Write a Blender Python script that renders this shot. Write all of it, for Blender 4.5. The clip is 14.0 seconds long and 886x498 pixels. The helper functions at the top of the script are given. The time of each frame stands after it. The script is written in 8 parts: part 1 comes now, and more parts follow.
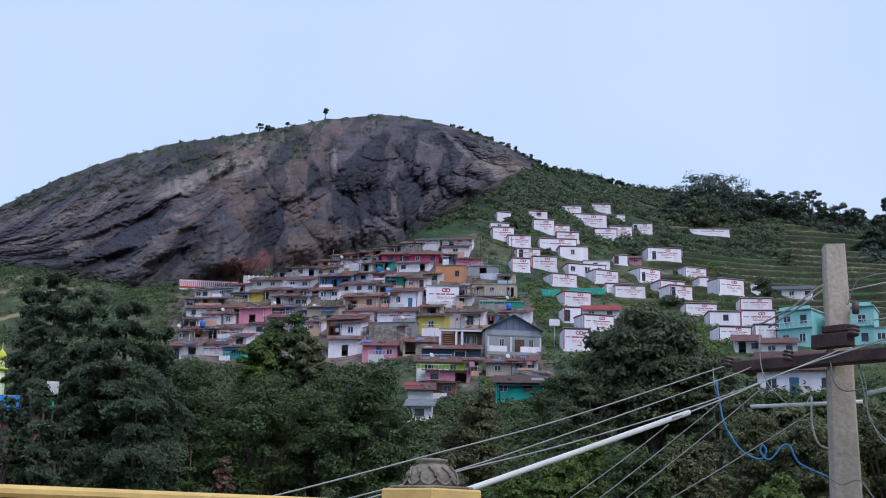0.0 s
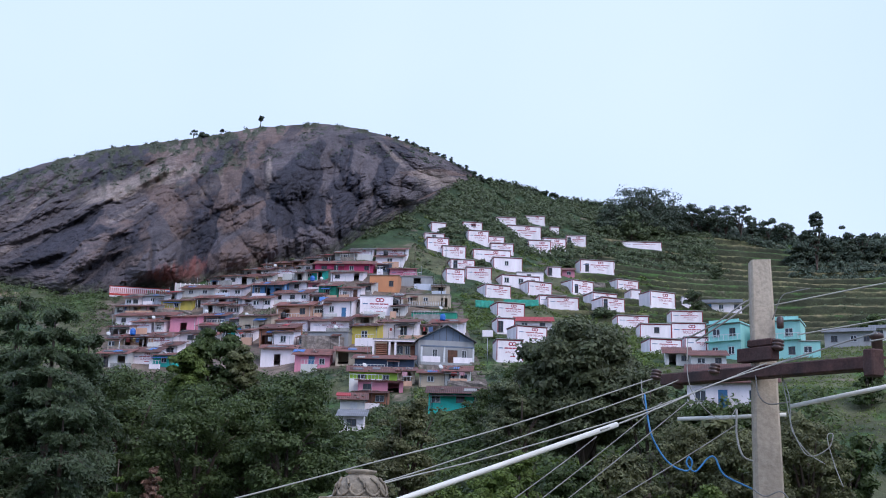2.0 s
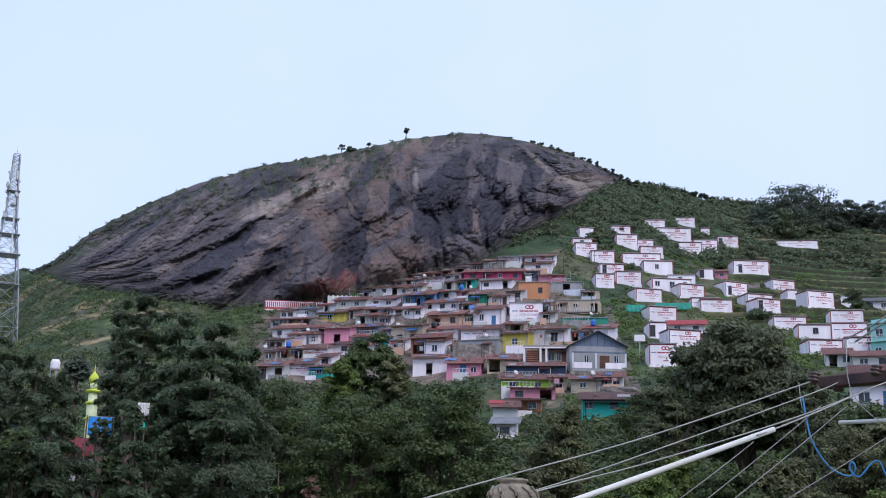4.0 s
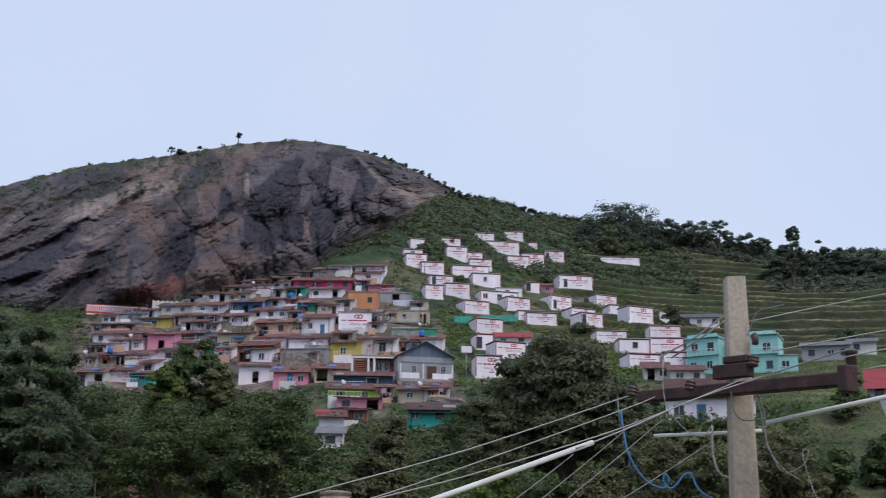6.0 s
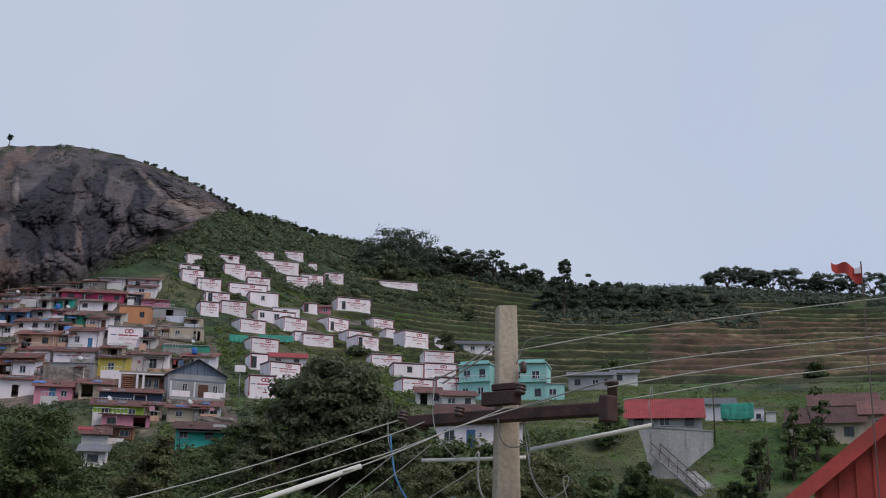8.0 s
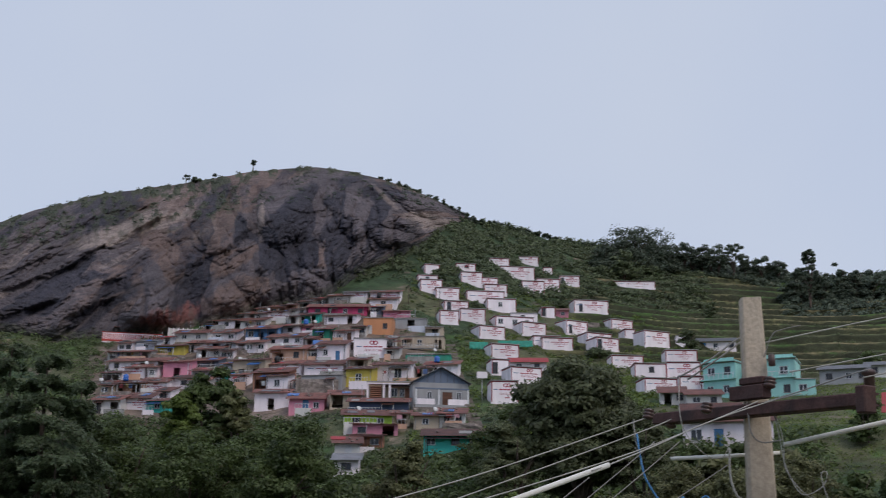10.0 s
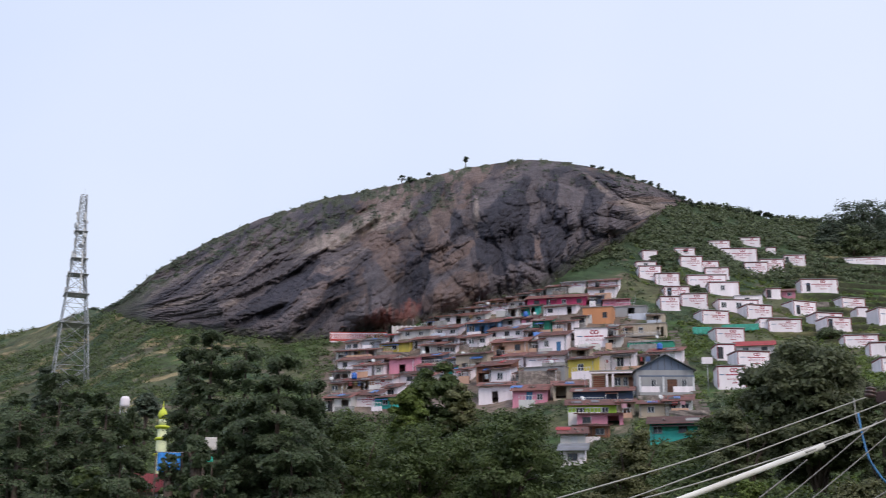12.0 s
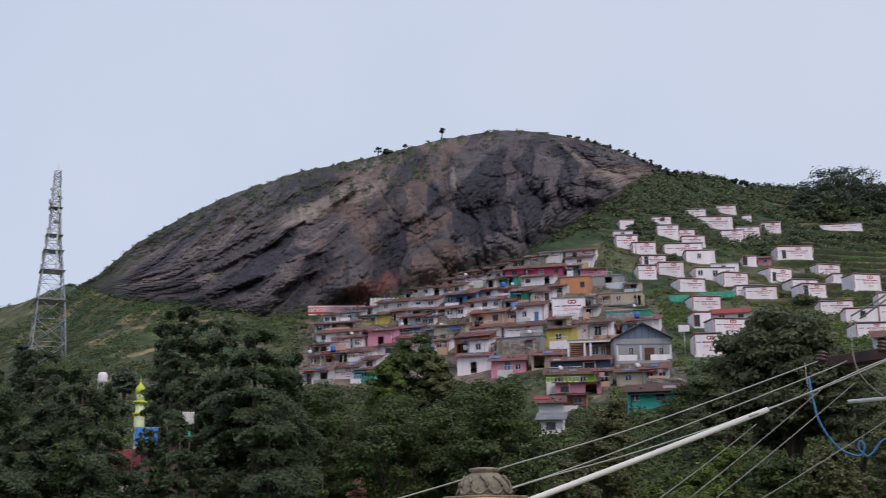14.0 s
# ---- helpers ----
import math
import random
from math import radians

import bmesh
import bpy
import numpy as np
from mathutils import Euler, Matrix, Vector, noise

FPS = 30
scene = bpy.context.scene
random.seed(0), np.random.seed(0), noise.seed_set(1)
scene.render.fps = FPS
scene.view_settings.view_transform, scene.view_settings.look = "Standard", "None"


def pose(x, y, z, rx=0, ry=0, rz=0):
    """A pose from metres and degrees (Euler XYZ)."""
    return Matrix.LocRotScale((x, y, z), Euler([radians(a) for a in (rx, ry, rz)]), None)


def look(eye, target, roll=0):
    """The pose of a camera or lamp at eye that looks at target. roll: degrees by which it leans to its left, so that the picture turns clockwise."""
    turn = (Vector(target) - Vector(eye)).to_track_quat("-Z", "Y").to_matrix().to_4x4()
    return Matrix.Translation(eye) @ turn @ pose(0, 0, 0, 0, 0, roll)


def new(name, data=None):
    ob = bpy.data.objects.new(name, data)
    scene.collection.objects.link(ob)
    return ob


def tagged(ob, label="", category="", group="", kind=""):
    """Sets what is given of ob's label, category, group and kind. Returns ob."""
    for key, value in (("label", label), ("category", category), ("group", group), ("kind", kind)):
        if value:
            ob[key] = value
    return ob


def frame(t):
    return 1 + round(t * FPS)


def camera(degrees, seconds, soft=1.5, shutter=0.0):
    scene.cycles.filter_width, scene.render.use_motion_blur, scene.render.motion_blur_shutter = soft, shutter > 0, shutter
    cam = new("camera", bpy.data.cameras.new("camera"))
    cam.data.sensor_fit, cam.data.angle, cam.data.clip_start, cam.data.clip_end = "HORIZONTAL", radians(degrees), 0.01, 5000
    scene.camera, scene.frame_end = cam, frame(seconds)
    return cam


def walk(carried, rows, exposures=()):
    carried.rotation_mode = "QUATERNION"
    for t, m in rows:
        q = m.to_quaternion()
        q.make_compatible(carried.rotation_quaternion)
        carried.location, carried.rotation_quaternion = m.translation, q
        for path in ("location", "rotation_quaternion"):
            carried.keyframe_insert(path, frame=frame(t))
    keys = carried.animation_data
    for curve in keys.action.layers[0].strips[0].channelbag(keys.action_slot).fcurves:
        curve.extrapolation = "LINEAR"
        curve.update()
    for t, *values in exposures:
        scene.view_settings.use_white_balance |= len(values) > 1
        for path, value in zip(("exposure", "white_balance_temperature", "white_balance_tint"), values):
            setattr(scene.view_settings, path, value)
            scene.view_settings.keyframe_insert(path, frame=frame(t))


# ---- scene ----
# seconds, x, y, z, heading, tilt, lean
PATH = (
    (0.000, -0.000, 0.000, 6.600, 5.037, 12.766, 1.271),
    (0.500, 0.003, 0.005, 6.599, 5.499, 12.704, 1.321),
    (1.000, 0.007, -0.009, 6.600, 5.803, 13.128, 1.269),
    (1.500, 0.014, -0.028, 6.601, 7.572, 13.168, 1.222),
    (2.000, 0.009, -0.037, 6.602, 8.168, 13.310, 1.267),
    (2.500, 0.013, -0.033, 6.606, 5.569, 13.640, 1.215),
    (3.000, 0.017, -0.042, 6.607, 2.829, 13.614, 1.242),
    (3.200, 0.019, -0.047, 6.604, 2.219, 13.413, 1.323),
    (3.725, 0.021, -0.047, 6.605, 1.135, 13.457, 1.240),
    (4.250, 0.027, -0.046, 6.608, 1.125, 13.554, 1.059),
    (4.775, 0.032, -0.046, 6.610, 2.321, 13.651, 0.877),
    (5.300, 0.035, -0.046, 6.612, 4.860, 13.696, 0.795),
    (5.500, 0.032, -0.046, 6.612, 6.151, 13.605, 0.864),
    (6.000, 0.032, -0.041, 6.620, 9.182, 14.074, 0.757),
    (6.500, 0.042, -0.035, 6.623, 13.127, 14.532, 0.829),
    (7.000, 0.055, -0.023, 6.628, 17.262, 14.787, 0.711),
    (7.200, 0.056, -0.021, 6.630, 18.623, 14.995, 0.750),
    (7.725, 0.056, -0.021, 6.629, 20.125, 15.125, 0.765),
    (8.250, 0.056, -0.023, 6.627, 18.735, 15.395, 0.790),
    (8.775, 0.056, -0.025, 6.624, 15.835, 15.665, 0.820),
    (9.300, 0.052, -0.006, 6.609, 12.812, 15.806, 0.834),
    (9.500, 0.047, -0.009, 6.608, 11.753, 15.624, 0.832),
    (10.000, 0.047, -0.012, 6.604, 8.454, 15.266, 0.536),
    (10.500, 0.050, -0.012, 6.594, 5.452, 14.829, 0.218),
    (11.000, 0.061, -0.006, 6.590, 3.834, 14.850, 0.428),
    (11.500, 0.094, 0.037, 6.591, 1.599, 14.632, 0.339),
    (12.000, 0.193, 0.025, 6.587, -1.990, 14.795, 0.182),
    (12.500, 0.223, 0.019, 6.589, -5.644, 14.632, 0.498),
    (13.000, 0.277, 0.016, 6.593, -6.932, 13.532, 0.573),
    (13.500, 0.344, 0.028, 6.588, -4.545, 13.216, -0.596),
    (14.000, 0.395, 0.053, 6.578, -0.949, 13.463, -0.788),
)


def aim(x, y, z, heading, tilt, lean):
    a, u = radians(heading), radians(tilt)
    way = Vector((math.sin(a) * math.cos(u), math.cos(a) * math.cos(u), math.sin(u)))
    return look((x, y, z), Vector((x, y, z)) + way, lean)


cam = camera(39.75, 14.0, soft=1.0, shutter=0.3)
walk(cam, [(row[0], aim(*row[1:])) for row in PATH],
     exposures=((0.0, -0.05, 5500, 9), (0.8, 0.2, 5700, 9), (1.5, 0.23, 5600, 12), (3.2, 0.25, 5550, 12), (5.3, -0.08, 6050, 10), (6.5, -0.13, 6200, 10), (7.2, -0.38, 6450, 10),
                (9.3, -0.35, 6450, 10), (11.0, -0.15, 6250, 10), (11.5, 0.08, 6300, 10), (12.3, 0.14, 6550, 11), (13.1, -0.12, 6500, 11), (14.0, -0.2, 6500, 11)))

# ---- daylight under a closed cloud cover ----
SUN_UP, SUN_HEADING = 50, 150
world = bpy.data.worlds.new("world")
scene.world = world
world.use_nodes = True
wn, wl = world.node_tree.nodes, world.node_tree.links
sky = wn.new("ShaderNodeTexSky")
sky.sky_type, sky.sun_disc = "NISHITA", False
sky.sun_elevation, sky.sun_rotation = radians(SUN_UP), radians(SUN_HEADING)
sky.air_density, sky.dust_density = 1.0, 3.0
where = wn.new("ShaderNodeTexCoord")
cloud = wn.new("ShaderNodeTexNoise")
cloud.inputs["Scale"].default_value, cloud.inputs["Detail"].default_value = 1.4, 4
wl.new(where.outputs["Generated"], cloud.inputs["Vector"])
tone = wn.new("ShaderNodeValToRGB")
tone.color_ramp.elements[0].position, tone.color_ramp.elements[0].color = 0.3, (6.0, 7.1, 9.6, 1)
tone.color_ramp.elements[1].position, tone.color_ramp.elements[1].color = 0.72, (7.6, 8.3, 9.8, 1)
wl.new(cloud.outputs["Fac"], tone.inputs["Fac"])
cover = wn.new("ShaderNodeMix")
cover.data_type = "RGBA"
cover.inputs["Factor"].default_value = 0.9
wl.new(sky.outputs["Color"], cover.inputs["A"])
wl.new(tone.outputs["Color"], cover.inputs["B"])
wl.new(cover.outputs["Result"], wn["Background"].inputs["Color"])
wn["Background"].inputs["Strength"].default_value = 0.1

sun = new("sun", bpy.data.lights.new("sun", "SUN"))
sun.data.energy, sun.data.angle, sun.data.color = 1.5, radians(30), (1.0, 0.87, 0.76)
a, u = radians(SUN_HEADING), radians(SUN_UP)
sun.matrix_world = look(Vector((math.sin(a) * math.cos(u), math.cos(a) * math.cos(u), math.sin(u))) * 50, (0, 0, 0))


# ---- materials ----
def surface(name, colour, rough=0.85, grain=2.0, vary=0.25, fine=30.0, bump=0.3, metal=0.0, streak=False, dirt=None, island=0.0, each=0.0, dirt_amount=0.55, bump_size=0.02):
    """A plain material: base colour with stains at two scales, dirt and relief."""
    m = bpy.data.materials.new(name)
    m.use_nodes = True
    n, l = m.node_tree.nodes, m.node_tree.links
    b = n["Principled BSDF"]
    b.inputs["Roughness"].default_value, b.inputs["Metallic"].default_value = rough, metal
    co = n.new("ShaderNodeTexCoord")
    mp = n.new("ShaderNodeMapping")
    if streak:
        mp.inputs["Scale"].default_value = (1, 1, 0.22)
    l.new(co.outputs["Object"], mp.inputs["Vector"])
    big = n.new("ShaderNodeTexNoise")
    big.inputs["Scale"].default_value, big.inputs["Detail"].default_value = grain, 5
    l.new(mp.outputs["Vector"], big.inputs["Vector"])
    small = n.new("ShaderNodeTexNoise")
    small.inputs["Scale"].default_value, small.inputs["Detail"].default_value = fine, 3
    l.new(co.outputs["Object"], small.inputs["Vector"])
    ramp = n.new("ShaderNodeMapRange")
    ramp.inputs["From Min"].default_value, ramp.inputs["From Max"].default_value = 0.3, 0.7
    ramp.inputs["To Min"].default_value, ramp.inputs["To Max"].default_value = 1 - vary, 1 + vary
    l.new(big.outputs["Fac"], ramp.inputs["Value"])
    ramp2 = n.new("ShaderNodeMapRange")
    ramp2.inputs["From Min"].default_value, ramp2.inputs["From Max"].default_value = 0.3, 0.7
    ramp2.inputs["To Min"].default_value, ramp2.inputs["To Max"].default_value = 1 - vary * 0.5, 1 + vary * 0.5
    l.new(small.outputs["Fac"], ramp2.inputs["Value"])
    mul = n.new("ShaderNodeMath")
    mul.operation = "MULTIPLY"
    l.new(ramp.outputs["Result"], mul.inputs[0])
    l.new(ramp2.outputs["Result"], mul.inputs[1])
    last = mul.outputs[0]
    for amount, source in ((island, "Random Per Island"), (each, "Random")):
        if amount:
            g = n.new("ShaderNodeNewGeometry" if source == "Random Per Island" else "ShaderNodeObjectInfo")
            mr = n.new("ShaderNodeMapRange")
            mr.inputs["To Min"].default_value, mr.inputs["To Max"].default_value = 1 - amount, 1 + amount
            l.new(g.outputs[source], mr.inputs["Value"])
            mm = n.new("ShaderNodeMath")
            mm.operation = "MULTIPLY"
            l.new(last, mm.inputs[0])
            l.new(mr.outputs["Result"], mm.inputs[1])
            last = mm.outputs[0]
    tint = n.new("ShaderNodeVectorMath")
    tint.operation = "SCALE"
    tint.inputs[0].default_value = colour
    l.new(last, tint.inputs["Scale"])
    out = tint.outputs["Vector"]
    if dirt:
        d = n.new("ShaderNodeTexNoise")
        d.inputs["Scale"].default_value, d.inputs["Detail"].default_value = grain * 0.6, 6
        l.new(mp.outputs["Vector"], d.inputs["Vector"])
        dr = n.new("ShaderNodeMapRange")
        dr.inputs["From Min"].default_value, dr.inputs["From Max"].default_value = 0.5, 0.72
        dr.inputs["To Max"].default_value = dirt_amount
        l.new(d.outputs["Fac"], dr.inputs["Value"])
        mix = n.new("ShaderNodeMix")
        mix.data_type = "RGBA"
        mix.inputs["B"].default_value = (*dirt, 1)
        l.new(dr.outputs["Result"], mix.inputs["Factor"])
        l.new(out, mix.inputs["A"])
        out = mix.outputs["Result"]
    l.new(out, b.inputs["Base Color"])
    if bump:
        bp = n.new("ShaderNodeBump")
        bp.inputs["Strength"].default_value, bp.inputs["Distance"].default_value = bump, bump_size
        l.new(small.outputs["Fac"], bp.inputs["Height"])
        l.new(bp.outputs["Normal"], b.inputs["Normal"])
    return m


def layered(name, layers, base, rough, scales, relief, vary=0.45):
    """Ground or rock: colours laid over one another by the mesh's own cover layers."""
    m = bpy.data.materials.new(name)
    m.use_nodes = True
    n, l = m.node_tree.nodes, m.node_tree.links
    b = n["Principled BSDF"]
    b.inputs["Roughness"].default_value = rough
    b.inputs["Specular IOR Level"].default_value = 0.3
    co = n.new("ShaderNodeTexCoord")
    noises = []
    for s in scales:
        t = n.new("ShaderNodeTexNoise")
        t.inputs["Scale"].default_value, t.inputs["Detail"].default_value = s, 6
        t.inputs["Roughness"].default_value = 0.62
        l.new(co.outputs["Object"], t.inputs["Vector"])
        noises.append(t)
    rgb = n.new("ShaderNodeRGB")
    rgb.outputs[0].default_value = (*base, 1)
    out = rgb.outputs[0]
    for layer, colour in layers:
        at = n.new("ShaderNodeAttribute")
        at.attribute_name = layer
        ad = n.new("ShaderNodeMath")
        ad.operation = "MULTIPLY_ADD"
        l.new(noises[1].outputs["Fac"], ad.inputs[0])
        ad.inputs[1].default_value = 0.9
        ad.inputs[2].default_value = -0.45
        su = n.new("ShaderNodeMath")
        su.operation = "ADD"
        l.new(at.outputs["Fac"], su.inputs[0])
        l.new(ad.outputs[0], su.inputs[1])
        mr = n.new("ShaderNodeMapRange")
        mr.inputs["From Min"].default_value, mr.inputs["From Max"].default_value = 0.3, 0.7
        l.new(su.outputs[0], mr.inputs["Value"])
        mix = n.new("ShaderNodeMix")
        mix.data_type = "RGBA"
        mix.inputs["B"].default_value = (*colour, 1)
        l.new(mr.outputs["Result"], mix.inputs["Factor"])
        l.new(out, mix.inputs["A"])
        out = mix.outputs["Result"]
    last = None
    for t, amount in zip(noises, (vary, vary * 0.8, vary * 0.6)):
        mr = n.new("ShaderNodeMapRange")
        mr.inputs["From Min"].default_value, mr.inputs["From Max"].default_value = 0.3, 0.7
        mr.inputs["To Min"].default_value, mr.inputs["To Max"].default_value = 1 - amount, 1 + amount
        l.new(t.outputs["Fac"], mr.inputs["Value"])
        if last:
            mm = n.new("ShaderNodeMath")
            mm.operation = "MULTIPLY"
            l.new(last, mm.inputs[0])
            l.new(mr.outputs["Result"], mm.inputs[1])
            last = mm.outputs[0]
        else:
            last = mr.outputs["Result"]
    sc = n.new("ShaderNodeVectorMath")
    sc.operation = "SCALE"
    l.new(out, sc.inputs[0])
    l.new(last, sc.inputs["Scale"])
    l.new(sc.outputs["Vector"], b.inputs["Base Color"])
    bp = n.new("ShaderNodeBump")
    bp.inputs["Strength"].default_value, bp.inputs["Distance"].default_value = 0.7, relief
    l.new(noises[2].outputs["Fac"], bp.inputs["Height"])
    l.new(bp.outputs["Normal"], b.inputs["Normal"])
    return m


# ---- shape tools ----
def part(name, bm, material, parent=None, label=""):
    me = bpy.data.meshes.new(name)
    bm.to_mesh(me)
    bm.free()
    me.materials.append(material)
    ob = new(name, me)
    if parent is not None:
        ob.parent = parent
    return tagged(ob, label)


def base(name, m, label, category, group="", kind=""):
    ob = new(name)
    ob.matrix_world = m
    return tagged(ob, label, category, group, kind)


def add_box(bm, x0, x1, y0, y1, z0, z1, bevel=0.0):
    made = bmesh.ops.create_cube(bm, size=1, matrix=Matrix.Translation(((x0 + x1) / 2, (y0 + y1) / 2, (z0 + z1) / 2)) @ Matrix.Diagonal((x1 - x0, y1 - y0, z1 - z0, 1)))
    if bevel:
        edges = list({e for v in made["verts"] for e in v.link_edges})
        bmesh.ops.bevel(bm, geom=edges, offset=bevel, segments=1, affect="EDGES")


def box(x0, x1, y0, y1, z0, z1, bevel=0.0):
    bm = bmesh.new()
    add_box(bm, x0, x1, y0, y1, z0, z1, bevel)
    return bm


def add_tube(bm, points, radii, sides=8, caps=True):
    """A tube along points, with a radius for each of them."""
    points = [Vector(p) for p in points]
    if not hasattr(radii, "__len__"):
        radii = [radii] * len(points)
    rings = []
    for i, p in enumerate(points):
        way = (points[min(i + 1, len(points) - 1)] - points[max(i - 1, 0)]).normalized()
        side = way.cross(Vector((0.13, 0.21, 1.0)) if abs(way.z) < 0.95 else Vector((1, 0.1, 0))).normalized()
        up = way.cross(side)
        rings.append([bm.verts.new(p + (side * math.cos(2 * math.pi * k / sides) + up * math.sin(2 * math.pi * k / sides)) * radii[i]) for k in range(sides)])
    for one, two in zip(rings, rings[1:]):
        for k in range(sides):
            bm.faces.new((one[k], one[(k + 1) % sides], two[(k + 1) % sides], two[k])).smooth = True
    if caps:
        bm.faces.new(rings[0][::-1])
        bm.faces.new(rings[-1])


def tube(points, radii, sides=8):
    bm = bmesh.new()
    add_tube(bm, points, radii, sides)
    bmesh.ops.recalc_face_normals(bm, faces=bm.faces)
    return bm


def sag(p, q, drop, steps=14):
    p, q = Vector(p), Vector(q)
    return [p.lerp(q, i / steps) - Vector((0, 0, drop * 4 * (i / steps) * (1 - i / steps))) for i in range(steps + 1)]


def bend(points, steps=6):
    """A smooth line through the points."""
    ps = [Vector(p) for p in points]
    ps = [ps[0] * 2 - ps[1]] + ps + [ps[-1] * 2 - ps[-2]]
    out = []
    for i in range(1, len(ps) - 2):
        p0, p1, p2, p3 = ps[i - 1:i + 3]
        for k in range(steps):
            s = k / steps
            out.append(0.5 * (2 * p1 + (p2 - p0) * s + (2 * p0 - 5 * p1 + 4 * p2 - p3) * s * s + (3 * p1 - p0 - 3 * p2 + p3) * s ** 3))
    return out + [ps[-2]]


def lathe(profile, sides=24):
    bm = bmesh.new()
    rings = [[bm.verts.new((r * math.cos(2 * math.pi * k / sides), r * math.sin(2 * math.pi * k / sides), z)) for k in range(sides)] for r, z in profile]
    for one, two in zip(rings, rings[1:]):
        for k in range(sides):
            bm.faces.new((one[k], one[(k + 1) % sides], two[(k + 1) % sides], two[k])).smooth = True
    bm.faces.new(rings[0][::-1])
    bm.faces.new(rings[-1])
    return bm


def sheet(name, verts, faces, material, layers=None, smooth=True):
    me = bpy.data.meshes.new(name)
    me.vertices.add(len(verts))
    me.vertices.foreach_set("co", np.asarray(verts, np.float32).ravel())
    faces = np.asarray(faces, np.int32)
    me.loops.add(faces.size)
    me.loops.foreach_set("vertex_index", faces.ravel())
    me.polygons.add(len(faces))
    me.polygons.foreach_set("loop_start", np.arange(0, faces.size, faces.shape[1], dtype=np.int32))
    me.polygons.foreach_set("use_smooth", np.full(len(faces), smooth))
    me.update(calc_edges=True)
    for key, values in (layers or {}).items():
        at = me.attributes.new(key, "FLOAT", "POINT")
        at.data.foreach_set("value", np.asarray(values, np.float32))
    me.materials.append(material)
    return new(name, me)


def grid_faces(rows, cols, closed=False):
    i = np.arange(rows - 1)[:, None] * cols + np.arange(cols if closed else cols - 1)[None, :]
    j = (np.arange(cols) + 1) % cols if closed else np.arange(1, cols)
    k = np.arange(rows - 1)[:, None] * cols + j[None, :]
    return np.stack([i, k, k + cols, i + cols], -1).reshape(-1, 4)


def lattice(ix, iy, iz, seed):
    h = (ix * 374761393 + iy * 668265263 + iz * 2147483647 + seed * 1274126177) & 0xFFFFFFFF
    h = ((h ^ (h >> 13)) * 1274126177) & 0xFFFFFFFF
    return ((h ^ (h >> 16)) & 0xFFFF) / 65535.0


def vnoise(x, y, z=0.0, seed=0):
    """Smooth noise from 0 to 1 over arrays."""
    x, y, z = np.broadcast_arrays(np.asarray(x, float), np.asarray(y, float), np.asarray(z, float))
    fx, fy, fz = np.floor(x), np.floor(y), np.floor(z)
    ix, iy, iz = fx.astype(np.int64), fy.astype(np.int64), fz.astype(np.int64)
    u, v, w = x - fx, y - fy, z - fz
    u, v, w = u * u * (3 - 2 * u), v * v * (3 - 2 * v), w * w * (3 - 2 * w)
    total = 0
    for dx in (0, 1):
        for dy in (0, 1):
            for dz in (0, 1):
                total = total + lattice(ix + dx, iy + dy, iz + dz, seed) * (u if dx else 1 - u) * (v if dy else 1 - v) * (w if dz else 1 - w)
    return total


def fbm(x, y, z=0.0, octaves=4, seed=0):
    total, weight, size = 0, 0, 1.0
    for k in range(octaves):
        total = total + size * vnoise(np.asarray(x) * 2 ** k, np.asarray(y) * 2 ** k, np.asarray(z) * 2 ** k, seed + k)
        weight += size
        size *= 0.5
    return total / weight


def smooth(lo, hi, v):
    s = np.clip((np.asarray(v, float) - lo) / (hi - lo), 0, 1)
    return s * s * (3 - 2 * s)


# ---- the lie of the land, by heading and distance from the lookout at the origin ----
EYE = 6.6
HEADING = (-180, -60, -27, -23.5, -20.5, -18.2, -17.3, -15.7, -12.3, -9.25, -7, -4.1, -1, 1.1, 2.75, 4.35, 6.8, 8.1, 9.4, 10.9, 12.5, 14.1, 15.7, 19.3, 22.4, 25.5, 30, 39, 60, 180)
BROW_RISE = (0, .06, .144, .169, .185, .203, .2, .195, .1916, .1864, .19, .197, .214, .225, .233, .2536, .274, .287, .297, .2955, .288, .2825, .278, .262, .25, .24, .236, .222, .2, 0)
BROW_FAR = (300, 420, 420, 400, 380, 360, 330, 300, 275, 265, 262, 262, 265, 268, 272, 285, 305, 325, 345, 360, 370, 380, 390, 400, 400, 400, 400, 400, 400, 300)


def lie(heading, r):
    """Height of the bare land."""
    rise, far = np.interp(heading, HEADING, BROW_RISE), np.interp(heading, HEADING, BROW_FAR)
    foot = np.interp(heading, (-180, -70, -10, 0, 8, 16, 25, 45, 90, 180), (-.05, .03, .06, .075, .09, .115, .12, .12, .05, -.05))
    z1 = np.interp(r, (0, 30, 70), (-6.6, -6.6, -4.9))
    s2 = np.clip((r - 70) / 70, 0, 1)
    z2 = r * (-.07 + (foot + .07) * s2)
    s3 = np.clip((r - 140) / (far - 140), 0, 1)
    z3 = r * (foot + (rise - foot) * s3)
    zb = rise * far
    over = np.maximum(r - far, 0)
    z4 = zb - 0.12 * over - 0.0004 * over ** 2
    z = np.where(r < 70, z1, np.where(r < 140, z2, np.where(r < far, z3, z4)))
    return np.maximum(z, -14) + EYE


def terraced(heading, r):
    return smooth(11.5, 14, heading + 6 * (vnoise(r / 40, heading / 3, seed=5) - .5)) * smooth(205, 235, r - 18 * vnoise(heading / 2.5, r / 60, seed=9)) * (1 - smooth(375, 398, r))


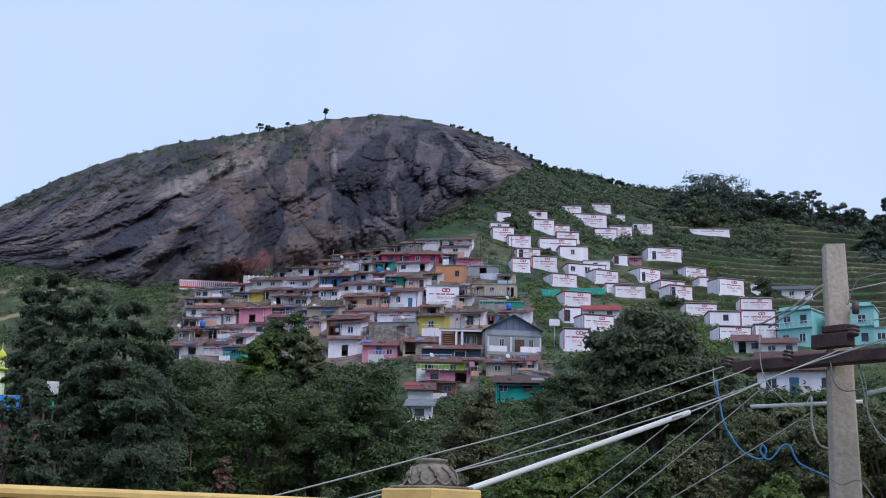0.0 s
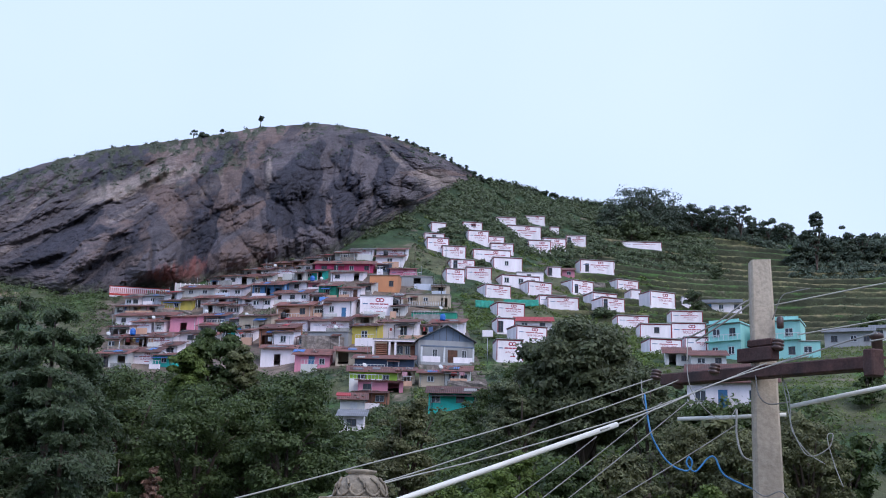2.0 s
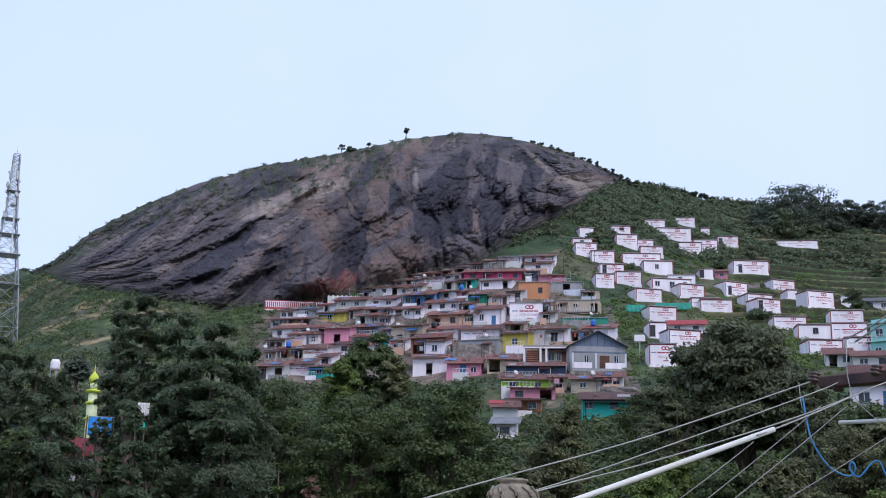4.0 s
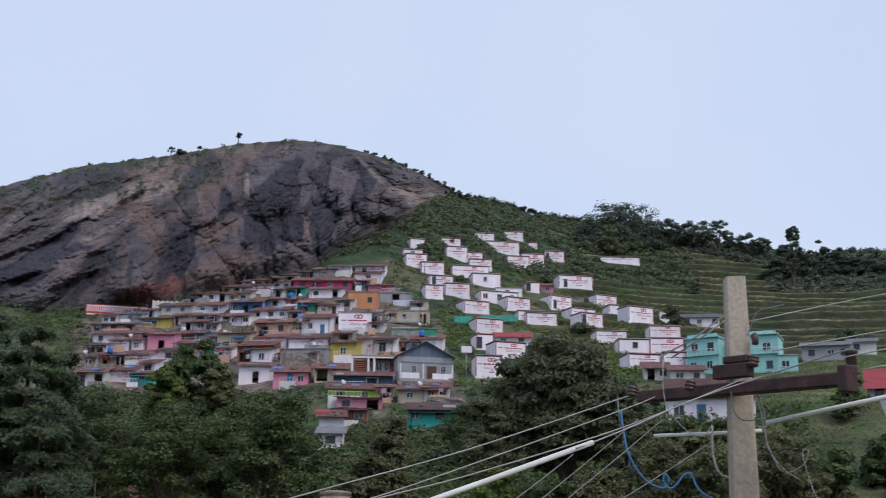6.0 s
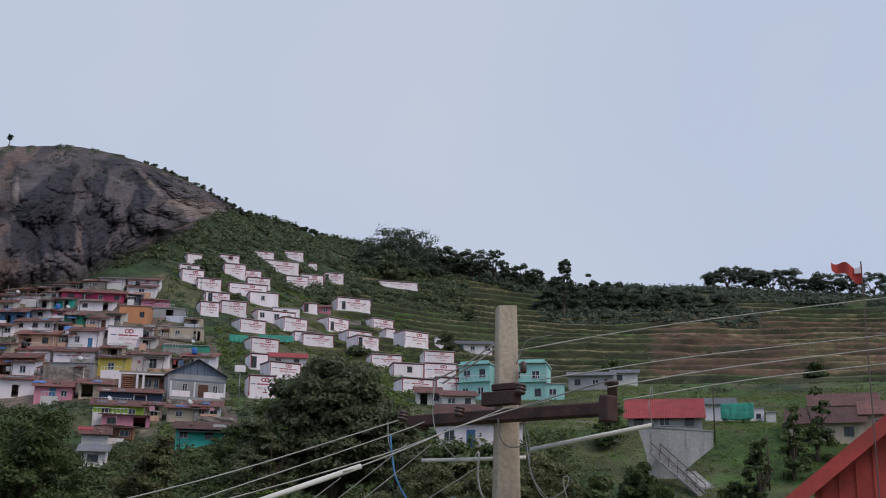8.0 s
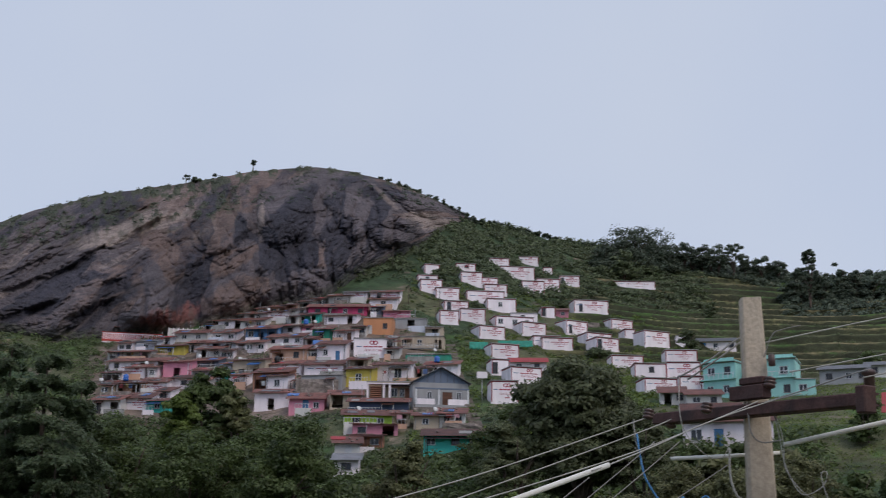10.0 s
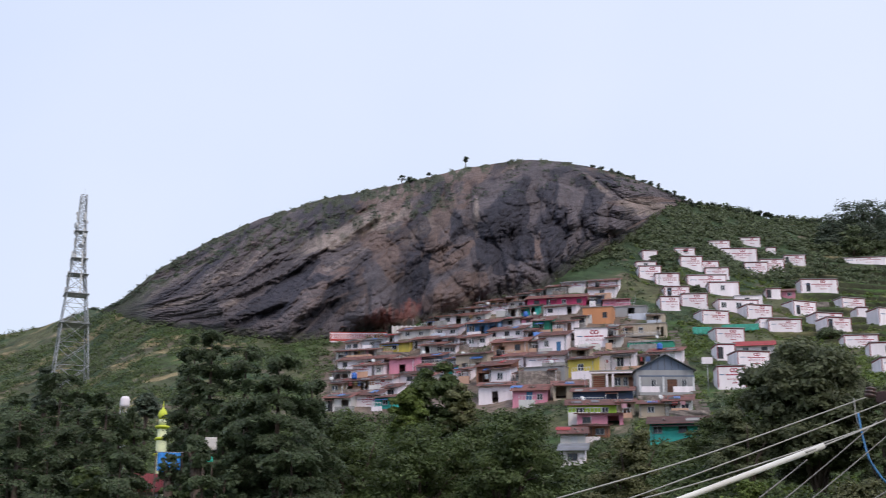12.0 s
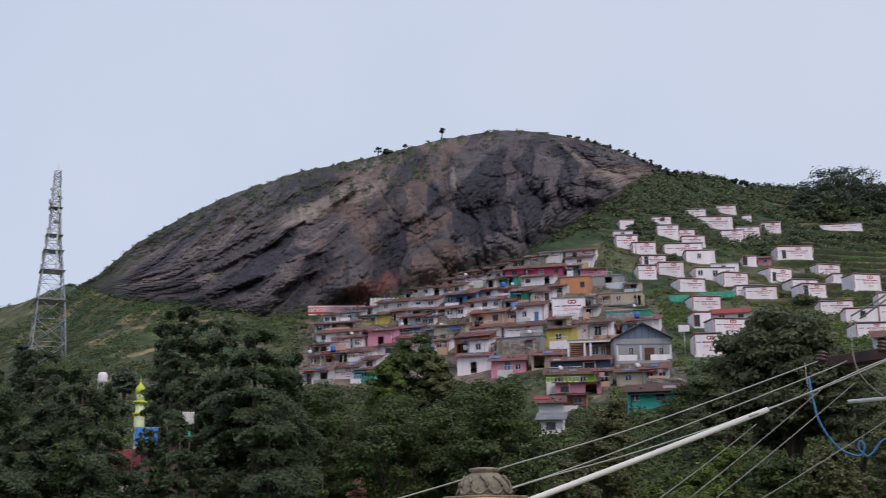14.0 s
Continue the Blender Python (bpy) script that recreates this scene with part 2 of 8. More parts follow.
def ground_z(x, y):
    x, y = np.asarray(x, float), np.asarray(y, float)
    r, heading = np.hypot(x, y), np.degrees(np.arctan2(x, y))
    z = lie(heading, r)
    rough = smooth(60, 150, r)
    z = z + rough * ((fbm(x / 22, y / 22, octaves=4, seed=3) - .5) * 2.2 + (fbm(x / 4, y / 4, octaves=2, seed=11) - .5) * 0.5)
    step = 3.6
    k = (z + 3.6 * fbm(x / 26, y / 26, octaves=3, seed=21)) / step
    cut = (np.floor(k) + smooth(0.72, 0.97, k - np.floor(k)) - k) * step
    return z + .85 * cut * terraced(heading, r)


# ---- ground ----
grassy = layered("hillside", (("shrub", (.040, .066, .030)), ("soil", (.135, .083, .058)), ("lush", (.055, .100, .026)), ("earth", (.17, .13, .105)), ("dry", (.23, .185, .10)), ("riser_growth_shade", (.036, .040, .019))), (.092, .096, .048), 0.95, (.12, .5, 3.0), 0.25)
fine = np.arange(-30, 44.01, 0.16)
headings = np.concatenate([np.arange(-180, -30, 5), fine, np.arange(48, 180, 5)])
rings = np.concatenate([[0.02, 5, 10, 20, 30], np.arange(40, 140, 4), np.arange(140, 215, 2.2), np.arange(215, 402, 0.8), np.arange(405, 460, 6), [500, 560, 640, 760, 950, 1300, 2000, 3200, 4500]])
rr, hh = np.meshgrid(rings, headings, indexing="ij")
gx, gy = rr * np.sin(np.radians(hh)), rr * np.cos(np.radians(hh))
gz = ground_z(gx, gy)
patch = fbm(gx / 14, gy / 14, octaves=4, seed=31)
terr = terraced(hh, rr)
lawn = smooth(24, 26.5, hh) * (1 - smooth(190, 205, rr)) * smooth(120, 135, rr)
leafy = smooth(.5, .62, fbm(gx / 9, gy / 9, octaves=4, seed=41)) * (1 - lawn) * (1 - terr * 0.6)
wild = smooth(-3, 3, hh) * (1 - smooth(18, 22, hh)) * smooth(np.interp(hh, (-3, 4, 9, 20), (248, 256, 268, 300)), np.interp(hh, (-3, 4, 9, 20), (262, 272, 296, 330)), rr)
rough_z = smooth(60, 150, rr) * ((fbm(gx / 22, gy / 22, octaves=4, seed=3) - .5) * 2.2 + (fbm(gx / 4, gy / 4, octaves=2, seed=11) - .5) * 0.5)
step_k = (lie(hh, rr) + rough_z + 3.6 * fbm(gx / 26, gy / 26, octaves=3, seed=21)) / 3.6
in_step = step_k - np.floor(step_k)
# dark band below each terrace lip: painted shade along with overhanging growth
riser_growth_shade = smooth(.77, .82, in_step) * (1 - smooth(.90, .97, in_step)) * terr
soil = terr * smooth(28.3, 30.2, hh + 2.5 * (fbm(gx / 16, gy / 16, octaves=3, seed=91) - .5)) * smooth(234, 246, rr + 14 * (vnoise(gx / 18, gy / 18, seed=92) - .5)) * (1 - smooth(352, 366, rr))
tread = smooth(.60, .70, in_step) * (1 - smooth(.74, .79, in_step)) * terr
layers = {
    "soil": np.clip(soil * (.65 + .5 * vnoise(gx / 7, gy / 7, seed=93)), 0, .95),
    "riser_growth_shade": np.clip(riser_growth_shade * (1 - .35 * soil) * (.6 + .5 * vnoise(gx / 12, gy / 12, seed=77)), 0, 1),
    "shrub": np.clip(leafy * 0.75 + wild * 0.75 + 0.35 * (1 - smooth(120, 150, rr)) + .45 * smooth(-7, -11, hh) * smooth(.36, .56, patch), 0, 1),
    "dry": np.clip(tread * (.6 + .8 * vnoise(gx / 9, gy / 9, seed=94)) * (.6 + .3 * smooth(24, 29, hh)) + smooth(.42, .6, patch) * terr * .55 + (.25 * smooth(.5, .6, patch) + .5 * smooth(.56, .66, fbm(hh / 2.2, rr / 5, octaves=4, seed=99))) * smooth(-9, -13, hh), 0, 1),
    "lush": np.clip(lawn * (.25 + .7 * smooth(.40, .62, fbm(gx / 8, gy / 8, octaves=4, seed=98))) + (1 - soil) * terr * (.1 + .5 * smooth(.36, .52, fbm(gx / 12, gy / 12, octaves=3, seed=95))) + 0.55 * smooth(-19, -14, hh) * smooth(.5, .6, fbm(gx / 18, gy / 18, seed=51)) * (1 - wild) * (1 - 0.5 * terr), 0, 1),
    "earth": np.clip(.75 * smooth(-9, -7, hh) * (1 - smooth(7.5, 9.5, hh + .02 * (rr - 200))) * smooth(172, 192, rr) * (1 - smooth(248, 262, rr)) + 0.5 * smooth(.62, .7, fbm(gx / 6, gy / 6, seed=71)) * smooth(130, 160, rr), 0, 1),
}
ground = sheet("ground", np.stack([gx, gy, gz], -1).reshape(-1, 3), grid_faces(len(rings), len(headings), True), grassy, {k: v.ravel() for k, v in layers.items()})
tagged(ground, "green grassy hillside with terraces, shrubs and bare earth", "ground", kind="structure")

# ---- the bare rock dome ----
stone = layered("dome_rock", (("brown", (.155, .110, .098)), ("pale", (.28, .225, .20)), ("black", (.046, .043, .055)), ("red", (.165, .068, .06)), ("moss", (.072, .077, .050))), (.115, .097, .104), 0.9, (.06, .5, 2.4), 0.95, vary=0.36)
TOP_HEADING = (-19.5, -18.0, -16.65, -15.44, -13.14, -10.71, -7.67, -4.51, -2.37, -.74, .9, 2.28, 3.67, 5.35, 6.74, 8.13, 9.51, 10.4)
TOP_RISE = (.186, .2, .2165, .2376, .2655, .2872, .3071, .3198, .3295, .3363, .3403, .3424, .3407, .3344, .3267, .3158, .3028, .294)
ch, cv = np.meshgrid(np.linspace(-19.3, 10.3, 680), np.concatenate([np.linspace(-0.12, 1.0, 220), np.linspace(1.02, 1.5, 14)]), indexing="xy")
foot_rise, foot_far = np.interp(ch, HEADING, BROW_RISE), np.interp(ch, HEADING, BROW_FAR)
top_rise = np.interp(ch, TOP_HEADING, TOP_RISE) + 0.0016 * (fbm(ch * 1.1, ch * 0, octaves=3, seed=8) - .5)
span = np.maximum(top_rise - foot_rise, 0)
thick = 62 * np.clip(span / 0.11, 0.05, 1.1)
v = np.clip(cv, 0, None)
rise = np.where(cv <= 1, foot_rise + span * cv, top_rise - span * 0.6 * (cv - 1) ** 2 - 0.012 * (cv - 1))
far = foot_far + thick * np.where(v < 1, v ** 1.9, 1 + 1.9 * (v - 1))
# slabs that climb to the right, buttresses, ledges and cracks; u runs across the face, w up it
u, w_ = ch * 6.1, cv * 39
jitter = np.random.default_rng(44).random((64, 64, 2))


def lobes(x, y):
    """Rounded bosses with creases between them: 1 at a crown, 0 in a crease."""
    i, j = np.floor(x).astype(int), np.floor(y).astype(int)
    first, second = np.full(x.shape, 9.0), np.full(x.shape, 9.0)
    for di in (-1, 0, 1):
        for dj in (-1, 0, 1):
            q = jitter[(i + di) % 64, (j + dj) % 64]
            dist = np.hypot(i + di + q[..., 0] - x, j + dj + q[..., 1] - y)
            second = np.minimum(second, np.maximum(first, dist))
            first = np.minimum(first, dist)
    return np.clip((second - first) * 1.6, 0, 1) ** .5


wob = (fbm(u / 14, w_ / 14, octaves=3, seed=12) - .5) * 9
a_, b_ = u * .87 + w_ * .5, -u * .5 + w_ * .87 + wob
right_face = smooth(-6.5, -2.5, ch + 2 * (fbm(u / 9, w_ / 9, seed=13) - .5)) * (1 - smooth(.78, .98, cv))
strata = fbm(a_ / 22, b_ / 3.2, octaves=5, seed=2)
flutes = fbm(u / 3.4 + wob * .12, w_ / 17, octaves=5, seed=3)
lumps = fbm(u / 7 + wob * .08, w_ / 5.5, octaves=5, seed=5)
tone = strata * (1 - .7 * right_face) + (.38 * flutes + .32 * lumps) * right_face
big = fbm(ch / 2.8 + .4 * cv, cv * 1.7 - ch * .10, octaves=2, seed=19)
crack = (1 - smooth(0, .02, np.abs(fbm(u / 9 + wob * .1, w_ / 10, octaves=4, seed=6) - .5))) * (.35 + .65 * right_face) * smooth(.38, .55, vnoise(u / 11, w_ / 9, seed=22))
crack2 = (1 - smooth(0, .02, np.abs(fbm(a_ / 28, b_ / 7, octaves=4, seed=16) - .5))) * smooth(.38, .6, vnoise(u / 15, w_ / 9, seed=23)) * (1 - .6 * right_face)
along, lean = a_, b_
bump = 9 * (np.abs(big - .5) * 2 - .25) * (1 - smooth(.85, 1, cv)) + 7 * (.5 - tone) * (1 - .75 * smooth(-9, -15, ch)) + .8 * crack + .9 * crack2 + right_face * 6 * (.28 - np.abs(fbm(u / 9 + wob * .1, w_ / 30, octaves=3, seed=17) - .5) * 2) + 1.2 * (.5 - fbm(u / 1.3, w_ / 1.1, octaves=3, seed=26))
boss = lobes(u / 12 + wob * .07 + w_ / 30, w_ / 17 + wob * .05)
knob = lobes(u / 4.6 + wob * .12 + 7, w_ / 7.5 + wob * .08)
slab = lobes(a_ / 26 + wob * .05 + 3, b_ / 7 + 5)
bump = bump - right_face * (5.0 * boss + 2.4 * knob) - (1 - right_face) * (3.6 * slab + 1.3 * lobes(a_ / 9, b_ / 3.2)) * smooth(-18, -12, ch) - 1.0 * lobes(u / 2.1 + wob * .2, w_ / 1.7) - .4 * lobes(u / .9 + wob * .3 + 9, w_ / .7)
# long ledges: a slab stands proud above the line and the face falls back under it
sway = .035 * (fbm(ch / .9, cv * 3, octaves=3, seed=61) - .5)
LEDGES = ((5.0, (-11.8, .32), (-9.2, .50), (-7.2, .60), (-5.2, .76), (-2.6, .83)), (3.2, (-13.8, .80), (-9.3, .76), (-7.9, .83), (-5.3, .87)), (4.5, (-11.5, .08), (-9.7, .24), (-8.2, .32), (-6.3, .40)),
          (2.8, (-15.5, .30), (-13.2, .42), (-11.5, .47), (-9.8, .62)), (3.0, (-9.4, .08), (-8.0, .18), (-6.7, .25)), (3.0, (-3.5, .41), (-2.2, .47), (-.4, .58), (.6, .67)), (2.0, (-2.5, .87), (.2, .88), (2.5, .86), (4.2, .79)))
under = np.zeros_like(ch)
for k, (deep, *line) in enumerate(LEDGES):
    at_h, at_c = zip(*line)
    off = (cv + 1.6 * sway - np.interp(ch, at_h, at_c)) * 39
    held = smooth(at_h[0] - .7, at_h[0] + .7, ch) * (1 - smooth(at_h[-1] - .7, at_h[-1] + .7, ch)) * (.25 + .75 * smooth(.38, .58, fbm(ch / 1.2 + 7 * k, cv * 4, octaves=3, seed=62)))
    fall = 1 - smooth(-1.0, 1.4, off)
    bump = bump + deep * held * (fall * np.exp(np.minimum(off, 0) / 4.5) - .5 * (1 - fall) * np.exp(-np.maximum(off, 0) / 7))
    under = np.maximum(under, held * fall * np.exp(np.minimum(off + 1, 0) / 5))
# rounded masses: the great arch above the shrine, boulders, pillars and the fluted foot
MASSES = ((-5.3, .13, 1.35, .28, 9), (-1.5, .03, 1.5, .25, 7), (3.1, .60, .36, .14, 4), (3.75, .62, .36, .17, 5), (4.4, .50, .42, .21, 5), (5.4, .42, .65, .30, 5), (6.5, .28, .42, .25, 4),
          (.2, .13, .5, .2, 4), (1.1, .14, .45, .2, 4), (1.9, .13, .42, .2, 4), (2.7, .12, .45, .2, 4), (3.6, .12, .5, .18, 4), (.8, .63, 1.3, .2, 4), (-2.2, .62, 1.4, .17, 4), (2.0, .76, 1.2, .13, 3))
for h0, c0, wide_h, tall_c, deep in MASSES:
    q = ((ch + .25 * wob * .1 - h0) / wide_h) ** 2 + ((cv + sway - c0) / tall_c) ** 2
    bump = bump - 1.3 * deep * np.sqrt(np.clip(1 - q, 0, 1)) * (.62 + .38 * smooth(-.02, .16, cv))
hollow = np.exp(-((ch + 3.9) / .62) ** 2 - ((cv - .24) / .14) ** 2) + .7 * np.exp(-((ch + 5.5) / .12) ** 2 - ((cv - .2) / .14) ** 2)
bump = bump + 4 * hollow
bump = np.minimum(bump, 0) + np.maximum(bump, 0) * smooth(.02, .22, cv) - (3.5 - 2.5 * np.exp(-((ch + 4.8) / 1.6) ** 2)) * (1 - smooth(-.02, .12, cv))
edge = smooth(0, .12, cv) * (1 - smooth(.9, 1.0, cv)) * np.clip(span / .05, 0, 1)
far = far + .8 * bump * (0.6 + 0.4 * edge) * np.clip(span / .05, 0.1, 1) * np.where(cv > 1, 0, 1) * (1 - 0.8 * smooth(.93, 1.0, cv))
hr = np.radians(ch)
tuft = fbm(ch / .22, cv * 22, octaves=3, seed=36)
rz = far * rise + EYE + .4 * smooth(.55, .75, tuft) * smooth(.7, .95, cv)
upper_left = smooth(.45, .8, cv + .16 * (fbm(ch / 1.2, cv * 5, seed=44) - .5)) * (1 - smooth(-2.5, 1.0, ch))


def spot(h, c, wide, tall, tilt=0.0):
    d, e = ch - h, cv - c
    return np.exp(-((d - tilt * e) / wide) ** 2 - ((e) / tall) ** 2)


wear = fbm(along / 12, lean / 3.0, octaves=5, seed=56)
pale = (0.95 * spot(8.0, .35, 1.0, .3, -3) + 0.8 * spot(5.6, .78, .25, .15, -4) + 0.75 * spot(-.35, .68, .17, .13) + .5 * spot(-.3, .5, .25, .1)
        + 0.75 * spot(-7.4, .70, 1.7, .09, 14) + .45 * spot(-4.2, .78, 1.4, .06, 10) + .45 * spot(-3.2, .62, 1.2, .12, 3) + .3 * spot(-14.5, .25, 2.2, .06, 8) + .3 * spot(-12.5, .12, 1.5, .05, 8)) * (.55 + .9 * wear)
streaks = fbm(u / 1.1 + wob * .05, w_ / 9, octaves=4, seed=76)
drape = fbm(u / 5.5 + wob * .3, w_ / 13 + wob * .1, octaves=5, seed=63)
bands = fbm(a_ / 24 + .1 * wob, b_ / 4.2, octaves=5, seed=64)
field = fbm(u / 19 + wob * .15, w_ / 11 + wob * .1, octaves=4, seed=65)
rock_layers = {
    "brown": np.clip(.85 * smooth(.47, .60, field) * (.4 + .6 * smooth(-10, -4, ch)) + .5 * spot(-2.3, .55, 2.2, .16, 6), 0, .85),
    "pale": np.clip(1.15 * pale + .95 * np.exp(-((ch + 4.4) / .75) ** 2 - ((cv - .11) / .06) ** 2) * smooth(.54, .60, fbm(u / .32, w_ / 3.5, octaves=2, seed=67)) + .45 * smooth(.57, .68, bands) * (1 - right_face) * smooth(.1, .3, cv), 0, .9),
    # black: stains and dark cracks, plus shade painted below the ledges, broken by streaks
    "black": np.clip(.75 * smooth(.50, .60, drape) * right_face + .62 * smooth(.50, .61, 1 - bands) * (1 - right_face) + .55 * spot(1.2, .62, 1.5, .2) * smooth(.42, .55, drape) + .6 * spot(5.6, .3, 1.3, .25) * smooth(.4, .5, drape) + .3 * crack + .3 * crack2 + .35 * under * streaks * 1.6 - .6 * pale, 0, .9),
    "red": np.clip((1.0 * spot(-4.6, .06, 1.0, .09) + .6 * spot(-3.4, .09, .5, .10)) * (.2 + 1.5 * fbm(u / .7, w_ / 3.5, octaves=3, seed=87)), 0, .9),
    "moss": np.clip(.42 * upper_left * (.3 + smooth(.4, .62, tuft)) + .8 * smooth(.9, 1.0, cv) * smooth(.3, .55, tuft) + .5 * smooth(.1, 0, cv) + .6 * smooth(-14, -17, ch), 0, .9),
}
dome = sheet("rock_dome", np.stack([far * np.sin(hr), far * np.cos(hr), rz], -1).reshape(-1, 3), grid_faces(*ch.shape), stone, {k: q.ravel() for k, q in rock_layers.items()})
tagged(dome, "huge bare dome of dark weathered granite with pale streaks", "rock hill", kind="structure")

# ---- houses on the slope ----
PAINT = {}
for key, colour in dict(white=(.90, .82, .86), grey=(.34, .34, .35), pale=(.66, .64, .62), beige=(.52, .43, .33), peach=(.62, .38, .27), pink=(.68, .27, .36), magenta=(.55, .06, .16), orange=(.60, .27, .13),
                        yellow=(.62, .50, .10), lime=(.40, .62, .06), green=(.04, .30, .20), teal=(.06, .50, .42), turquoise=(.34, .64, .60), blue=(.12, .28, .55), sky=(.58, .61, .70), slate=(.16, .20, .28), navy=(.05, .07, .13), brick=(.36, .16, .10)).items():
    PAINT[key] = surface("paint_" + key, colour, 0.8, grain=0.9, vary=0.10, fine=9, bump=0.2, streak=True, dirt=tuple(c * 0.35 + 0.05 for c in colour), dirt_amount=0.15 if key == "white" else 0.4, each=0.08)
rust = surface("rusty_tin", (.135, .052, .040), 0.75, grain=0.8, vary=0.4, fine=6, bump=0.3, dirt=(.05, .04, .038), each=0.5)
tin = surface("grey_tin", (.13, .13, .14), 0.55, grain=0.8, vary=0.3, fine=6, bump=0.2, dirt=(.10, .065, .05), each=0.6, metal=0.2)
redroof = surface("red_roof_sheet", (.30, .045, .05), 0.9, grain=0.7, vary=0.2, fine=5, bump=0.2, dirt=(.2, .06, .05), each=0.15)
slabmat = surface("weathered_concrete", (.30, .29, .28), 0.9, grain=1.1, vary=0.3, fine=12, bump=0.4, dirt=(.10, .10, .10), each=0.15)
rubble = surface("rubble_wall", (.24, .20, .18), 0.95, grain=1.6, vary=0.45, fine=5, bump=0.8, dirt=(.08, .09, .06), bump_size=0.1)
red_trim = surface("red_border_paint", (.28, .035, .05), 0.7, grain=2, vary=0.2, fine=20, bump=0.1)
ad_red = surface("sign_red", (.36, .03, .06), 0.7, grain=3, vary=0.2, fine=20, bump=0.0)
ad_blue = surface("sign_blue", (.16, .22, .36), 0.7, grain=3, vary=0.2, fine=20, bump=0.0)
glass = surface("dark_window_glass", (.03, .035, .045), 0.15, grain=1, vary=0.3, fine=8, bump=0.0)
frame_white = surface("white_joinery", (.66, .66, .68), 0.6, grain=3, vary=0.1, fine=20, bump=0.1)
frame_dark = surface("dark_joinery", (.07, .05, .045), 0.7, grain=3, vary=0.3, fine=20, bump=0.2)
door_wood = surface("brown_door", (.17, .075, .045), 0.7, grain=2, vary=0.3, fine=14, bump=0.2, each=0.3)
door_blue = surface("blue_door", (.06, .18, .36), 0.6, grain=2, vary=0.2, fine=14, bump=0.1)
plastic_blue = surface("blue_plastic", (.03, .14, .50), 0.45, grain=2, vary=0.15, fine=14, bump=0.1)
plastic_black = surface("black_plastic", (.015, .015, .017), 0.5, grain=2, vary=0.3, fine=14, bump=0.1)
tarp_green = surface("green_tarpaulin", (.02, .25, .18), 0.6, grain=1.5, vary=0.3, fine=6, bump=0.6, bump_size=0.15)
tarp_blue = surface("blue_tarpaulin", (.06, .16, .42), 0.5, grain=1.5, vary=0.3, fine=6, bump=0.6, bump_size=0.15)
dishmat = surface("dish_paint", (.6, .6, .6), 0.5, grain=3, vary=0.15, fine=20, bump=0.0)
steel = surface("galvanised_steel", (.36, .37, .39), 0.5, grain=3, vary=0.3, fine=20, bump=0.1, metal=0.6)


def lettering(words, height):
    """A flat mesh of words that stands upright, facing -y, centred."""
    curve = bpy.data.curves.new("words", "FONT")
    curve.body, curve.size, curve.align_x, curve.extrude = words, height * 1.4, "CENTER", 0.004
    ob = new("words", curve)
    bpy.context.view_layer.update()
    me = bpy.data.meshes.new_from_object(ob.evaluated_get(bpy.context.evaluated_depsgraph_get()))
    bpy.data.objects.remove(ob)
    me.transform(Matrix.Rotation(radians(90), 4, "X"))
    me.materials.clear()
    me.materials.append(ad_red)
    return me


WORDS = [(lettering("GOLD", 1.0), -.56), (lettering("LOAN", 1.0), .56)]


def pierced(w, h, thick, holes, below=0.5):
    """A wall along x with openings cut through it."""
    bm = bmesh.new()
    xs = sorted({-w / 2, w / 2, *[q for x, z, a, b in holes for q in (x - a / 2, x + a / 2)]})
    zs = sorted({-below, h, *[q for x, z, a, b in holes for q in (z, z + b)]})
    grid = [[bm.verts.new((x, 0, z)) for z in zs] for x in xs]
    for i, (x0, x1) in enumerate(zip(xs, xs[1:])):
        for j, (z0, z1) in enumerate(zip(zs, zs[1:])):
            if not any(x - a / 2 < (x0 + x1) / 2 < x + a / 2 and z < (z0 + z1) / 2 < z + b for x, z, a, b in holes):
                bm.faces.new((grid[i][j], grid[i + 1][j], grid[i + 1][j + 1], grid[i][j + 1]))
    made = bmesh.ops.extrude_face_region(bm, geom=bm.faces[:])
    bmesh.ops.translate(bm, vec=(0, thick, 0), verts=[q for q in made["geom"] if isinstance(q, bmesh.types.BMVert)])
    bmesh.ops.delete(bm, geom=[q for q in bm.verts if not q.link_faces], context="VERTS")
    bmesh.ops.recalc_face_normals(bm, faces=bm.faces)
    return bm


def tin_sheet(w, d, z0, z1, over=0.45, pitch=0.24):
    """Corrugated roofing that rises from the front to the back."""
    bm = bmesh.new()
    n = max(4, int((w + 2 * over) / pitch) * 2)
    rows = []
    for y, z in ((-over * 1.6, z0 - (z1 - z0) / d * over * 1.6), (d + over * .3, z1)):
        rows.append([(-w / 2 - over + (w + 2 * over) * i / n, y, z + (.035 if i % 2 else -.0)) for i in range(n + 1)])
    top = [[bm.verts.new(p) for p in row] for row in rows]
    low = [[bm.verts.new((p[0], p[1], p[2] - .05)) for p in row] for row in rows]
    for i in range(n):
        bm.faces.new((top[0][i], top[0][i + 1], top[1][i + 1], top[1][i]))
        bm.faces.new((low[0][i + 1], low[0][i], low[1][i], low[1][i + 1]))
        bm.faces.new((low[0][i], low[0][i + 1], top[0][i + 1], top[0][i]))
        bm.faces.new((top[1][i], top[1][i + 1], low[1][i + 1], low[1][i]))
    for e in (0, n):
        bm.faces.new((top[0][e], top[1][e], low[1][e], low[0][e]))
    return bm


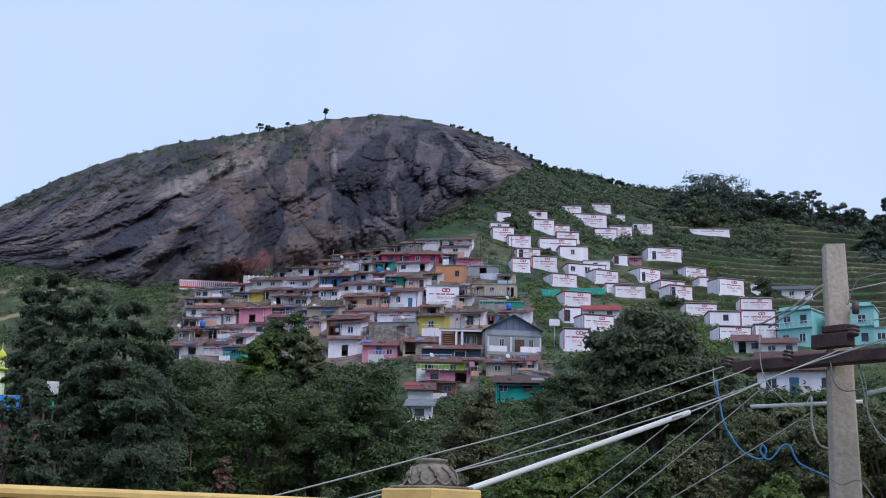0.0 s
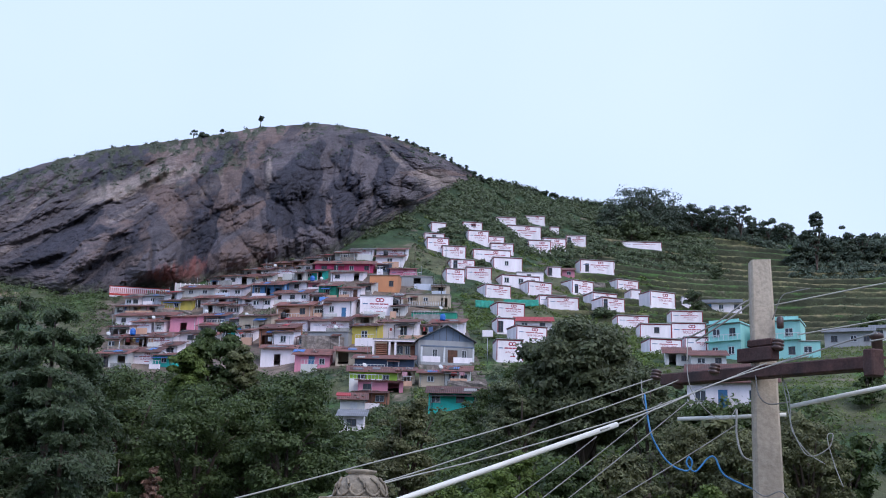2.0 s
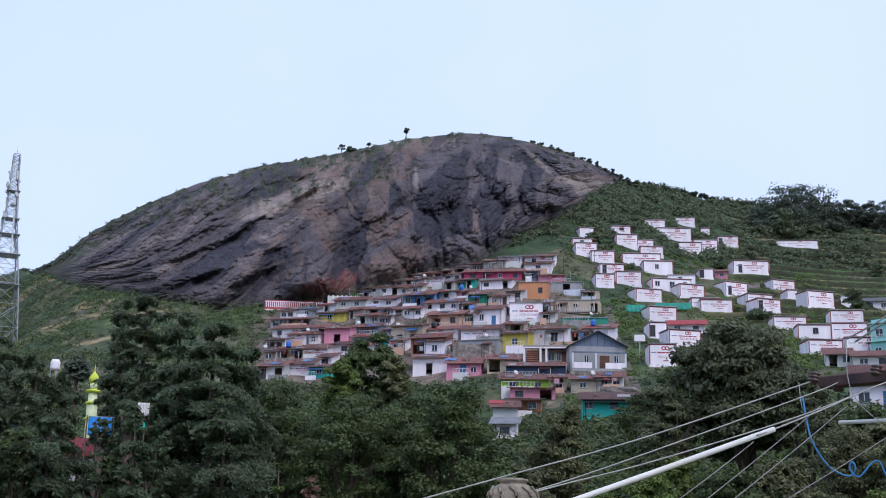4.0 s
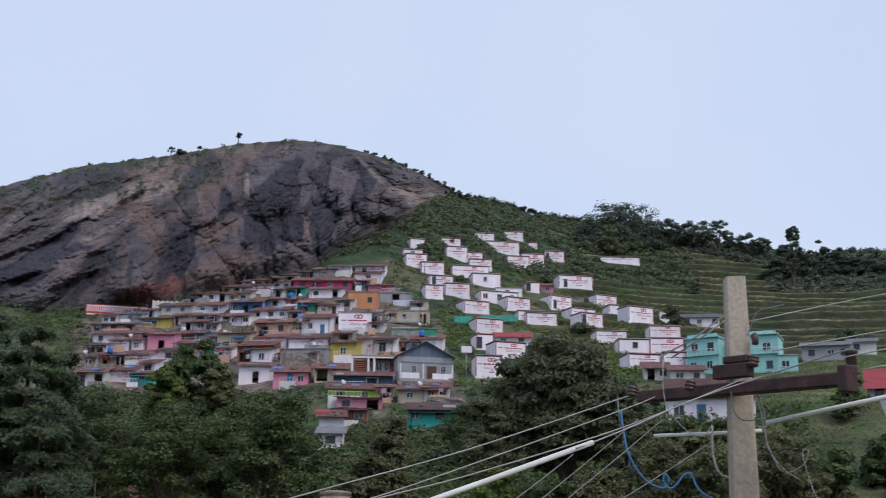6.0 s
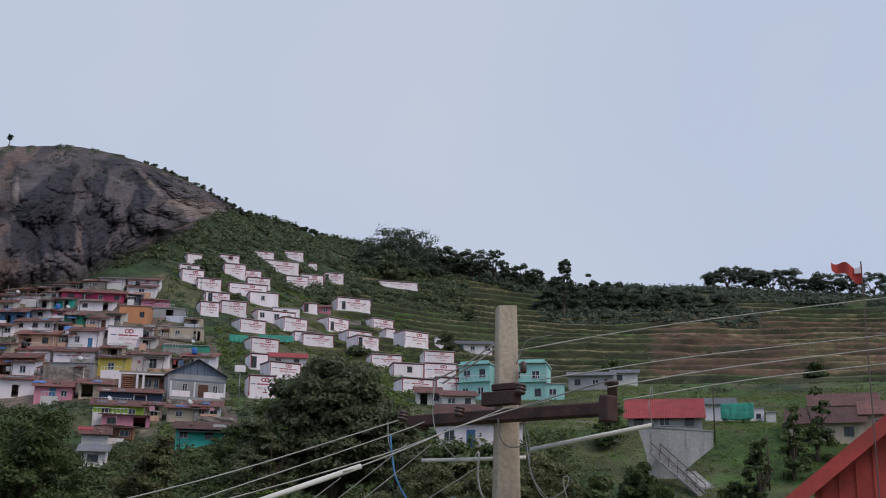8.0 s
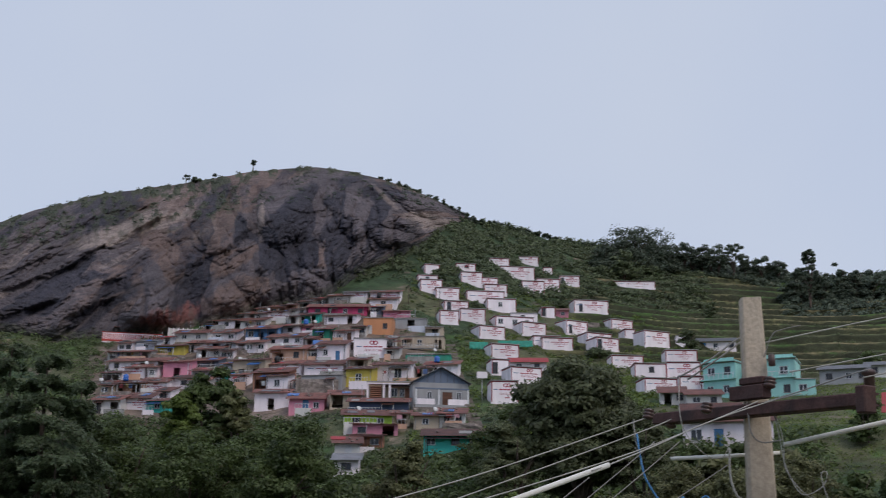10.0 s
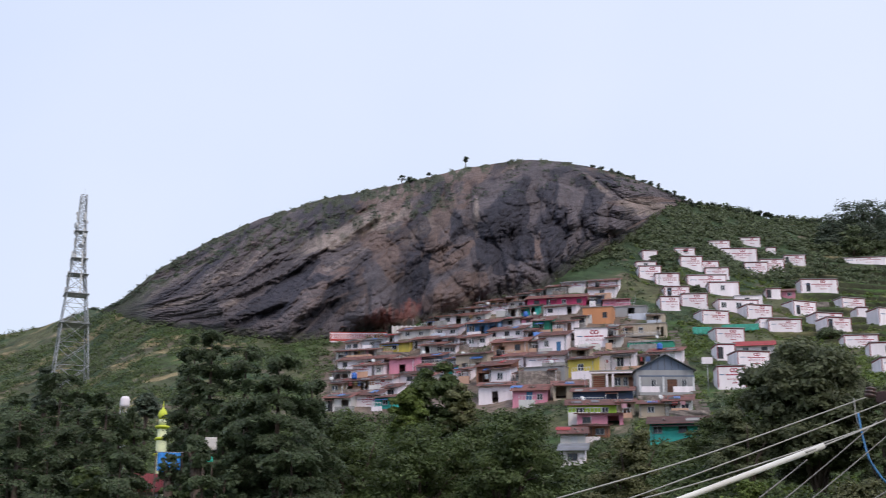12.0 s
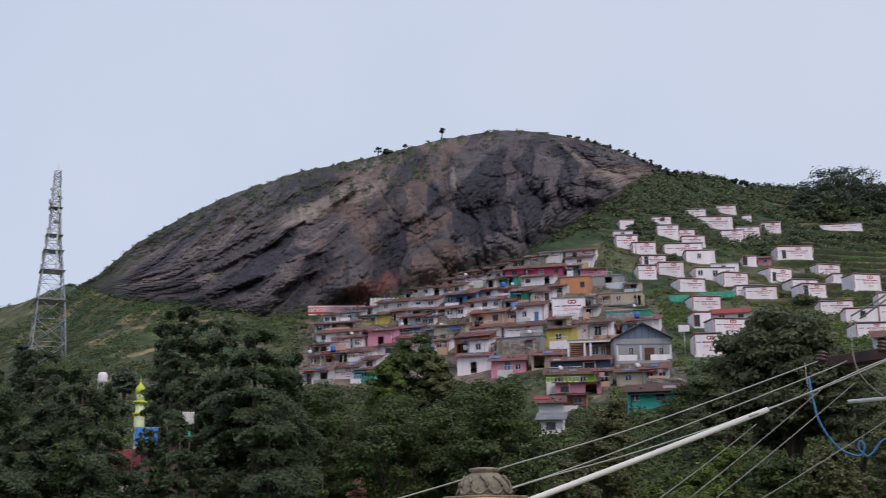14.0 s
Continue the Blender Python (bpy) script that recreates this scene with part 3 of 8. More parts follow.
def add_window(root, x, z, a, b, style="white"):
    fm = frame_white if style == "white" else frame_dark
    bm = bmesh.new()
    t = min(.07, a * .12)
    for q in ((x - a / 2, x - a / 2 + t, z, z + b), (x + a / 2 - t, x + a / 2, z, z + b), (x - t / 2, x + t / 2, z + t, z + b - t), (x - a / 2 + t, x + a / 2 - t, z, z + t), (x - a / 2 + t, x + a / 2 - t, z + b - t, z + b)):
        add_box(bm, q[0], q[1], .03, .11, q[2], q[3])
    win = part("window", bm, fm, root)
    part("pane", box(x - a / 2, x + a / 2, .115, .13, z, z + b), glass, win, "dark glass pane")
    part("sill", box(x - a / 2 - .06, x + a / 2 + .06, -.07, .0, z - .07, z), slabmat, win)


def add_door(root, x, a, b, material, z=0.0):
    d = part("door", box(x - a / 2, x + a / 2, .06, .11, z, z + b, .008), material, root)
    part("handle", box(x + a * .32, x + a * .38, .03, .06, z + b * .45, z + b * .52), steel, d)


def add_sign(root, w, h, left=0.0, plain=False):
    """The painted advertisement: emblem, a bar for the maker's name, the words and a small note."""
    cx, mid = left + w * .10, h * .5
    s = min(h * .13, w * .09)
    bm = bmesh.new()
    for k in (-1, 1):
        ring = [[bm.verts.new((cx + k * s * .72 + s * f * math.cos(a * math.pi / 7), yy, h * .79 + s * f * .85 * math.sin(a * math.pi / 7))) for a in range(14)] for f, yy in ((.55, -.003), (.55, -.014), (1.0, -.014), (1.0, -.003))]
        for one, two in zip(ring, ring[1:]):
            for a in range(14):
                bm.faces.new((one[a], one[(a + 1) % 14], two[(a + 1) % 14], two[a]))
    bmesh.ops.recalc_face_normals(bm, faces=bm.faces)
    part("emblem", bm, ad_red, root, "red painted emblem")
    for x0, x1, z0, z1 in ((-.30, -.17, .55, .615), (-.155, -.02, .55, .615), (.0, .12, .55, .615), (.135, .26, .55, .615), (-.09, .10, .17, .215)):
        part("name_bar", box(cx + w * x0, cx + w * x1, -.012, -.004, h * z0, h * z1), ad_red, root, "red painted lettering bar")
    part("note_bar", box(left - w * .42, left - w * .26, -.012, -.004, h * .56, h * .61), ad_blue, root, "small blue painted bar")
    if not plain:
        k = min(w * .5 / 7.2, h * .15)
        for mesh, side in WORDS:
            ob = new("lettering", mesh)
            ob.parent = root
            ob.matrix_local = Matrix.Translation((cx + side * 3.55 * k, -.008, h * .34)) @ Matrix.Diagonal((k, 1, k, 1))
            tagged(ob, "red painted word")


def house(x, y, turn, w, d, h, paint, roof="slab", openings=(), label="", sign=False, trim=False, rise=20, lift=0.0, veranda=False, plain_sign=False):
    """One hillside house; its front stands along local x and looks towards -y."""
    z = float(ground_z(x, y)) + lift + (.35 if trim else 0)
    root = base("house", pose(x, y, z, 0, 0, turn), label, "house", "hillside houses")
    wall = PAINT[paint]
    holes = [(o[1] * w, o[2], o[3], o[4]) for o in openings]
    part("front_wall", pierced(w, h, .2, holes, 1.4), wall, root)
    up = math.tan(radians(rise)) * d
    for k in (-1, 1):
        bm = bmesh.new()
        xa, xb = sorted((k * w / 2, k * (w / 2 - .2)))
        top = up if roof in ("rust", "tin", "red") else 0
        vs = [bm.verts.new((q, yy, zz)) for q in (xa, xb) for yy, zz in ((.203, -1.4), (d, -1.4), (d, h + top), (.203, h + top * .05))]
        for f in ((0, 1, 2, 3), (7, 6, 5, 4), (0, 4, 5, 1), (1, 5, 6, 2), (2, 6, 7, 3), (3, 7, 4, 0)):
            bm.faces.new([vs[i] for i in f])
        bmesh.ops.recalc_face_normals(bm, faces=bm.faces)
        part("side_wall", bm, wall, root)
    part("back_wall", box(-w / 2 + .2, w / 2 - .2, d - .2, d - .003, -.9, h + (up * .9 if roof in ("rust", "tin", "red") else 0)), wall, root)
    if roof == "slab":
        part("roof", box(-w / 2 - .12, w / 2 + .12, -.18, d + .1, h + .003, h + .14, .01), slabmat, root, "flat concrete roof slab")
    elif roof == "gable":
        bm = bmesh.new()
        pk = w * .27
        n = 14
        e = [((w / 2 + .35) * (i / n - 1), h - .12 + (pk + .12) * i / n) for i in range(n + 1)] + [((w / 2 + .35) * i / n, h + pk - (pk + .12) * i / n) for i in range(1, n + 1)]
        strips = [[bm.verts.new((px, yy, pz + dz + (.03 if i % 2 else 0))) for i, (px, pz) in enumerate(e)] for yy, dz in ((-.7, .08), (d + .2, .08), (d + .2, .003), (-.7, .003))]
        for one, two in zip(strips, strips[1:] + strips[:1]):
            for i in range(len(e) - 1):
                bm.faces.new((one[i], one[i + 1], two[i + 1], two[i]))
        for i in (0, len(e) - 1):
            bm.faces.new([q[i] for q in strips])
        bmesh.ops.recalc_face_normals(bm, faces=bm.faces)
        part("roof", bm, tin, root, "grey corrugated gable roof")
        bm = bmesh.new()
        t = [bm.verts.new(p) for p in ((-w / 2, .0, h), (w / 2, .0, h), (0, .0, h + pk), (-w / 2, .15, h), (w / 2, .15, h), (0, .15, h + pk))]
        for f in ((0, 1, 2), (5, 4, 3), (0, 3, 4, 1), (1, 4, 5, 2), (2, 5, 3, 0)):
            bm.faces.new([t[j] for j in f])
        part("gable", bm, PAINT["slate"], root, "grey boarded gable")
        for i in (-2, -1, 0, 1, 2):
            part("gable_batten", box(i * w * .12 - .03, i * w * .12 + .03, -.03, -.003, h + .02, h + pk * (1 - abs(i) * .26) - .12), frame_dark, root)
    else:
        part("roof", tin_sheet(w, d, h + .06, h + .06 + up * 1.02), {"rust": rust, "tin": tin, "red": redroof}[roof], root, {"rust": "rusty brown corrugated roof", "tin": "grey corrugated roof", "red": "red corrugated roof"}[roof])
    for o in openings:
        kind, u, zz, a, b = o[:5]
        if kind == "window":
            add_window(root, u * w, zz, a, b)
        elif kind == "dark":
            add_window(root, u * w, zz, a, b, "dark")
        elif kind == "door":
            add_door(root, u * w, a, b, door_wood, zz)
        elif kind == "bluedoor":
            add_door(root, u * w, a, b, door_blue, zz)
        elif kind == "whitedoor":
            add_door(root, u * w, a, b, frame_white, zz)
    if trim:
        for k in (-1, 1):
            part("corner_strip", box(min(k * w / 2, k * (w / 2 - .15)), max(k * w / 2, k * (w / 2 - .15)), -.012, -.002, .0, h - .18), red_trim, root, "dark red painted border")
        part("top_band", box(-w / 2, w / 2, -.014, -.002, h - .18, h), red_trim, root, "dark red painted border")
        bm = box(-w / 2 - .012, -w / 2 - .002, .2, d, h - .17, h)
        part("side_band", bm, red_trim, root, "dark red painted border")
    if sign:
        add_sign(root, w, h, plain=plain_sign)
    if veranda:
        n = max(1, int(w / 1.6))
        for i in range(n + 1):
            px = -w / 2 + .1 + (w - .2) * i / n
            part("post", box(px - .05, px + .05, -1.25, -1.15, -.9, h * .86, .01), frame_white if veranda == "white" else frame_dark, root)
        part("veranda_roof", tin_sheet(w, 1.2, h * .86, h * .98, .15), tin if veranda == "white" else rust, root) .location = (0, -1.3, 0)
        part("veranda_floor", box(-w / 2, w / 2, -1.3, -.004, -.9, .02), slabmat, root)
    if not trim and 142 < y < 263 and x < 34 and roof != "gable":
        clutter(root, w, d, h, up, roof, bool(veranda) or sign)
    return root


dice = random.Random(12)


def clutter(root, w, d, h, up, roof, quiet):
    """What gathers round a village house: awning, yard wall, patched roof, stones, pipes and posts."""
    if not quiet and dice.random() < .6:
        a, b = sorted((dice.uniform(-.5, .5) * w, dice.uniform(-.5, .5) * w))
        b = max(b, a + 1.4)
        mat = dice.choice((tin, tin, rust, rust, rust, tarp_blue, slabmat, plastic_black))
        part("awning", tin_sheet(b - a, 1.0, h * .72, h * .86, .08), mat, root).location = ((a + b) / 2, -1.05, 0)
        for px in (a, b):
            part("awning_post", box(px - .04, px + .04, -1.1, -1.02, -1.2, h * .70), frame_dark if dice.random() < .6 else frame_white, root)
    if dice.random() < .65:
        a = dice.uniform(-.55, .1) * w
        b = a + dice.uniform(.4, .8) * w
        mat = dice.choice((PAINT["white"], PAINT["pale"], PAINT["pale"], slabmat, rubble, PAINT["peach"], PAINT["sky"]))
        top = dice.uniform(.1, .7)
        part("yard_wall", box(a, b, -1.75, -1.55, -2.0, top, .01), mat, root)
        if dice.random() < .5:
            for i in range(int((b - a) / .5) + 1):
                part("railing_post", box(a + i * .5, a + i * .5 + .05, -1.67, -1.62, top, top + .6), frame_white, root)
            part("railing", box(a, b, -1.68, -1.61, top + .6, top + .66), frame_white, root)
    if roof in ("rust", "tin"):
        for i in range(dice.randint(1, 3)):
            a = dice.uniform(-.45, .25) * w
            wide, y0 = dice.uniform(.7, 1.8), dice.uniform(-.3, d * .4)
            mat = dice.choice((tin, tin, tin, rust, rust, slabmat, tarp_blue, plastic_black, redroof, rubble))
            m = part("roof_patch", tin_sheet(wide, 1.5, 0, 1.5 * up / d, .02), mat, root)
            m.location = (a, y0, h + .13 + y0 * up / d)
        for i in range(dice.randint(2, 6)):
            px, py = dice.uniform(-.5, .5) * w, dice.uniform(-.4, d * .8)
            bm = bmesh.new()
            bmesh.ops.create_icosphere(bm, subdivisions=1, radius=dice.uniform(.1, .22), matrix=pose(px, py, h + .16 + py * up / d, 0, 0, dice.uniform(0, 90)) @ Matrix.Diagonal((1.3, .9, .7, 1)))
            part("roof_stone", bm, rubble, root)
    if dice.random() < .5:
        px = dice.choice((-1, 1)) * w * .44
        part("drain_pipe", tube([(px, -.07, -.6), (px, -.07, h * .95)], .05, 6), dice.choice((plastic_black, frame_white, steel)), root)
    if dice.random() < .35:
        px = dice.uniform(-.5, .5) * w
        tall = dice.uniform(1.2, 2.6)
        part("roof_mast", tube([(px, .3, h), (px, .3, h + tall)], .03, 5), steel, root)


def tank(x, y, z, size=1.0, material=plastic_blue, colour="blue"):
    root = base("water_tank", pose(x, y, z), colour + " plastic water tank on a roof", "water tank", "water tanks")
    r = .5 * size
    part("barrel", lathe([(r, 0), (r, .25 * size), (r * 1.03, .28 * size), (r, .31 * size), (r, .6 * size), (r * 1.03, .63 * size), (r, .66 * size), (r, .95 * size), (r * .6, 1.15 * size)], 16), material, root)
    part("lid", lathe([(r * .35, 1.15 * size), (r * .35, 1.22 * size), (r * .1, 1.25 * size)], 12), material, root)


def dish(x, y, z, turn, r=.45):
    root = base("satellite_dish", pose(x, y, z, 0, 0, turn), "white satellite dish on a short mast", "satellite dish", "satellite dishes")
    bm = bmesh.new()
    rings = [[bm.verts.new((r * q * math.cos(k * math.pi / 8), -.25 * r * (q * q - 1) * -1 - .1, r * q * math.sin(k * math.pi / 8) + .75)) for k in range(16)] for q in (1, .8, .55, .25, .05)]
    for one, two in zip(rings, rings[1:]):
        for k in range(16):
            bm.faces.new((one[k], one[(k + 1) % 16], two[(k + 1) % 16], two[k])).smooth = True
    bm.faces.new(rings[-1])
    geo = bmesh.ops.extrude_face_region(bm, geom=bm.faces[:])
    bmesh.ops.translate(bm, vec=(0, .015, 0), verts=[v for v in geo["geom"] if isinstance(v, bmesh.types.BMVert)])
    bmesh.ops.rotate(bm, cent=(0, 0, .75), matrix=Matrix.Rotation(radians(-28), 3, "X"), verts=bm.verts)
    part("reflector", bm, dishmat, root)
    part("mast", tube([(0, .12, -.1), (0, .12, .8)], .03, 6), steel, root)
    part("feed_arm", tube([(0, .0, .45), (0, -.5, .75)], .015, 5), steel, root)


house(40.3, 288.7, 8, 3.76, 4.5, 2.22, "white", "slab", (), "whitewashed house with a flat concrete roof", trim=True)
house(50.5, 299.3, 0, 5.04, 4.5, 1.73, "white", "slab", (('dark', 0.041, 0.62, 1.17, 0.73),), "whitewashed house with a flat concrete roof and a painted sign", sign=True, trim=True, plain_sign=True)
house(62.1, 314.4, -3, 5.62, 4.5, 1.83, "white", "slab", (), "whitewashed house with a flat concrete roof and a painted sign", sign=True, trim=True, plain_sign=True)
house(73.4, 328.6, -5, 5.59, 4.5, 2.08, "white", "slab", (), "whitewashed house with a flat concrete roof and a painted sign", sign=True, trim=True, plain_sign=True)
house(38.3, 281.4, 3, 4.85, 4.5, 1.48, "white", "slab", (('window', -0.023, 0.53, 0.99, 0.62),), "whitewashed house with a flat concrete roof", trim=True)
house(38.0, 273.1, 1, 5.09, 4.5, 3.01, "white", "slab", (), "whitewashed house with a flat concrete roof and a painted sign", sign=True, trim=True)
house(41.5, 270.8, -1, 5.43, 4.5, 2.60, "white", "slab", (), "whitewashed house with a flat concrete roof and a painted sign", sign=True, trim=True)
house(50.4, 289.9, 0, 5.29, 4.5, 2.93, "white", "slab", (), "whitewashed house with a flat concrete roof and a painted sign", sign=True, trim=True)
house(54.2, 290.7, 1, 5.86, 4.5, 2.39, "white", "slab", (('dark', -0.36, 0.02, 0.95, 2.0),), "whitewashed house with a flat concrete roof and a painted sign", sign=True, trim=True)
house(56.2, 288.8, -2, 5.70, 4.5, 2.10, "white", "slab", (), "whitewashed house with a flat concrete roof and a painted sign", sign=True, trim=True)
house(51.1, 275.0, -1, 8.90, 4.5, 2.79, "white", "slab", (), "whitewashed house with a flat concrete roof and a painted sign", sign=True, trim=True)
house(54.0, 270.4, -2, 6.74, 4.5, 2.88, "white", "slab", (('window', -0.043, 1.04, 0.9, 1.1),), "whitewashed house with a flat concrete roof", trim=True)
house(66.4, 310.7, 1, 9.23, 4.5, 3.17, "white", "slab", (), "whitewashed house with a flat concrete roof and a painted sign", sign=True, trim=True)
house(77.9, 324.0, -4, 2.61, 4.5, 1.74, "white", "slab", (), "whitewashed house with a flat concrete roof", trim=True)
house(74.1, 308.2, -2, 6.14, 4.5, 3.01, "white", "slab", (), "whitewashed house with a flat concrete roof and a painted sign", sign=True, trim=True)
house(82.1, 316.3, -7, 5.42, 4.5, 2.48, "white", "slab", (('dark', -0.36, 0.02, 0.95, 2.0),), "whitewashed house with a flat concrete roof and a painted sign", sign=True, trim=True)
house(68.1, 299.6, -3, 5.81, 4.5, 3.06, "white", "slab", (), "whitewashed house with a flat concrete roof and a painted sign", sign=True, trim=True)
house(42.1, 261.9, 2, 5.50, 4.5, 2.27, "white", "slab", (('dark', -0.3, 0.02, 0.95, 2.0),), "whitewashed house with a flat concrete roof and a painted sign", sign=True, trim=True)
house(38.8, 250.8, 2, 4.10, 4.5, 2.77, "white", "slab", (), "whitewashed house with a flat concrete roof and a painted sign", sign=True, trim=True)
house(44.6, 255.1, -2, 5.49, 4.5, 2.71, "white", "slab", (), "whitewashed house with a flat concrete roof and a painted sign", sign=True, trim=True)
house(53.9, 255.6, 6, 8.67, 4.5, 2.61, "white", "slab", (('window', -0.364, 0.94, 1.09, 1.09), ('window', 0.009, 0.94, 1.17, 1.09), ('dark', 0.331, 0.02, 0.85, 1.95)), "whitewashed house with a flat concrete roof", trim=True)
house(57.9, 264.2, -8, 5.99, 4.5, 1.93, "white", "slab", (('dark', -0.044, 0.69, 0.93, 0.81),), "whitewashed house with a flat concrete roof")
house(57.5, 252.3, 15, 5.73, 4.5, 2.58, "white", "slab", (), "whitewashed house with a flat concrete roof and a painted sign", sign=True, trim=True)
house(65.6, 273.0, -4, 3.24, 4.5, 2.13, "white", "slab", (('dark', -0.313, 0.02, 0.95, 1.88),), "whitewashed house with a flat concrete roof", trim=True)
house(69.9, 276.8, -13, 2.90, 3.4, 1.90, "pink", "rust", (('window', 0.044, 0.68, 0.97, 0.8),), "pink painted house with a rusty tin roof", rise=18)
house(82.2, 297.6, -5, 10.11, 4.5, 2.20, "white", "slab", (('bluedoor', -0.356, 0.02, 0.85, 1.9), ('window', -0.01, 0.79, 1.19, 0.92), ('window', 0.379, 0.79, 1.06, 0.92)), "whitewashed house with a flat concrete roof")
house(78.9, 283.7, 1, 8.56, 4.5, 2.94, "white", "slab", (('dark', -0.3, 0.02, 0.95, 2.0),), "whitewashed house with a flat concrete roof and a painted sign", sign=True, trim=True)
house(82.9, 271.6, 17, 5.89, 4.5, 2.83, "white", "slab", (), "whitewashed house with a flat concrete roof and a painted sign", sign=True, trim=True)
house(69.6, 262.4, 21, 5.76, 4.5, 2.97, "white", "slab", (('dark', -0.3, 0.02, 0.95, 2.0),), "whitewashed house with a flat concrete roof and a painted sign", sign=True, trim=True)
house(103.7, 326.7, -8, 11.70, 4.5, 1.75, "white", "slab", (), "whitewashed house with a flat concrete roof and a painted sign", sign=True, trim=True, lift=0.1, plain_sign=True)
house(46.5, 242.6, 13, 5.69, 4.5, 2.35, "white", "slab", (), "whitewashed house with a flat concrete roof and a painted sign", sign=True, trim=True)
house(57.6, 241.2, -2, 5.72, 4.5, 2.36, "white", "slab", (), "whitewashed house with a flat concrete roof and a painted sign", sign=True, trim=True)
house(59.3, 239.2, -4, 6.37, 4.5, 2.22, "white", "slab", (), "whitewashed house with a flat concrete roof and a painted sign", sign=True, trim=True)
house(70.3, 246.9, 12, 5.80, 4.5, 1.95, "white", "slab", (), "whitewashed house with a flat concrete roof and a painted sign", sign=True, trim=True)
house(69.7, 238.5, 14, 5.16, 4.5, 2.36, "white", "slab", (('dark', -0.36, 0.02, 0.95, 2.0),), "whitewashed house with a flat concrete roof and a painted sign", sign=True, trim=True)
house(83.4, 248.1, 15, 6.28, 4.5, 3.11, "white", "slab", (), "whitewashed house with a flat concrete roof and a painted sign", sign=True, trim=True)
house(79.8, 255.8, 1, 2.35, 4.5, 1.65, "white", "slab", (), "whitewashed house with a flat concrete roof", trim=True)
house(45.8, 225.9, 8, 5.53, 4.5, 2.63, "white", "slab", (), "whitewashed house with a flat concrete roof and a painted sign", sign=True, trim=True)
house(41.6, 209.4, 2, 3.15, 4.5, 2.54, "white", "slab", (('dark', -0.308, 0.02, 0.95, 2.0),), "whitewashed house with a flat concrete roof", trim=True)
house(48.5, 217.9, -10, 6.69, 3.4, 1.59, "white", "red", (('window', -0.258, 0.57, 1.12, 0.67), ('dark', 0.235, 0.57, 1.03, 0.67)), "whitewashed house with a red tin roof", rise=20)
house(44.9, 203.3, 10, 5.67, 4.5, 2.57, "white", "slab", (), "whitewashed house with a flat concrete roof and a painted sign", sign=True, trim=True)
house(37.0, 183.1, -3, 4.13, 4.5, 3.19, "white", "slab", (), "whitewashed house with a flat concrete roof and a painted sign", sign=True, trim=True)
house(68.6, 221.9, -4, 6.10, 4.5, 2.21, "white", "slab", (), "whitewashed house with a flat concrete roof and a painted sign", sign=True, trim=True)
house(68.1, 206.8, -8, 5.62, 4.5, 2.48, "white", "slab", (('dark', 0.031, 0.89, 0.94, 1.04),), "whitewashed house with a flat concrete roof", trim=True)
house(82.1, 229.8, -8, 6.30, 4.5, 2.20, "white", "slab", (), "whitewashed house with a flat concrete roof and a painted sign", sign=True, trim=True)
house(75.5, 210.6, -10, 6.19, 4.5, 2.87, "white", "slab", (), "whitewashed house with a flat concrete roof and a painted sign", sign=True, trim=True)
house(61.9, 183.1, 0, 5.26, 4.5, 2.02, "white", "slab", (), "whitewashed house with a flat concrete roof and a painted sign", sign=True, trim=True)
house(67.9, 182.5, -10, 6.02, 4.5, 2.13, "white", "slab", (), "whitewashed house with a flat concrete roof and a painted sign", sign=True, trim=True)
house(70.3, 181.1, -11, 5.02, 4.5, 1.48, "white", "slab", (('window', -0.016, 0.53, 1.11, 0.62),), "whitewashed house with a flat concrete roof", trim=True)
house(58.7, 168.6, -16, 3.54, 3.4, 1.90, "pale", "rust", (('open', -0.204, 0.05, 1.04, 1.6), ('dark', 0.284, 0.68, 0.94, 0.8)), "pale weathered house with a rusty tin roof", rise=20)
house(62.2, 165.4, -15, 4.89, 3.4, 1.90, "pale", "rust", (('window', -0.217, 0.68, 1.13, 0.8), ('dark', 0.27, 0.68, 0.9, 0.8)), "pale weathered house with a rusty tin roof", rise=18)
house(92.0, 257.6, -15, 2.02, 4.5, 2.34, "white", "slab", (('window', -0.045, 0.84, 0.99, 0.98),), "whitewashed house with a flat concrete roof")
house(100.5, 257.6, -18, 8.16, 3.4, 2.36, "white", "tin", (('bluedoor', -0.358, 0.02, 0.85, 1.95), ('window', -0.048, 0.85, 1.02, 0.99), ('dark', 0.373, 0.85, 1.2, 0.99)), "whitewashed house with a grey tin roof", rise=20)
house(19.5, 261.3, -14, 5.07, 3.4, 1.90, "white", "tin", (), "whitewashed house with a grey tin roof and a painted sign", sign=True, plain_sign=True, rise=16)
house(26.1, 261.5, -15, 6.66, 3.4, 2.12, "white", "rust", (), "whitewashed house with a rusty tin roof and a painted sign", sign=True, rise=18)
house(15.3, 252.3, -12, 12.35, 3.4, 2.16, "magenta", "rust", (('dark', -0.342, 0.78, 1.17, 0.91), ('dark', -0.138, 0.02, 0.85, 1.86), ('window', 0.128, 0.78, 0.92, 0.91), ('dark', 0.384, 0.78, 0.98, 0.91)), "bright magenta painted house with a rusty tin roof", rise=20)
house(25.3, 257.5, -14, 5.97, 3.4, 1.90, "white", "rust", (('window', 0.012, 0.68, 1.12, 0.8),), "whitewashed house with a rusty tin roof", rise=18)
house(-0.3, 254.0, -20, 2.58, 3.4, 1.90, "white", "rust", (('dark', -0.265, 0.02, 0.95, 1.65),), "whitewashed house with a rusty tin roof", rise=18)
house(3.1, 254.2, -18, 4.10, 3.4, 1.90, "white", "rust", (), "whitewashed house with a rusty tin roof and a painted sign", sign=True, plain_sign=True, rise=14)
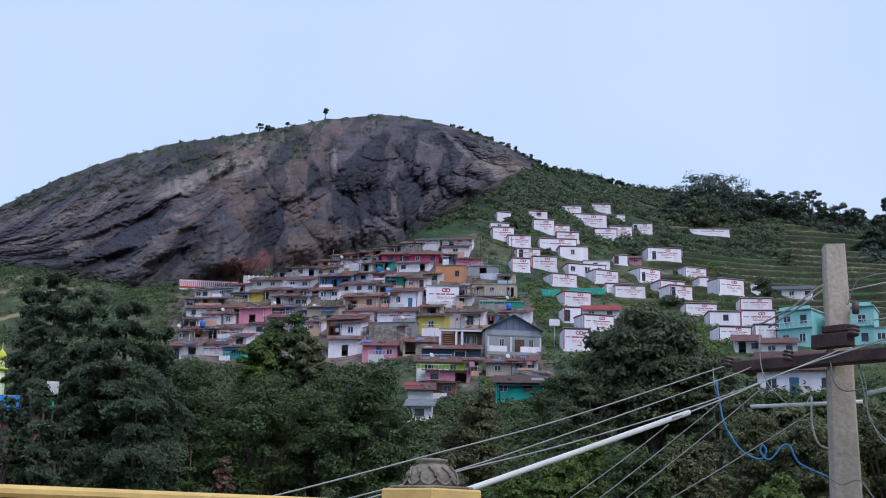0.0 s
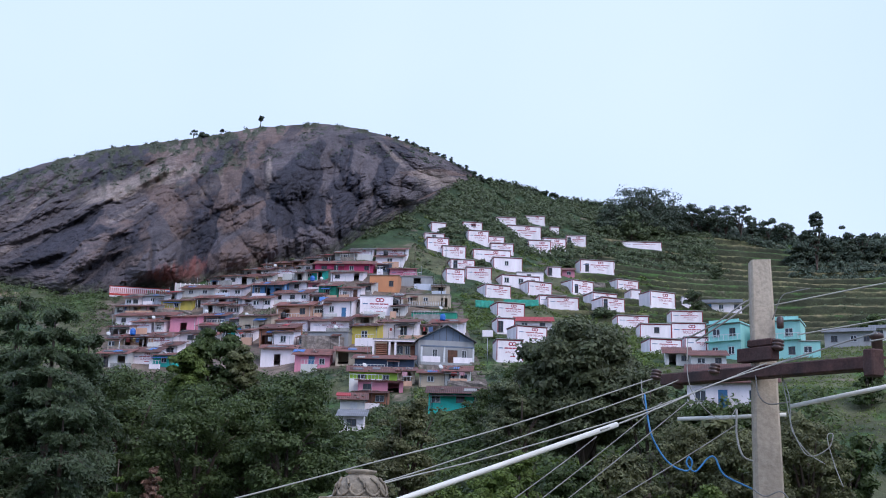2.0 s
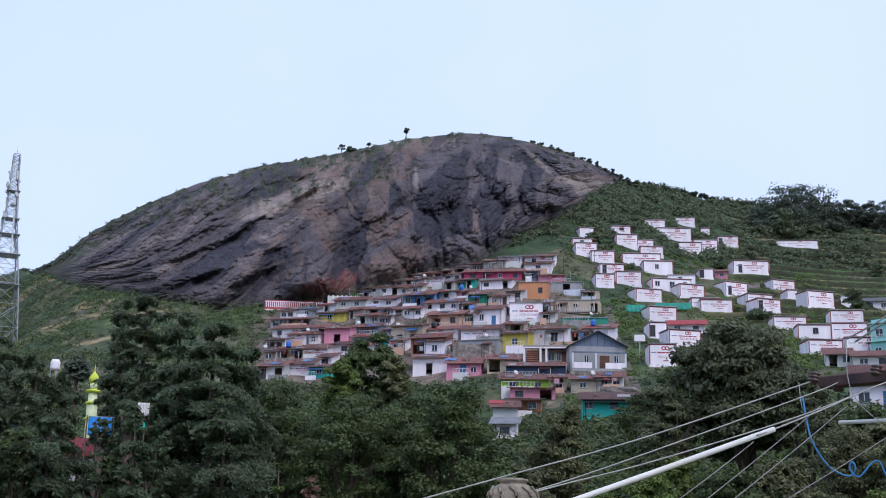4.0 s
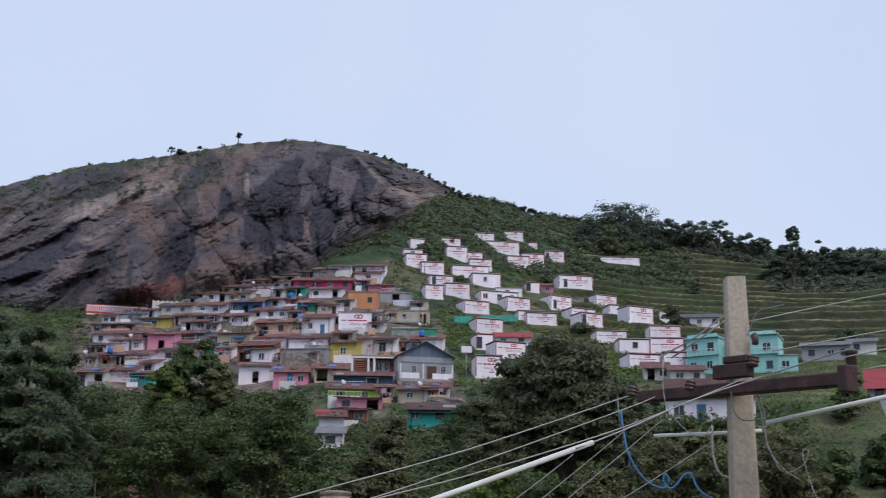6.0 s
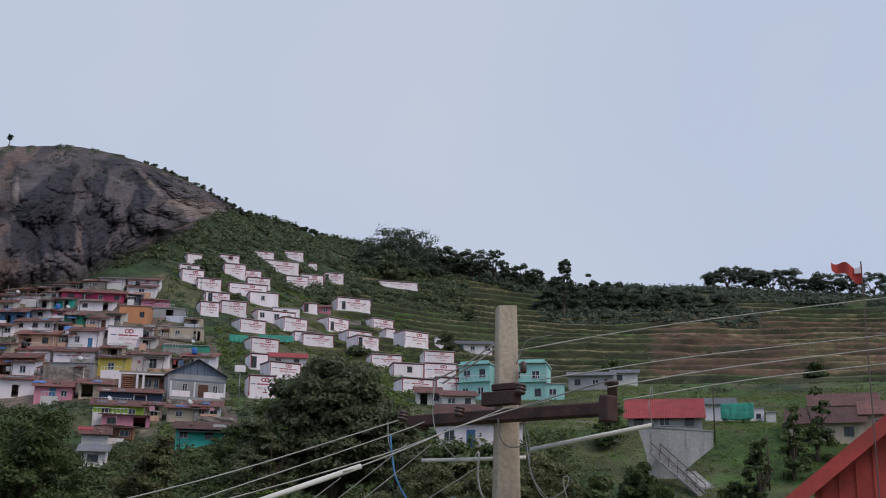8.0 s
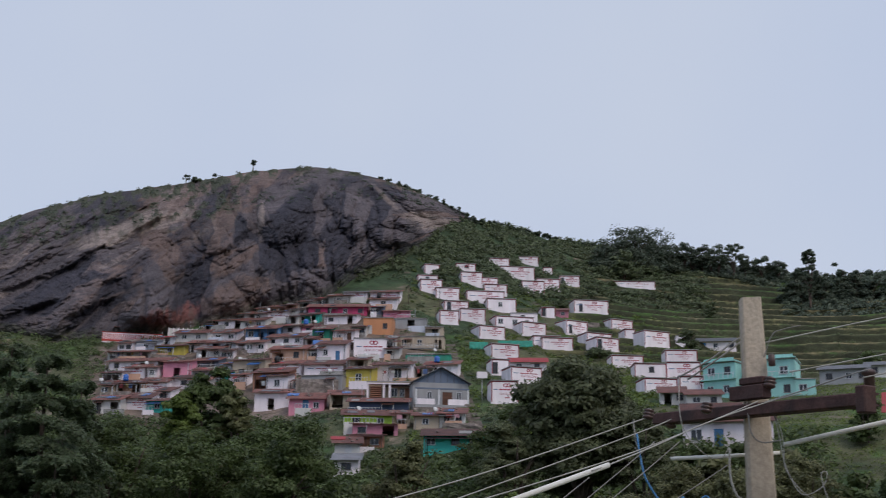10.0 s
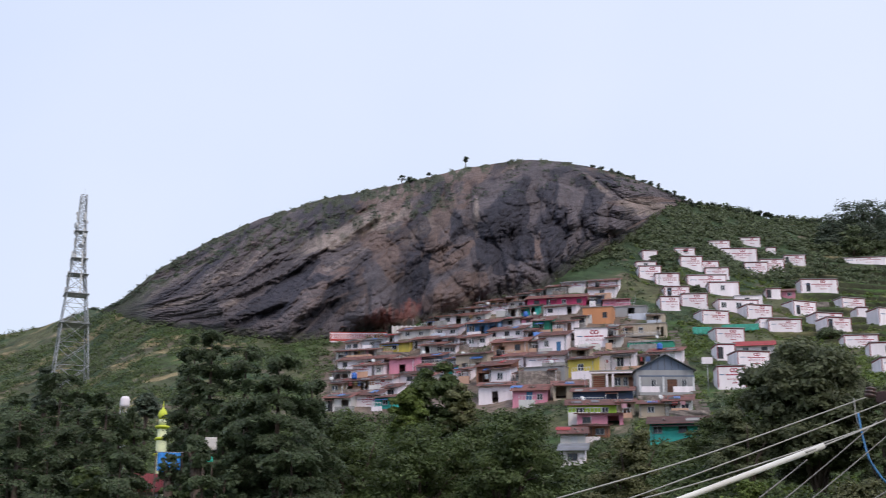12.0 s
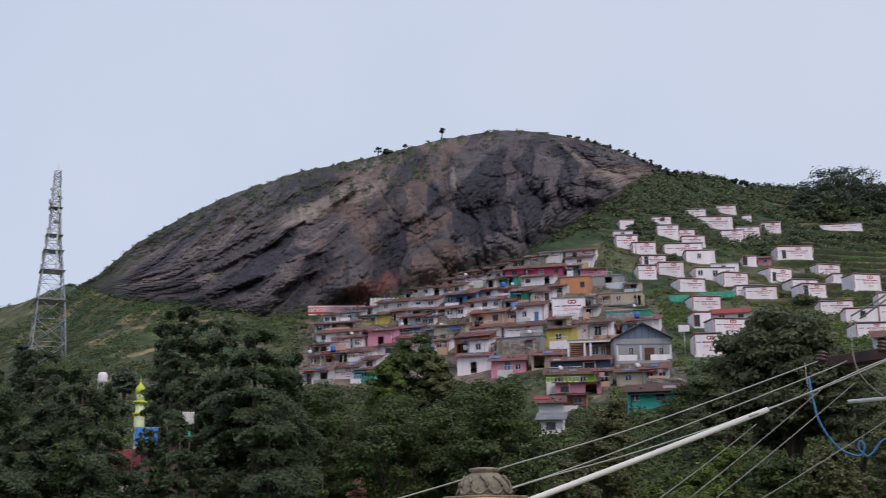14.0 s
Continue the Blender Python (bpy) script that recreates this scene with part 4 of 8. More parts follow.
house(7.1, 255.2, -21, 3.53, 3.4, 1.90, "white", "rust", (('window', -0.294, 0.68, 0.9, 0.8), ('dark', 0.227, 0.68, 0.93, 0.8)), "whitewashed house with a rusty tin roof", rise=14)
house(-0.2, 241.2, -18, 6.56, 3.4, 2.64, "blue", "rust", (('window', -0.343, 0.95, 1.15, 1.1), ('open', -0.031, 0.05, 1.12, 1.8), ('open', 0.317, 0.05, 1.36, 1.8)), "blue painted house with a rusty tin roof", veranda=True, rise=20)
house(5.5, 242.4, -24, 4.14, 3.4, 1.90, "white", "rust", (('dark', -0.044, 0.68, 0.95, 0.8),), "whitewashed house with a rusty tin roof", rise=16)
house(11.3, 234.5, -16, 3.79, 3.4, 2.90, "green", "rust", (('window', -0.021, 1.04, 0.94, 1.1),), "dark green painted house with a rusty tin roof", rise=20)
house(15.5, 233.2, -19, 4.31, 3.4, 2.33, "white", "rust", (('window', -0.24, 0.84, 0.97, 0.98), ('door', 0.241, 0.02, 0.85, 1.95)), "whitewashed house with a rusty tin roof", rise=14)
house(22.6, 238.4, -13, 5.96, 3.4, 3.41, "orange", "slab", (('whitedoor', -0.276, 0.02, 0.85, 1.95), ('dark', 0.227, 1.23, 0.91, 1.1)), "orange painted house with a flat concrete roof")
house(27.3, 248.5, -11, 5.42, 3.4, 1.90, "pink", "rust", (), "pink painted house with a rusty tin roof and a painted sign", sign=True, rise=14)
house(29.4, 241.5, -12, 6.28, 3.4, 2.08, "grey", "slab", (('open', 0.022, 0.05, 1.43, 1.78),), "grey rendered house with a flat concrete roof")
house(33.8, 237.9, -11, 3.66, 3.4, 1.83, "beige", "slab", (('dark', 0.026, 0.66, 1.04, 0.77),), "beige painted house with a flat concrete roof")
house(29.6, 227.3, -13, 9.09, 3.4, 2.50, "beige", "slab", (('window', -0.335, 0.9, 0.96, 1.05), ('window', -0.01, 0.9, 0.91, 1.05), ('open', 0.382, 0.05, 1.25, 1.8)), "beige painted house with a flat concrete roof")
house(19.7, 222.1, -7, 6.07, 4.5, 3.60, "white", "slab", (), "whitewashed house with a flat concrete roof and a painted sign", sign=True)
house(23.8, 225.2, -14, 1.57, 3.4, 2.69, "pale", "rust", (('dark', -0.114, 0.02, 0.95, 2.0),), "pale weathered house with a rusty tin roof", rise=20)
house(30.0, 218.7, -13, 8.25, 3.4, 1.36, "green", "slab", (('open', -0.025, 0.05, 1.14, 1.06),), "dark green painted house with a flat concrete roof")
house(21.7, 202.8, -17, 6.77, 3.4, 2.81, "white", "rust", (('window', 0.15, 0.5, 1.25, 1.6),), "whitewashed house with a rusty tin roof", rise=16)
house(30.5, 205.2, -17, 5.65, 3.4, 2.37, "white", "rust", (('window', -0.215, 0.85, 0.91, 0.99), ('whitedoor', 0.216, 0.02, 0.85, 1.95)), "whitewashed house with a rusty tin roof", rise=18)
house(27.0, 182.3, 1, 8.50, 3.4, 3.50, "grey", "gable", (('window', -0.2, 1.0, 0.75, 1.2), ('door', 0.12, 0.02, 1.5, 2.1), ('window', 0.33, 1.0, 0.75, 1.2)), "grey rendered house with a grey gable roof")
house(19.9, 188.2, -7, 6.98, 3.4, 2.88, "beige", "slab", (('window', 0.1, 0.6, 1.0, 1.35), ('window', 0.27, 0.6, 0.7, 1.35), ('door', 0.4, 0.02, 0.9, 1.95)), "beige painted house with a flat concrete roof")
house(16.0, 200.1, -20, 4.44, 3.4, 2.96, "yellow", "rust", (('window', -0.023, 1.06, 1.06, 1.1),), "yellow painted house with a rusty tin roof", rise=16)
house(17.4, 179.9, -9, 8.75, 3.4, 1.90, "navy", "rust", (), "dark navy painted house with a rusty tin roof", rise=16)
house(15.0, 170.1, -4, 6.69, 3.4, 1.90, "lime", "rust", (('dark', -0.24, 0.68, 1.09, 0.8), ('window', 0.265, 0.68, 0.92, 0.8)), "lime green painted house with a rusty tin roof", rise=18)
house(19.7, 170.4, -8, 2.29, 3.4, 1.90, "beige", "rust", (('open', -0.001, 0.05, 1.27, 1.6),), "beige painted house with a rusty tin roof", rise=14)
house(15.5, 164.3, -7, 6.09, 3.4, 1.90, "pink", "rust", (('dark', -0.294, 0.68, 1.12, 0.8), ('open', 0.288, 0.05, 1.56, 1.6)), "pink painted house with a rusty tin roof", rise=7)
house(13.6, 155.4, -9, 4.17, 3.4, 1.90, "brick", "rust", (('window', -0.257, 0.68, 1.02, 0.8), ('window', 0.243, 0.68, 1.14, 0.8)), "brick red house with a rusty tin roof", veranda=True, rise=7)
house(10.9, 150.9, -4, 3.07, 3.4, 2.01, "pale", "rust", (('whitedoor', 0.037, 0.02, 0.85, 1.71),), "pale weathered house with a rusty tin roof", rise=18)
house(10.1, 140.9, -8, 2.74, 3.4, 1.90, "white", "tin", (('dark', 0.0, 0.68, 1.13, 0.8),), "whitewashed house with a grey tin roof", rise=16)
house(23.6, 147.9, -10, 7.39, 3.4, 1.90, "teal", "rust", (('window', -0.379, 0.68, 1.06, 0.8), ('dark', 0.026, 0.68, 1.03, 0.8), ('dark', 0.33, 0.68, 1.18, 0.8)), "teal painted house with a rusty tin roof", rise=18)
house(22.9, 167.7, -10, 3.51, 3.4, 1.90, "beige", "rust", (('window', -0.042, 0.68, 0.92, 0.8),), "beige painted house with a rusty tin roof", rise=14)
house(26.4, 167.2, -12, 3.51, 3.4, 1.90, "pale", "rust", (('window', -0.217, 0.68, 0.91, 0.8), ('window', 0.254, 0.68, 1.04, 0.8)), "pale weathered house with a rusty tin roof", rise=18)
house(7.0, 185.6, -11, 5.31, 3.4, 2.29, "pink", "rust", (('bluedoor', -0.02, 0.02, 0.95, 1.95), ('window', 0.28, 0.75, 0.9, 0.9)), "pink painted house with a rusty tin roof", rise=20)
house(12.9, 185.1, -4, 4.79, 3.4, 2.11, "beige", "rust", (('open', -0.259, 0.05, 1.61, 1.8), ('whitedoor', 0.232, 0.02, 0.85, 1.81)), "beige painted house with a rusty tin roof", rise=18)
house(1.8, 191.5, -11, 5.30, 3.4, 2.82, "white", "rust", (('open', -0.005, 0.05, 1.01, 1.8),), "whitewashed house with a rusty tin roof", rise=16)
house(3.2, 217.2, -23, 8.31, 3.4, 1.96, "white", "rust", (), "whitewashed house with a rusty tin roof and a painted sign", sign=True, rise=18)
house(10.8, 213.0, -17, 6.98, 3.4, 1.92, "white", "rust", (), "whitewashed house with a rusty tin roof and a painted sign", sign=True, rise=20)
house(4.7, 224.4, -19, 6.94, 3.4, 2.67, "peach", "rust", (('open', -0.214, 0.05, 1.36, 1.8), ('dark', 0.233, 0.96, 1.08, 1.1)), "peach painted house with a rusty tin roof", rise=20)
house(1.7, 205.5, -23, 6.35, 3.4, 3.22, "brick", "rust", (('open', -0.25, 0.1, 2.4, 1.9), ('open', 0.22, 0.1, 2.4, 1.9)), "brick red house with a rusty tin roof", rise=20)
house(-2.2, 216.7, -21, 6.00, 3.4, 3.40, "beige", "rust", (('open', -0.219, 0.05, 1.23, 1.8), ('open', 0.228, 0.05, 1.22, 1.8)), "beige painted house with a rusty tin roof", rise=14)
house(4.3, 234.5, -22, 7.35, 3.4, 1.90, "white", "rust", (('dark', -0.354, 0.68, 1.12, 0.8), ('dark', 0.027, 0.68, 1.01, 0.8), ('window', 0.336, 0.68, 1.0, 0.8)), "whitewashed house with a rusty tin roof", rise=20)
house(-2.3, 233.7, -23, 5.93, 3.4, 2.00, "white", "rust", (('open', -0.296, 0.05, 1.53, 1.7), ('window', -0.022, 0.72, 1.13, 0.84), ('window', 0.371, 0.72, 1.16, 0.84)), "whitewashed house with a rusty tin roof", rise=18)
house(12.6, 222.1, -20, 5.54, 3.4, 3.28, "white", "rust", (('window', -0.217, 1.18, 0.95, 1.1), ('bluedoor', 0.211, 0.02, 0.85, 1.95)), "whitewashed house with a rusty tin roof", rise=20)
house(2.7, 203.0, -21, 3.74, 3.4, 2.70, "white", "rust", (('window', -0.005, 0.97, 1.0, 1.1),), "whitewashed house with a rusty tin roof", rise=14)
house(9.9, 199.8, -20, 6.92, 3.4, 2.66, "grey", "slab", (('open', 0.018, 0.05, 1.34, 1.8),), "grey rendered house with a flat concrete roof")
house(-25.0, 237.2, -16, 8.58, 3.4, 1.90, "pale", "rust", (('dark', -0.379, 0.68, 1.11, 0.8), ('open', -0.012, 0.05, 1.26, 1.6), ('open', 0.343, 0.05, 1.63, 1.6)), "pale weathered house with a rusty tin roof", veranda=True, rise=14)
house(-17.7, 239.6, -18, 6.31, 3.4, 1.90, "yellow", "rust", (('window', -0.014, 0.68, 1.0, 0.8),), "yellow painted house with a rusty tin roof", rise=14)
house(-12.3, 239.7, -19, 4.54, 3.4, 1.90, "white", "rust", (('dark', -0.3, 0.02, 0.95, 1.65),), "whitewashed house with a rusty tin roof", rise=18)
house(-22.5, 229.4, -18, 11.37, 3.4, 1.97, "white", "rust", (('dark', -0.364, 0.71, 0.9, 0.83), ('window', -0.085, 0.71, 1.18, 0.83), ('door', 0.08, 0.02, 0.85, 1.67), ('open', 0.408, 0.05, 1.59, 1.67)), "whitewashed house with a rusty tin roof", rise=18)
house(-15.1, 223.7, -18, 5.07, 3.4, 2.98, "pink", "rust", (('open', 0.015, 0.05, 1.24, 1.8),), "pink painted house with a rusty tin roof", rise=14)
house(-22.6, 225.4, -21, 3.97, 3.4, 1.90, "white", "rust", (), "whitewashed house with a rusty tin roof and a painted sign", sign=True, plain_sign=True, rise=18)
house(-19.4, 224.2, -20, 1.97, 3.4, 2.14, "white", "rust", (('window', 0.013, 0.77, 1.0, 0.9),), "whitewashed house with a rusty tin roof", rise=14)
house(-22.2, 212.8, -16, 5.92, 3.4, 1.93, "peach", "rust", (('open', -0.22, 0.05, 1.03, 1.63), ('open', 0.253, 0.05, 1.57, 1.63)), "peach painted house with a rusty tin roof", rise=16)
house(-18.1, 212.7, -18, 4.92, 3.4, 1.90, "white", "rust", (), "whitewashed house with a rusty tin roof and a painted sign", sign=True, rise=20)
house(-19.1, 198.8, -17, 4.33, 3.4, 1.99, "white", "rust", (), "whitewashed house with a rusty tin roof and a painted sign", sign=True, rise=20)
house(-15.7, 204.6, -21, 2.65, 3.4, 1.90, "white", "rust", (('dark', 0.031, 0.68, 1.2, 0.8),), "whitewashed house with a rusty tin roof", rise=18)
house(-15.7, 196.1, -20, 3.99, 3.4, 1.90, "teal", "rust", (('window', -0.04, 0.68, 0.92, 0.8),), "teal painted house with a rusty tin roof", rise=14)
house(-13.1, 213.9, -16, 3.95, 3.4, 1.93, "white", "rust", (('dark', 0.02, 0.7, 1.13, 0.81),), "whitewashed house with a rusty tin roof", rise=16)
house(-5.0, 220.4, -20, 3.76, 3.4, 1.90, "sky", "rust", (('window', -0.035, 0.68, 1.08, 0.8),), "light blue painted house with a rusty tin roof", rise=14)
house(-4.0, 211.5, -21, 2.93, 3.4, 2.01, "white", "rust", (('dark', -0.023, 0.72, 0.96, 0.84),), "whitewashed house with a rusty tin roof", rise=14)
house(-7.6, 237.9, -19, 5.49, 3.4, 1.90, "sky", "rust", (('open', -0.254, 0.05, 1.55, 1.6), ('open', 0.233, 0.05, 1.07, 1.6)), "light blue painted house with a rusty tin roof", rise=16)
house(-10.0, 235.0, -22, 5.10, 3.4, 1.90, "pale", "rust", (('open', -0.213, 0.05, 1.01, 1.6), ('window', 0.288, 0.68, 1.02, 0.8)), "pale weathered house with a rusty tin roof", rise=18)
house(-7.5, 244.4, -22, 5.30, 3.4, 1.90, "white", "rust", (('dark', -0.278, 0.68, 1.18, 0.8), ('window', 0.246, 0.68, 1.17, 0.8)), "whitewashed house with a rusty tin roof", rise=20)
house(-7.6, 254.6, -22, 7.28, 3.4, 1.90, "white", "rust", (('open', -0.359, 0.05, 1.41, 1.6), ('dark', -0.002, 0.68, 1.04, 0.8), ('open', 0.37, 0.05, 1.63, 1.6)), "whitewashed house with a rusty tin roof", rise=16)
house(-14.4, 249.3, -17, 6.91, 3.4, 1.90, "pale", "rust", (('window', -0.207, 0.68, 1.01, 0.8), ('window', 0.218, 0.68, 1.04, 0.8)), "pale weathered house with a rusty tin roof", rise=20)
house(-10.2, 227.3, -21, 5.25, 3.4, 1.90, "slate", "rust", (('window', -0.267, 0.68, 0.99, 0.8), ('open', 0.228, 0.05, 1.06, 1.6)), "slate grey painted house with a rusty tin roof", rise=18)
house(-2.2, 251.0, -22, 5.44, 3.4, 1.90, "pale", "rust", (('window', -0.212, 0.68, 1.1, 0.8), ('window', 0.24, 0.68, 1.06, 0.8)), "pale weathered house with a rusty tin roof", rise=20)
house(15.6, 246.8, -19, 6.84, 3.4, 1.90, "white", "rust", (('dark', -0.295, 0.68, 1.06, 0.8), ('open', 0.296, 0.05, 1.06, 1.6)), "whitewashed house with a rusty tin roof", rise=14)
house(-23.7, 197.1, -14, 4.58, 3.4, 2.26, "pale", "rust", (('dark', -0.26, 0.02, 0.85, 1.95), ('open', 0.289, 0.05, 1.28, 1.8)), "pale weathered house with a rusty tin roof", rise=18)
house(23.7, 221.0, -15, 2.56, 3.4, 1.90, "pale", "rust", (('dark', -0.209, 0.68, 0.97, 0.8),), "pale weathered house with a rusty tin roof", rise=16)
house(-22.8, 244.9, -16, 4.54, 3.4, 1.90, "sky", "tin", (('window', -0.004, 0.68, 0.91, 0.8),), "light blue painted house with a grey tin roof", rise=16)
house(-10.1, 218.3, -18, 4.33, 3.4, 1.97, "white", "rust", (('window', -0.265, 0.71, 0.95, 0.83), ('window', 0.295, 0.71, 0.92, 0.83)), "whitewashed house with a rusty tin roof", veranda=True, rise=18)
house(16.7, 211.1, -16, 3.42, 3.4, 2.01, "beige", "rust", (('open', 0.042, 0.05, 1.55, 1.71),), "beige painted house with a rusty tin roof", veranda=True, rise=16)
house(27.3, 204.2, -13, 3.23, 3.4, 1.90, "pale", "rust", (('open', -0.269, 0.05, 1.01, 1.6), ('open', 0.241, 0.05, 1.41, 1.6)), "pale weathered house with a rusty tin roof", rise=14)
house(8.8, 259.9, -20, 2.88, 3.4, 2.10, "pale", "rust", (('open', -0.008, 0.05, 1.28, 1.8),), "pale weathered house with a rusty tin roof", rise=18)
house(-3.5, 257.0, -20, 4.15, 3.4, 1.90, "pale", "rust", (('window', -0.25, 0.68, 0.96, 0.8), ('open', 0.295, 0.05, 1.21, 1.6)), "pale weathered house with a rusty tin roof", rise=20)
house(-26.0, 221.5, -17, 3.70, 3.4, 2.01, "white", "rust", (('open', -0.23, 0.05, 1.31, 1.71), ('open', 0.224, 0.05, 1.41, 1.71)), "whitewashed house with a rusty tin roof", rise=14)
house(9.2, 250.3, -21, 4.62, 3.4, 1.90, "teal", "rust", (('window', -0.271, 0.68, 0.95, 0.8), ('open', 0.213, 0.05, 1.16, 1.6)), "teal painted house with a rusty tin roof", rise=18)
house(16.2, 261.3, -17, 4.95, 3.4, 1.90, "pale", "rust", (('window', -0.022, 0.68, 0.99, 0.8),), "pale weathered house with a rusty tin roof", veranda=True, rise=20)
house(-6.7, 213.9, -20, 2.17, 3.4, 2.13, "teal", "rust", (('window', -0.212, 0.77, 0.99, 0.9),), "teal painted house with a rusty tin roof", veranda=True, rise=16)
house(-19.6, 248.0, -18, 2.64, 3.4, 1.90, "sky", "rust", (('open', 0.033, 0.05, 1.52, 1.6),), "light blue painted house with a rusty tin roof", rise=16)
house(-9.6, 209.8, -18, 1.84, 3.4, 1.90, "pale", "rust", (('open', 0.019, 0.05, 1.65, 1.6),), "pale weathered house with a rusty tin roof", veranda=True, rise=18)
house(6.0, 249.4, -22, 2.19, 3.4, 1.90, "pale", "tin", (('open', 0.03, 0.05, 1.06, 1.6),), "pale weathered house with a grey tin roof", veranda=True, rise=14)
house(6.1, 201.7, -23, 1.77, 3.4, 1.90, "pale", "rust", (('window', -0.093, 0.68, 1.18, 0.8),), "pale weathered house with a rusty tin roof", veranda=True, rise=16)
house(9.2, 232.1, -16, 2.36, 3.4, 1.90, "white", "rust", (('open', -0.043, 0.05, 1.33, 1.6),), "whitewashed house with a rusty tin roof", veranda=True, rise=20)
house(11.7, 262.5, -16, 2.79, 3.4, 2.00, "grey", "rust", (('window', -0.256, 0.72, 0.97, 0.84), ('window', 0.263, 0.72, 1.06, 0.84)), "grey rendered house with a rusty tin roof", rise=16)
house(9.0, 241.1, -20, 3.00, 3.4, 1.90, "pink", "rust", (('dark', -0.022, 0.68, 1.06, 0.8),), "pink painted house with a rusty tin roof", rise=20)
house(-11.6, 254.7, -17, 2.35, 3.4, 1.90, "peach", "rust", (('open', -0.105, 0.05, 1.6, 1.6),), "peach painted house with a rusty tin roof", rise=14)
house(23.5, 251.2, -15, 2.44, 3.4, 1.92, "slate", "tin", (('window', -0.043, 0.69, 1.03, 0.81),), "slate grey painted house with a grey tin roof", veranda=True, rise=16)
house(9.6, 224.3, -21, 2.17, 3.4, 1.90, "pale", "rust", (('dark', -0.027, 0.68, 1.09, 0.8),), "pale weathered house with a rusty tin roof", rise=14)
house(16.2, 225.2, -19, 1.98, 3.4, 1.90, "white", "rust", (('open', -0.118, 0.05, 1.25, 1.6),), "whitewashed house with a rusty tin roof", rise=14)
house(2.9, 257.2, -17, 3.20, 3.4, 2.08, "peach", "rust", (('dark', -0.271, 0.75, 1.18, 0.87), ('open', 0.242, 0.05, 1.39, 1.78)), "peach painted house with a rusty tin roof", rise=18)
house(18.7, 237.3, -17, 2.85, 3.4, 1.90, "pale", "rust", (('window', -0.235, 0.68, 1.1, 0.8), ('dark', 0.221, 0.68, 1.08, 0.8)), "pale weathered house with a rusty tin roof", veranda=True, rise=14)
house(-25.6, 212.5, -17, 2.37, 3.4, 1.90, "beige", "rust", (('window', -0.2, 0.68, 1.16, 0.8),), "beige painted house with a rusty tin roof", rise=20)
house(-7.2, 258.4, -23, 2.15, 3.4, 1.96, "white", "rust", (('dark', -0.048, 0.71, 1.13, 0.83),), "whitewashed house with a rusty tin roof", veranda=True, rise=14)
house(-6.5, 231.4, -18, 2.56, 3.4, 1.90, "white", "rust", (('window', -0.243, 0.68, 1.06, 0.8), ('window', 0.215, 0.68, 0.96, 0.8)), "whitewashed house with a rusty tin roof", veranda=True, rise=14)
house(-26.7, 244.3, -17, 2.83, 3.4, 1.90, "white", "rust", (('window', -0.235, 0.68, 1.06, 0.8), ('dark', 0.271, 0.68, 1.04, 0.8)), "whitewashed house with a rusty tin roof", rise=20)
house(-0.3, 258.0, -23, 2.86, 3.4, 2.08, "peach", "rust", (('open', -0.004, 0.05, 1.19, 1.78),), "peach painted house with a rusty tin roof", rise=20)
house(5.7, 257.9, -18, 2.14, 3.4, 1.96, "peach", "rust", (('open', -0.154, 0.05, 1.22, 1.66),), "peach painted house with a rusty tin roof", veranda=True, rise=18)


# ---- trees and shrubs ----
def foliage(name, colour, vary=0.38, glow=0.34):
    m = surface(name, colour, 0.55, grain=0.5, vary=0.3, fine=3, bump=0.0, island=vary, each=0.12)
    n, l = m.node_tree.nodes, m.node_tree.links
    b = n["Principled BSDF"]
    b.inputs["Specular IOR Level"].default_value = 0.35
    back = n.new("ShaderNodeBsdfTranslucent")
    l.new(b.inputs["Base Color"].links[0].from_socket, back.inputs["Color"])
    mix = n.new("ShaderNodeMixShader")
    mix.inputs[0].default_value = glow
    l.new(b.outputs[0], mix.inputs[1])
    l.new(back.outputs[0], mix.inputs[2])
    l.new(mix.outputs[0], n["Material Output"].inputs["Surface"])
    return m


# far and wood have distance haze mixed into their colour: lighter, bluer greens
LEAF = dict(dark=foliage("leaf_dark", (.082, .114, .046)), mid=foliage("leaf_mid", (.084, .116, .038)), far=foliage("leaf_far_hazed", (.112, .140, .068)), light=foliage("leaf_light", (.125, .170, .038)), olive=foliage("leaf_olive", (.135, .140, .062)),
            cedar=foliage("leaf_cedar", (.076, .104, .050)), wood=foliage("leaf_wood_hazed", (.092, .118, .080)), round=foliage("leaf_round", (.108, .124, .062)), dry=foliage("leaf_dry", (.16, .09, .06)), straw=foliage("leaf_straw", (.25, .205, .10)))
bark = surface("bark", (.09, .065, .05), 0.95, grain=3, vary=0.4, fine=14, bump=0.8, streak=True, bump_size=0.05)
rng = np.random.default_rng(7)


def leaves(name, centres, outward, size, material, parent=None, flat=0.5, long=1.5):
    """Many small leaf sprays, each one small face."""
    n = len(centres)
    nor = outward + rng.normal(0, flat, (n, 3))
    nor /= np.linalg.norm(nor, axis=1, keepdims=True) + 1e-9
    side = np.cross(nor, rng.normal(0, 1, (n, 3)))
    side /= np.linalg.norm(side, axis=1, keepdims=True) + 1e-9
    tip = np.cross(nor, side)
    s = (1.2 * size * rng.uniform(.6, 1.35, n))[:, None]
    a = centres - tip * s * .5 * long
    b = centres + side * s * .56 + tip * s * .2 * long
    c = centres + tip * s * .55 * long - side * s * .42
    verts = np.stack([a, b, c], 1).reshape(-1, 3)
    ob = sheet(name, verts, np.arange(3 * n).reshape(n, 3), material, smooth=False)
    if parent is not None:
        ob.parent = parent
    return ob


def ball(n):
    v = rng.normal(0, 1, (n, 3))
    return v / np.linalg.norm(v, axis=1, keepdims=True)


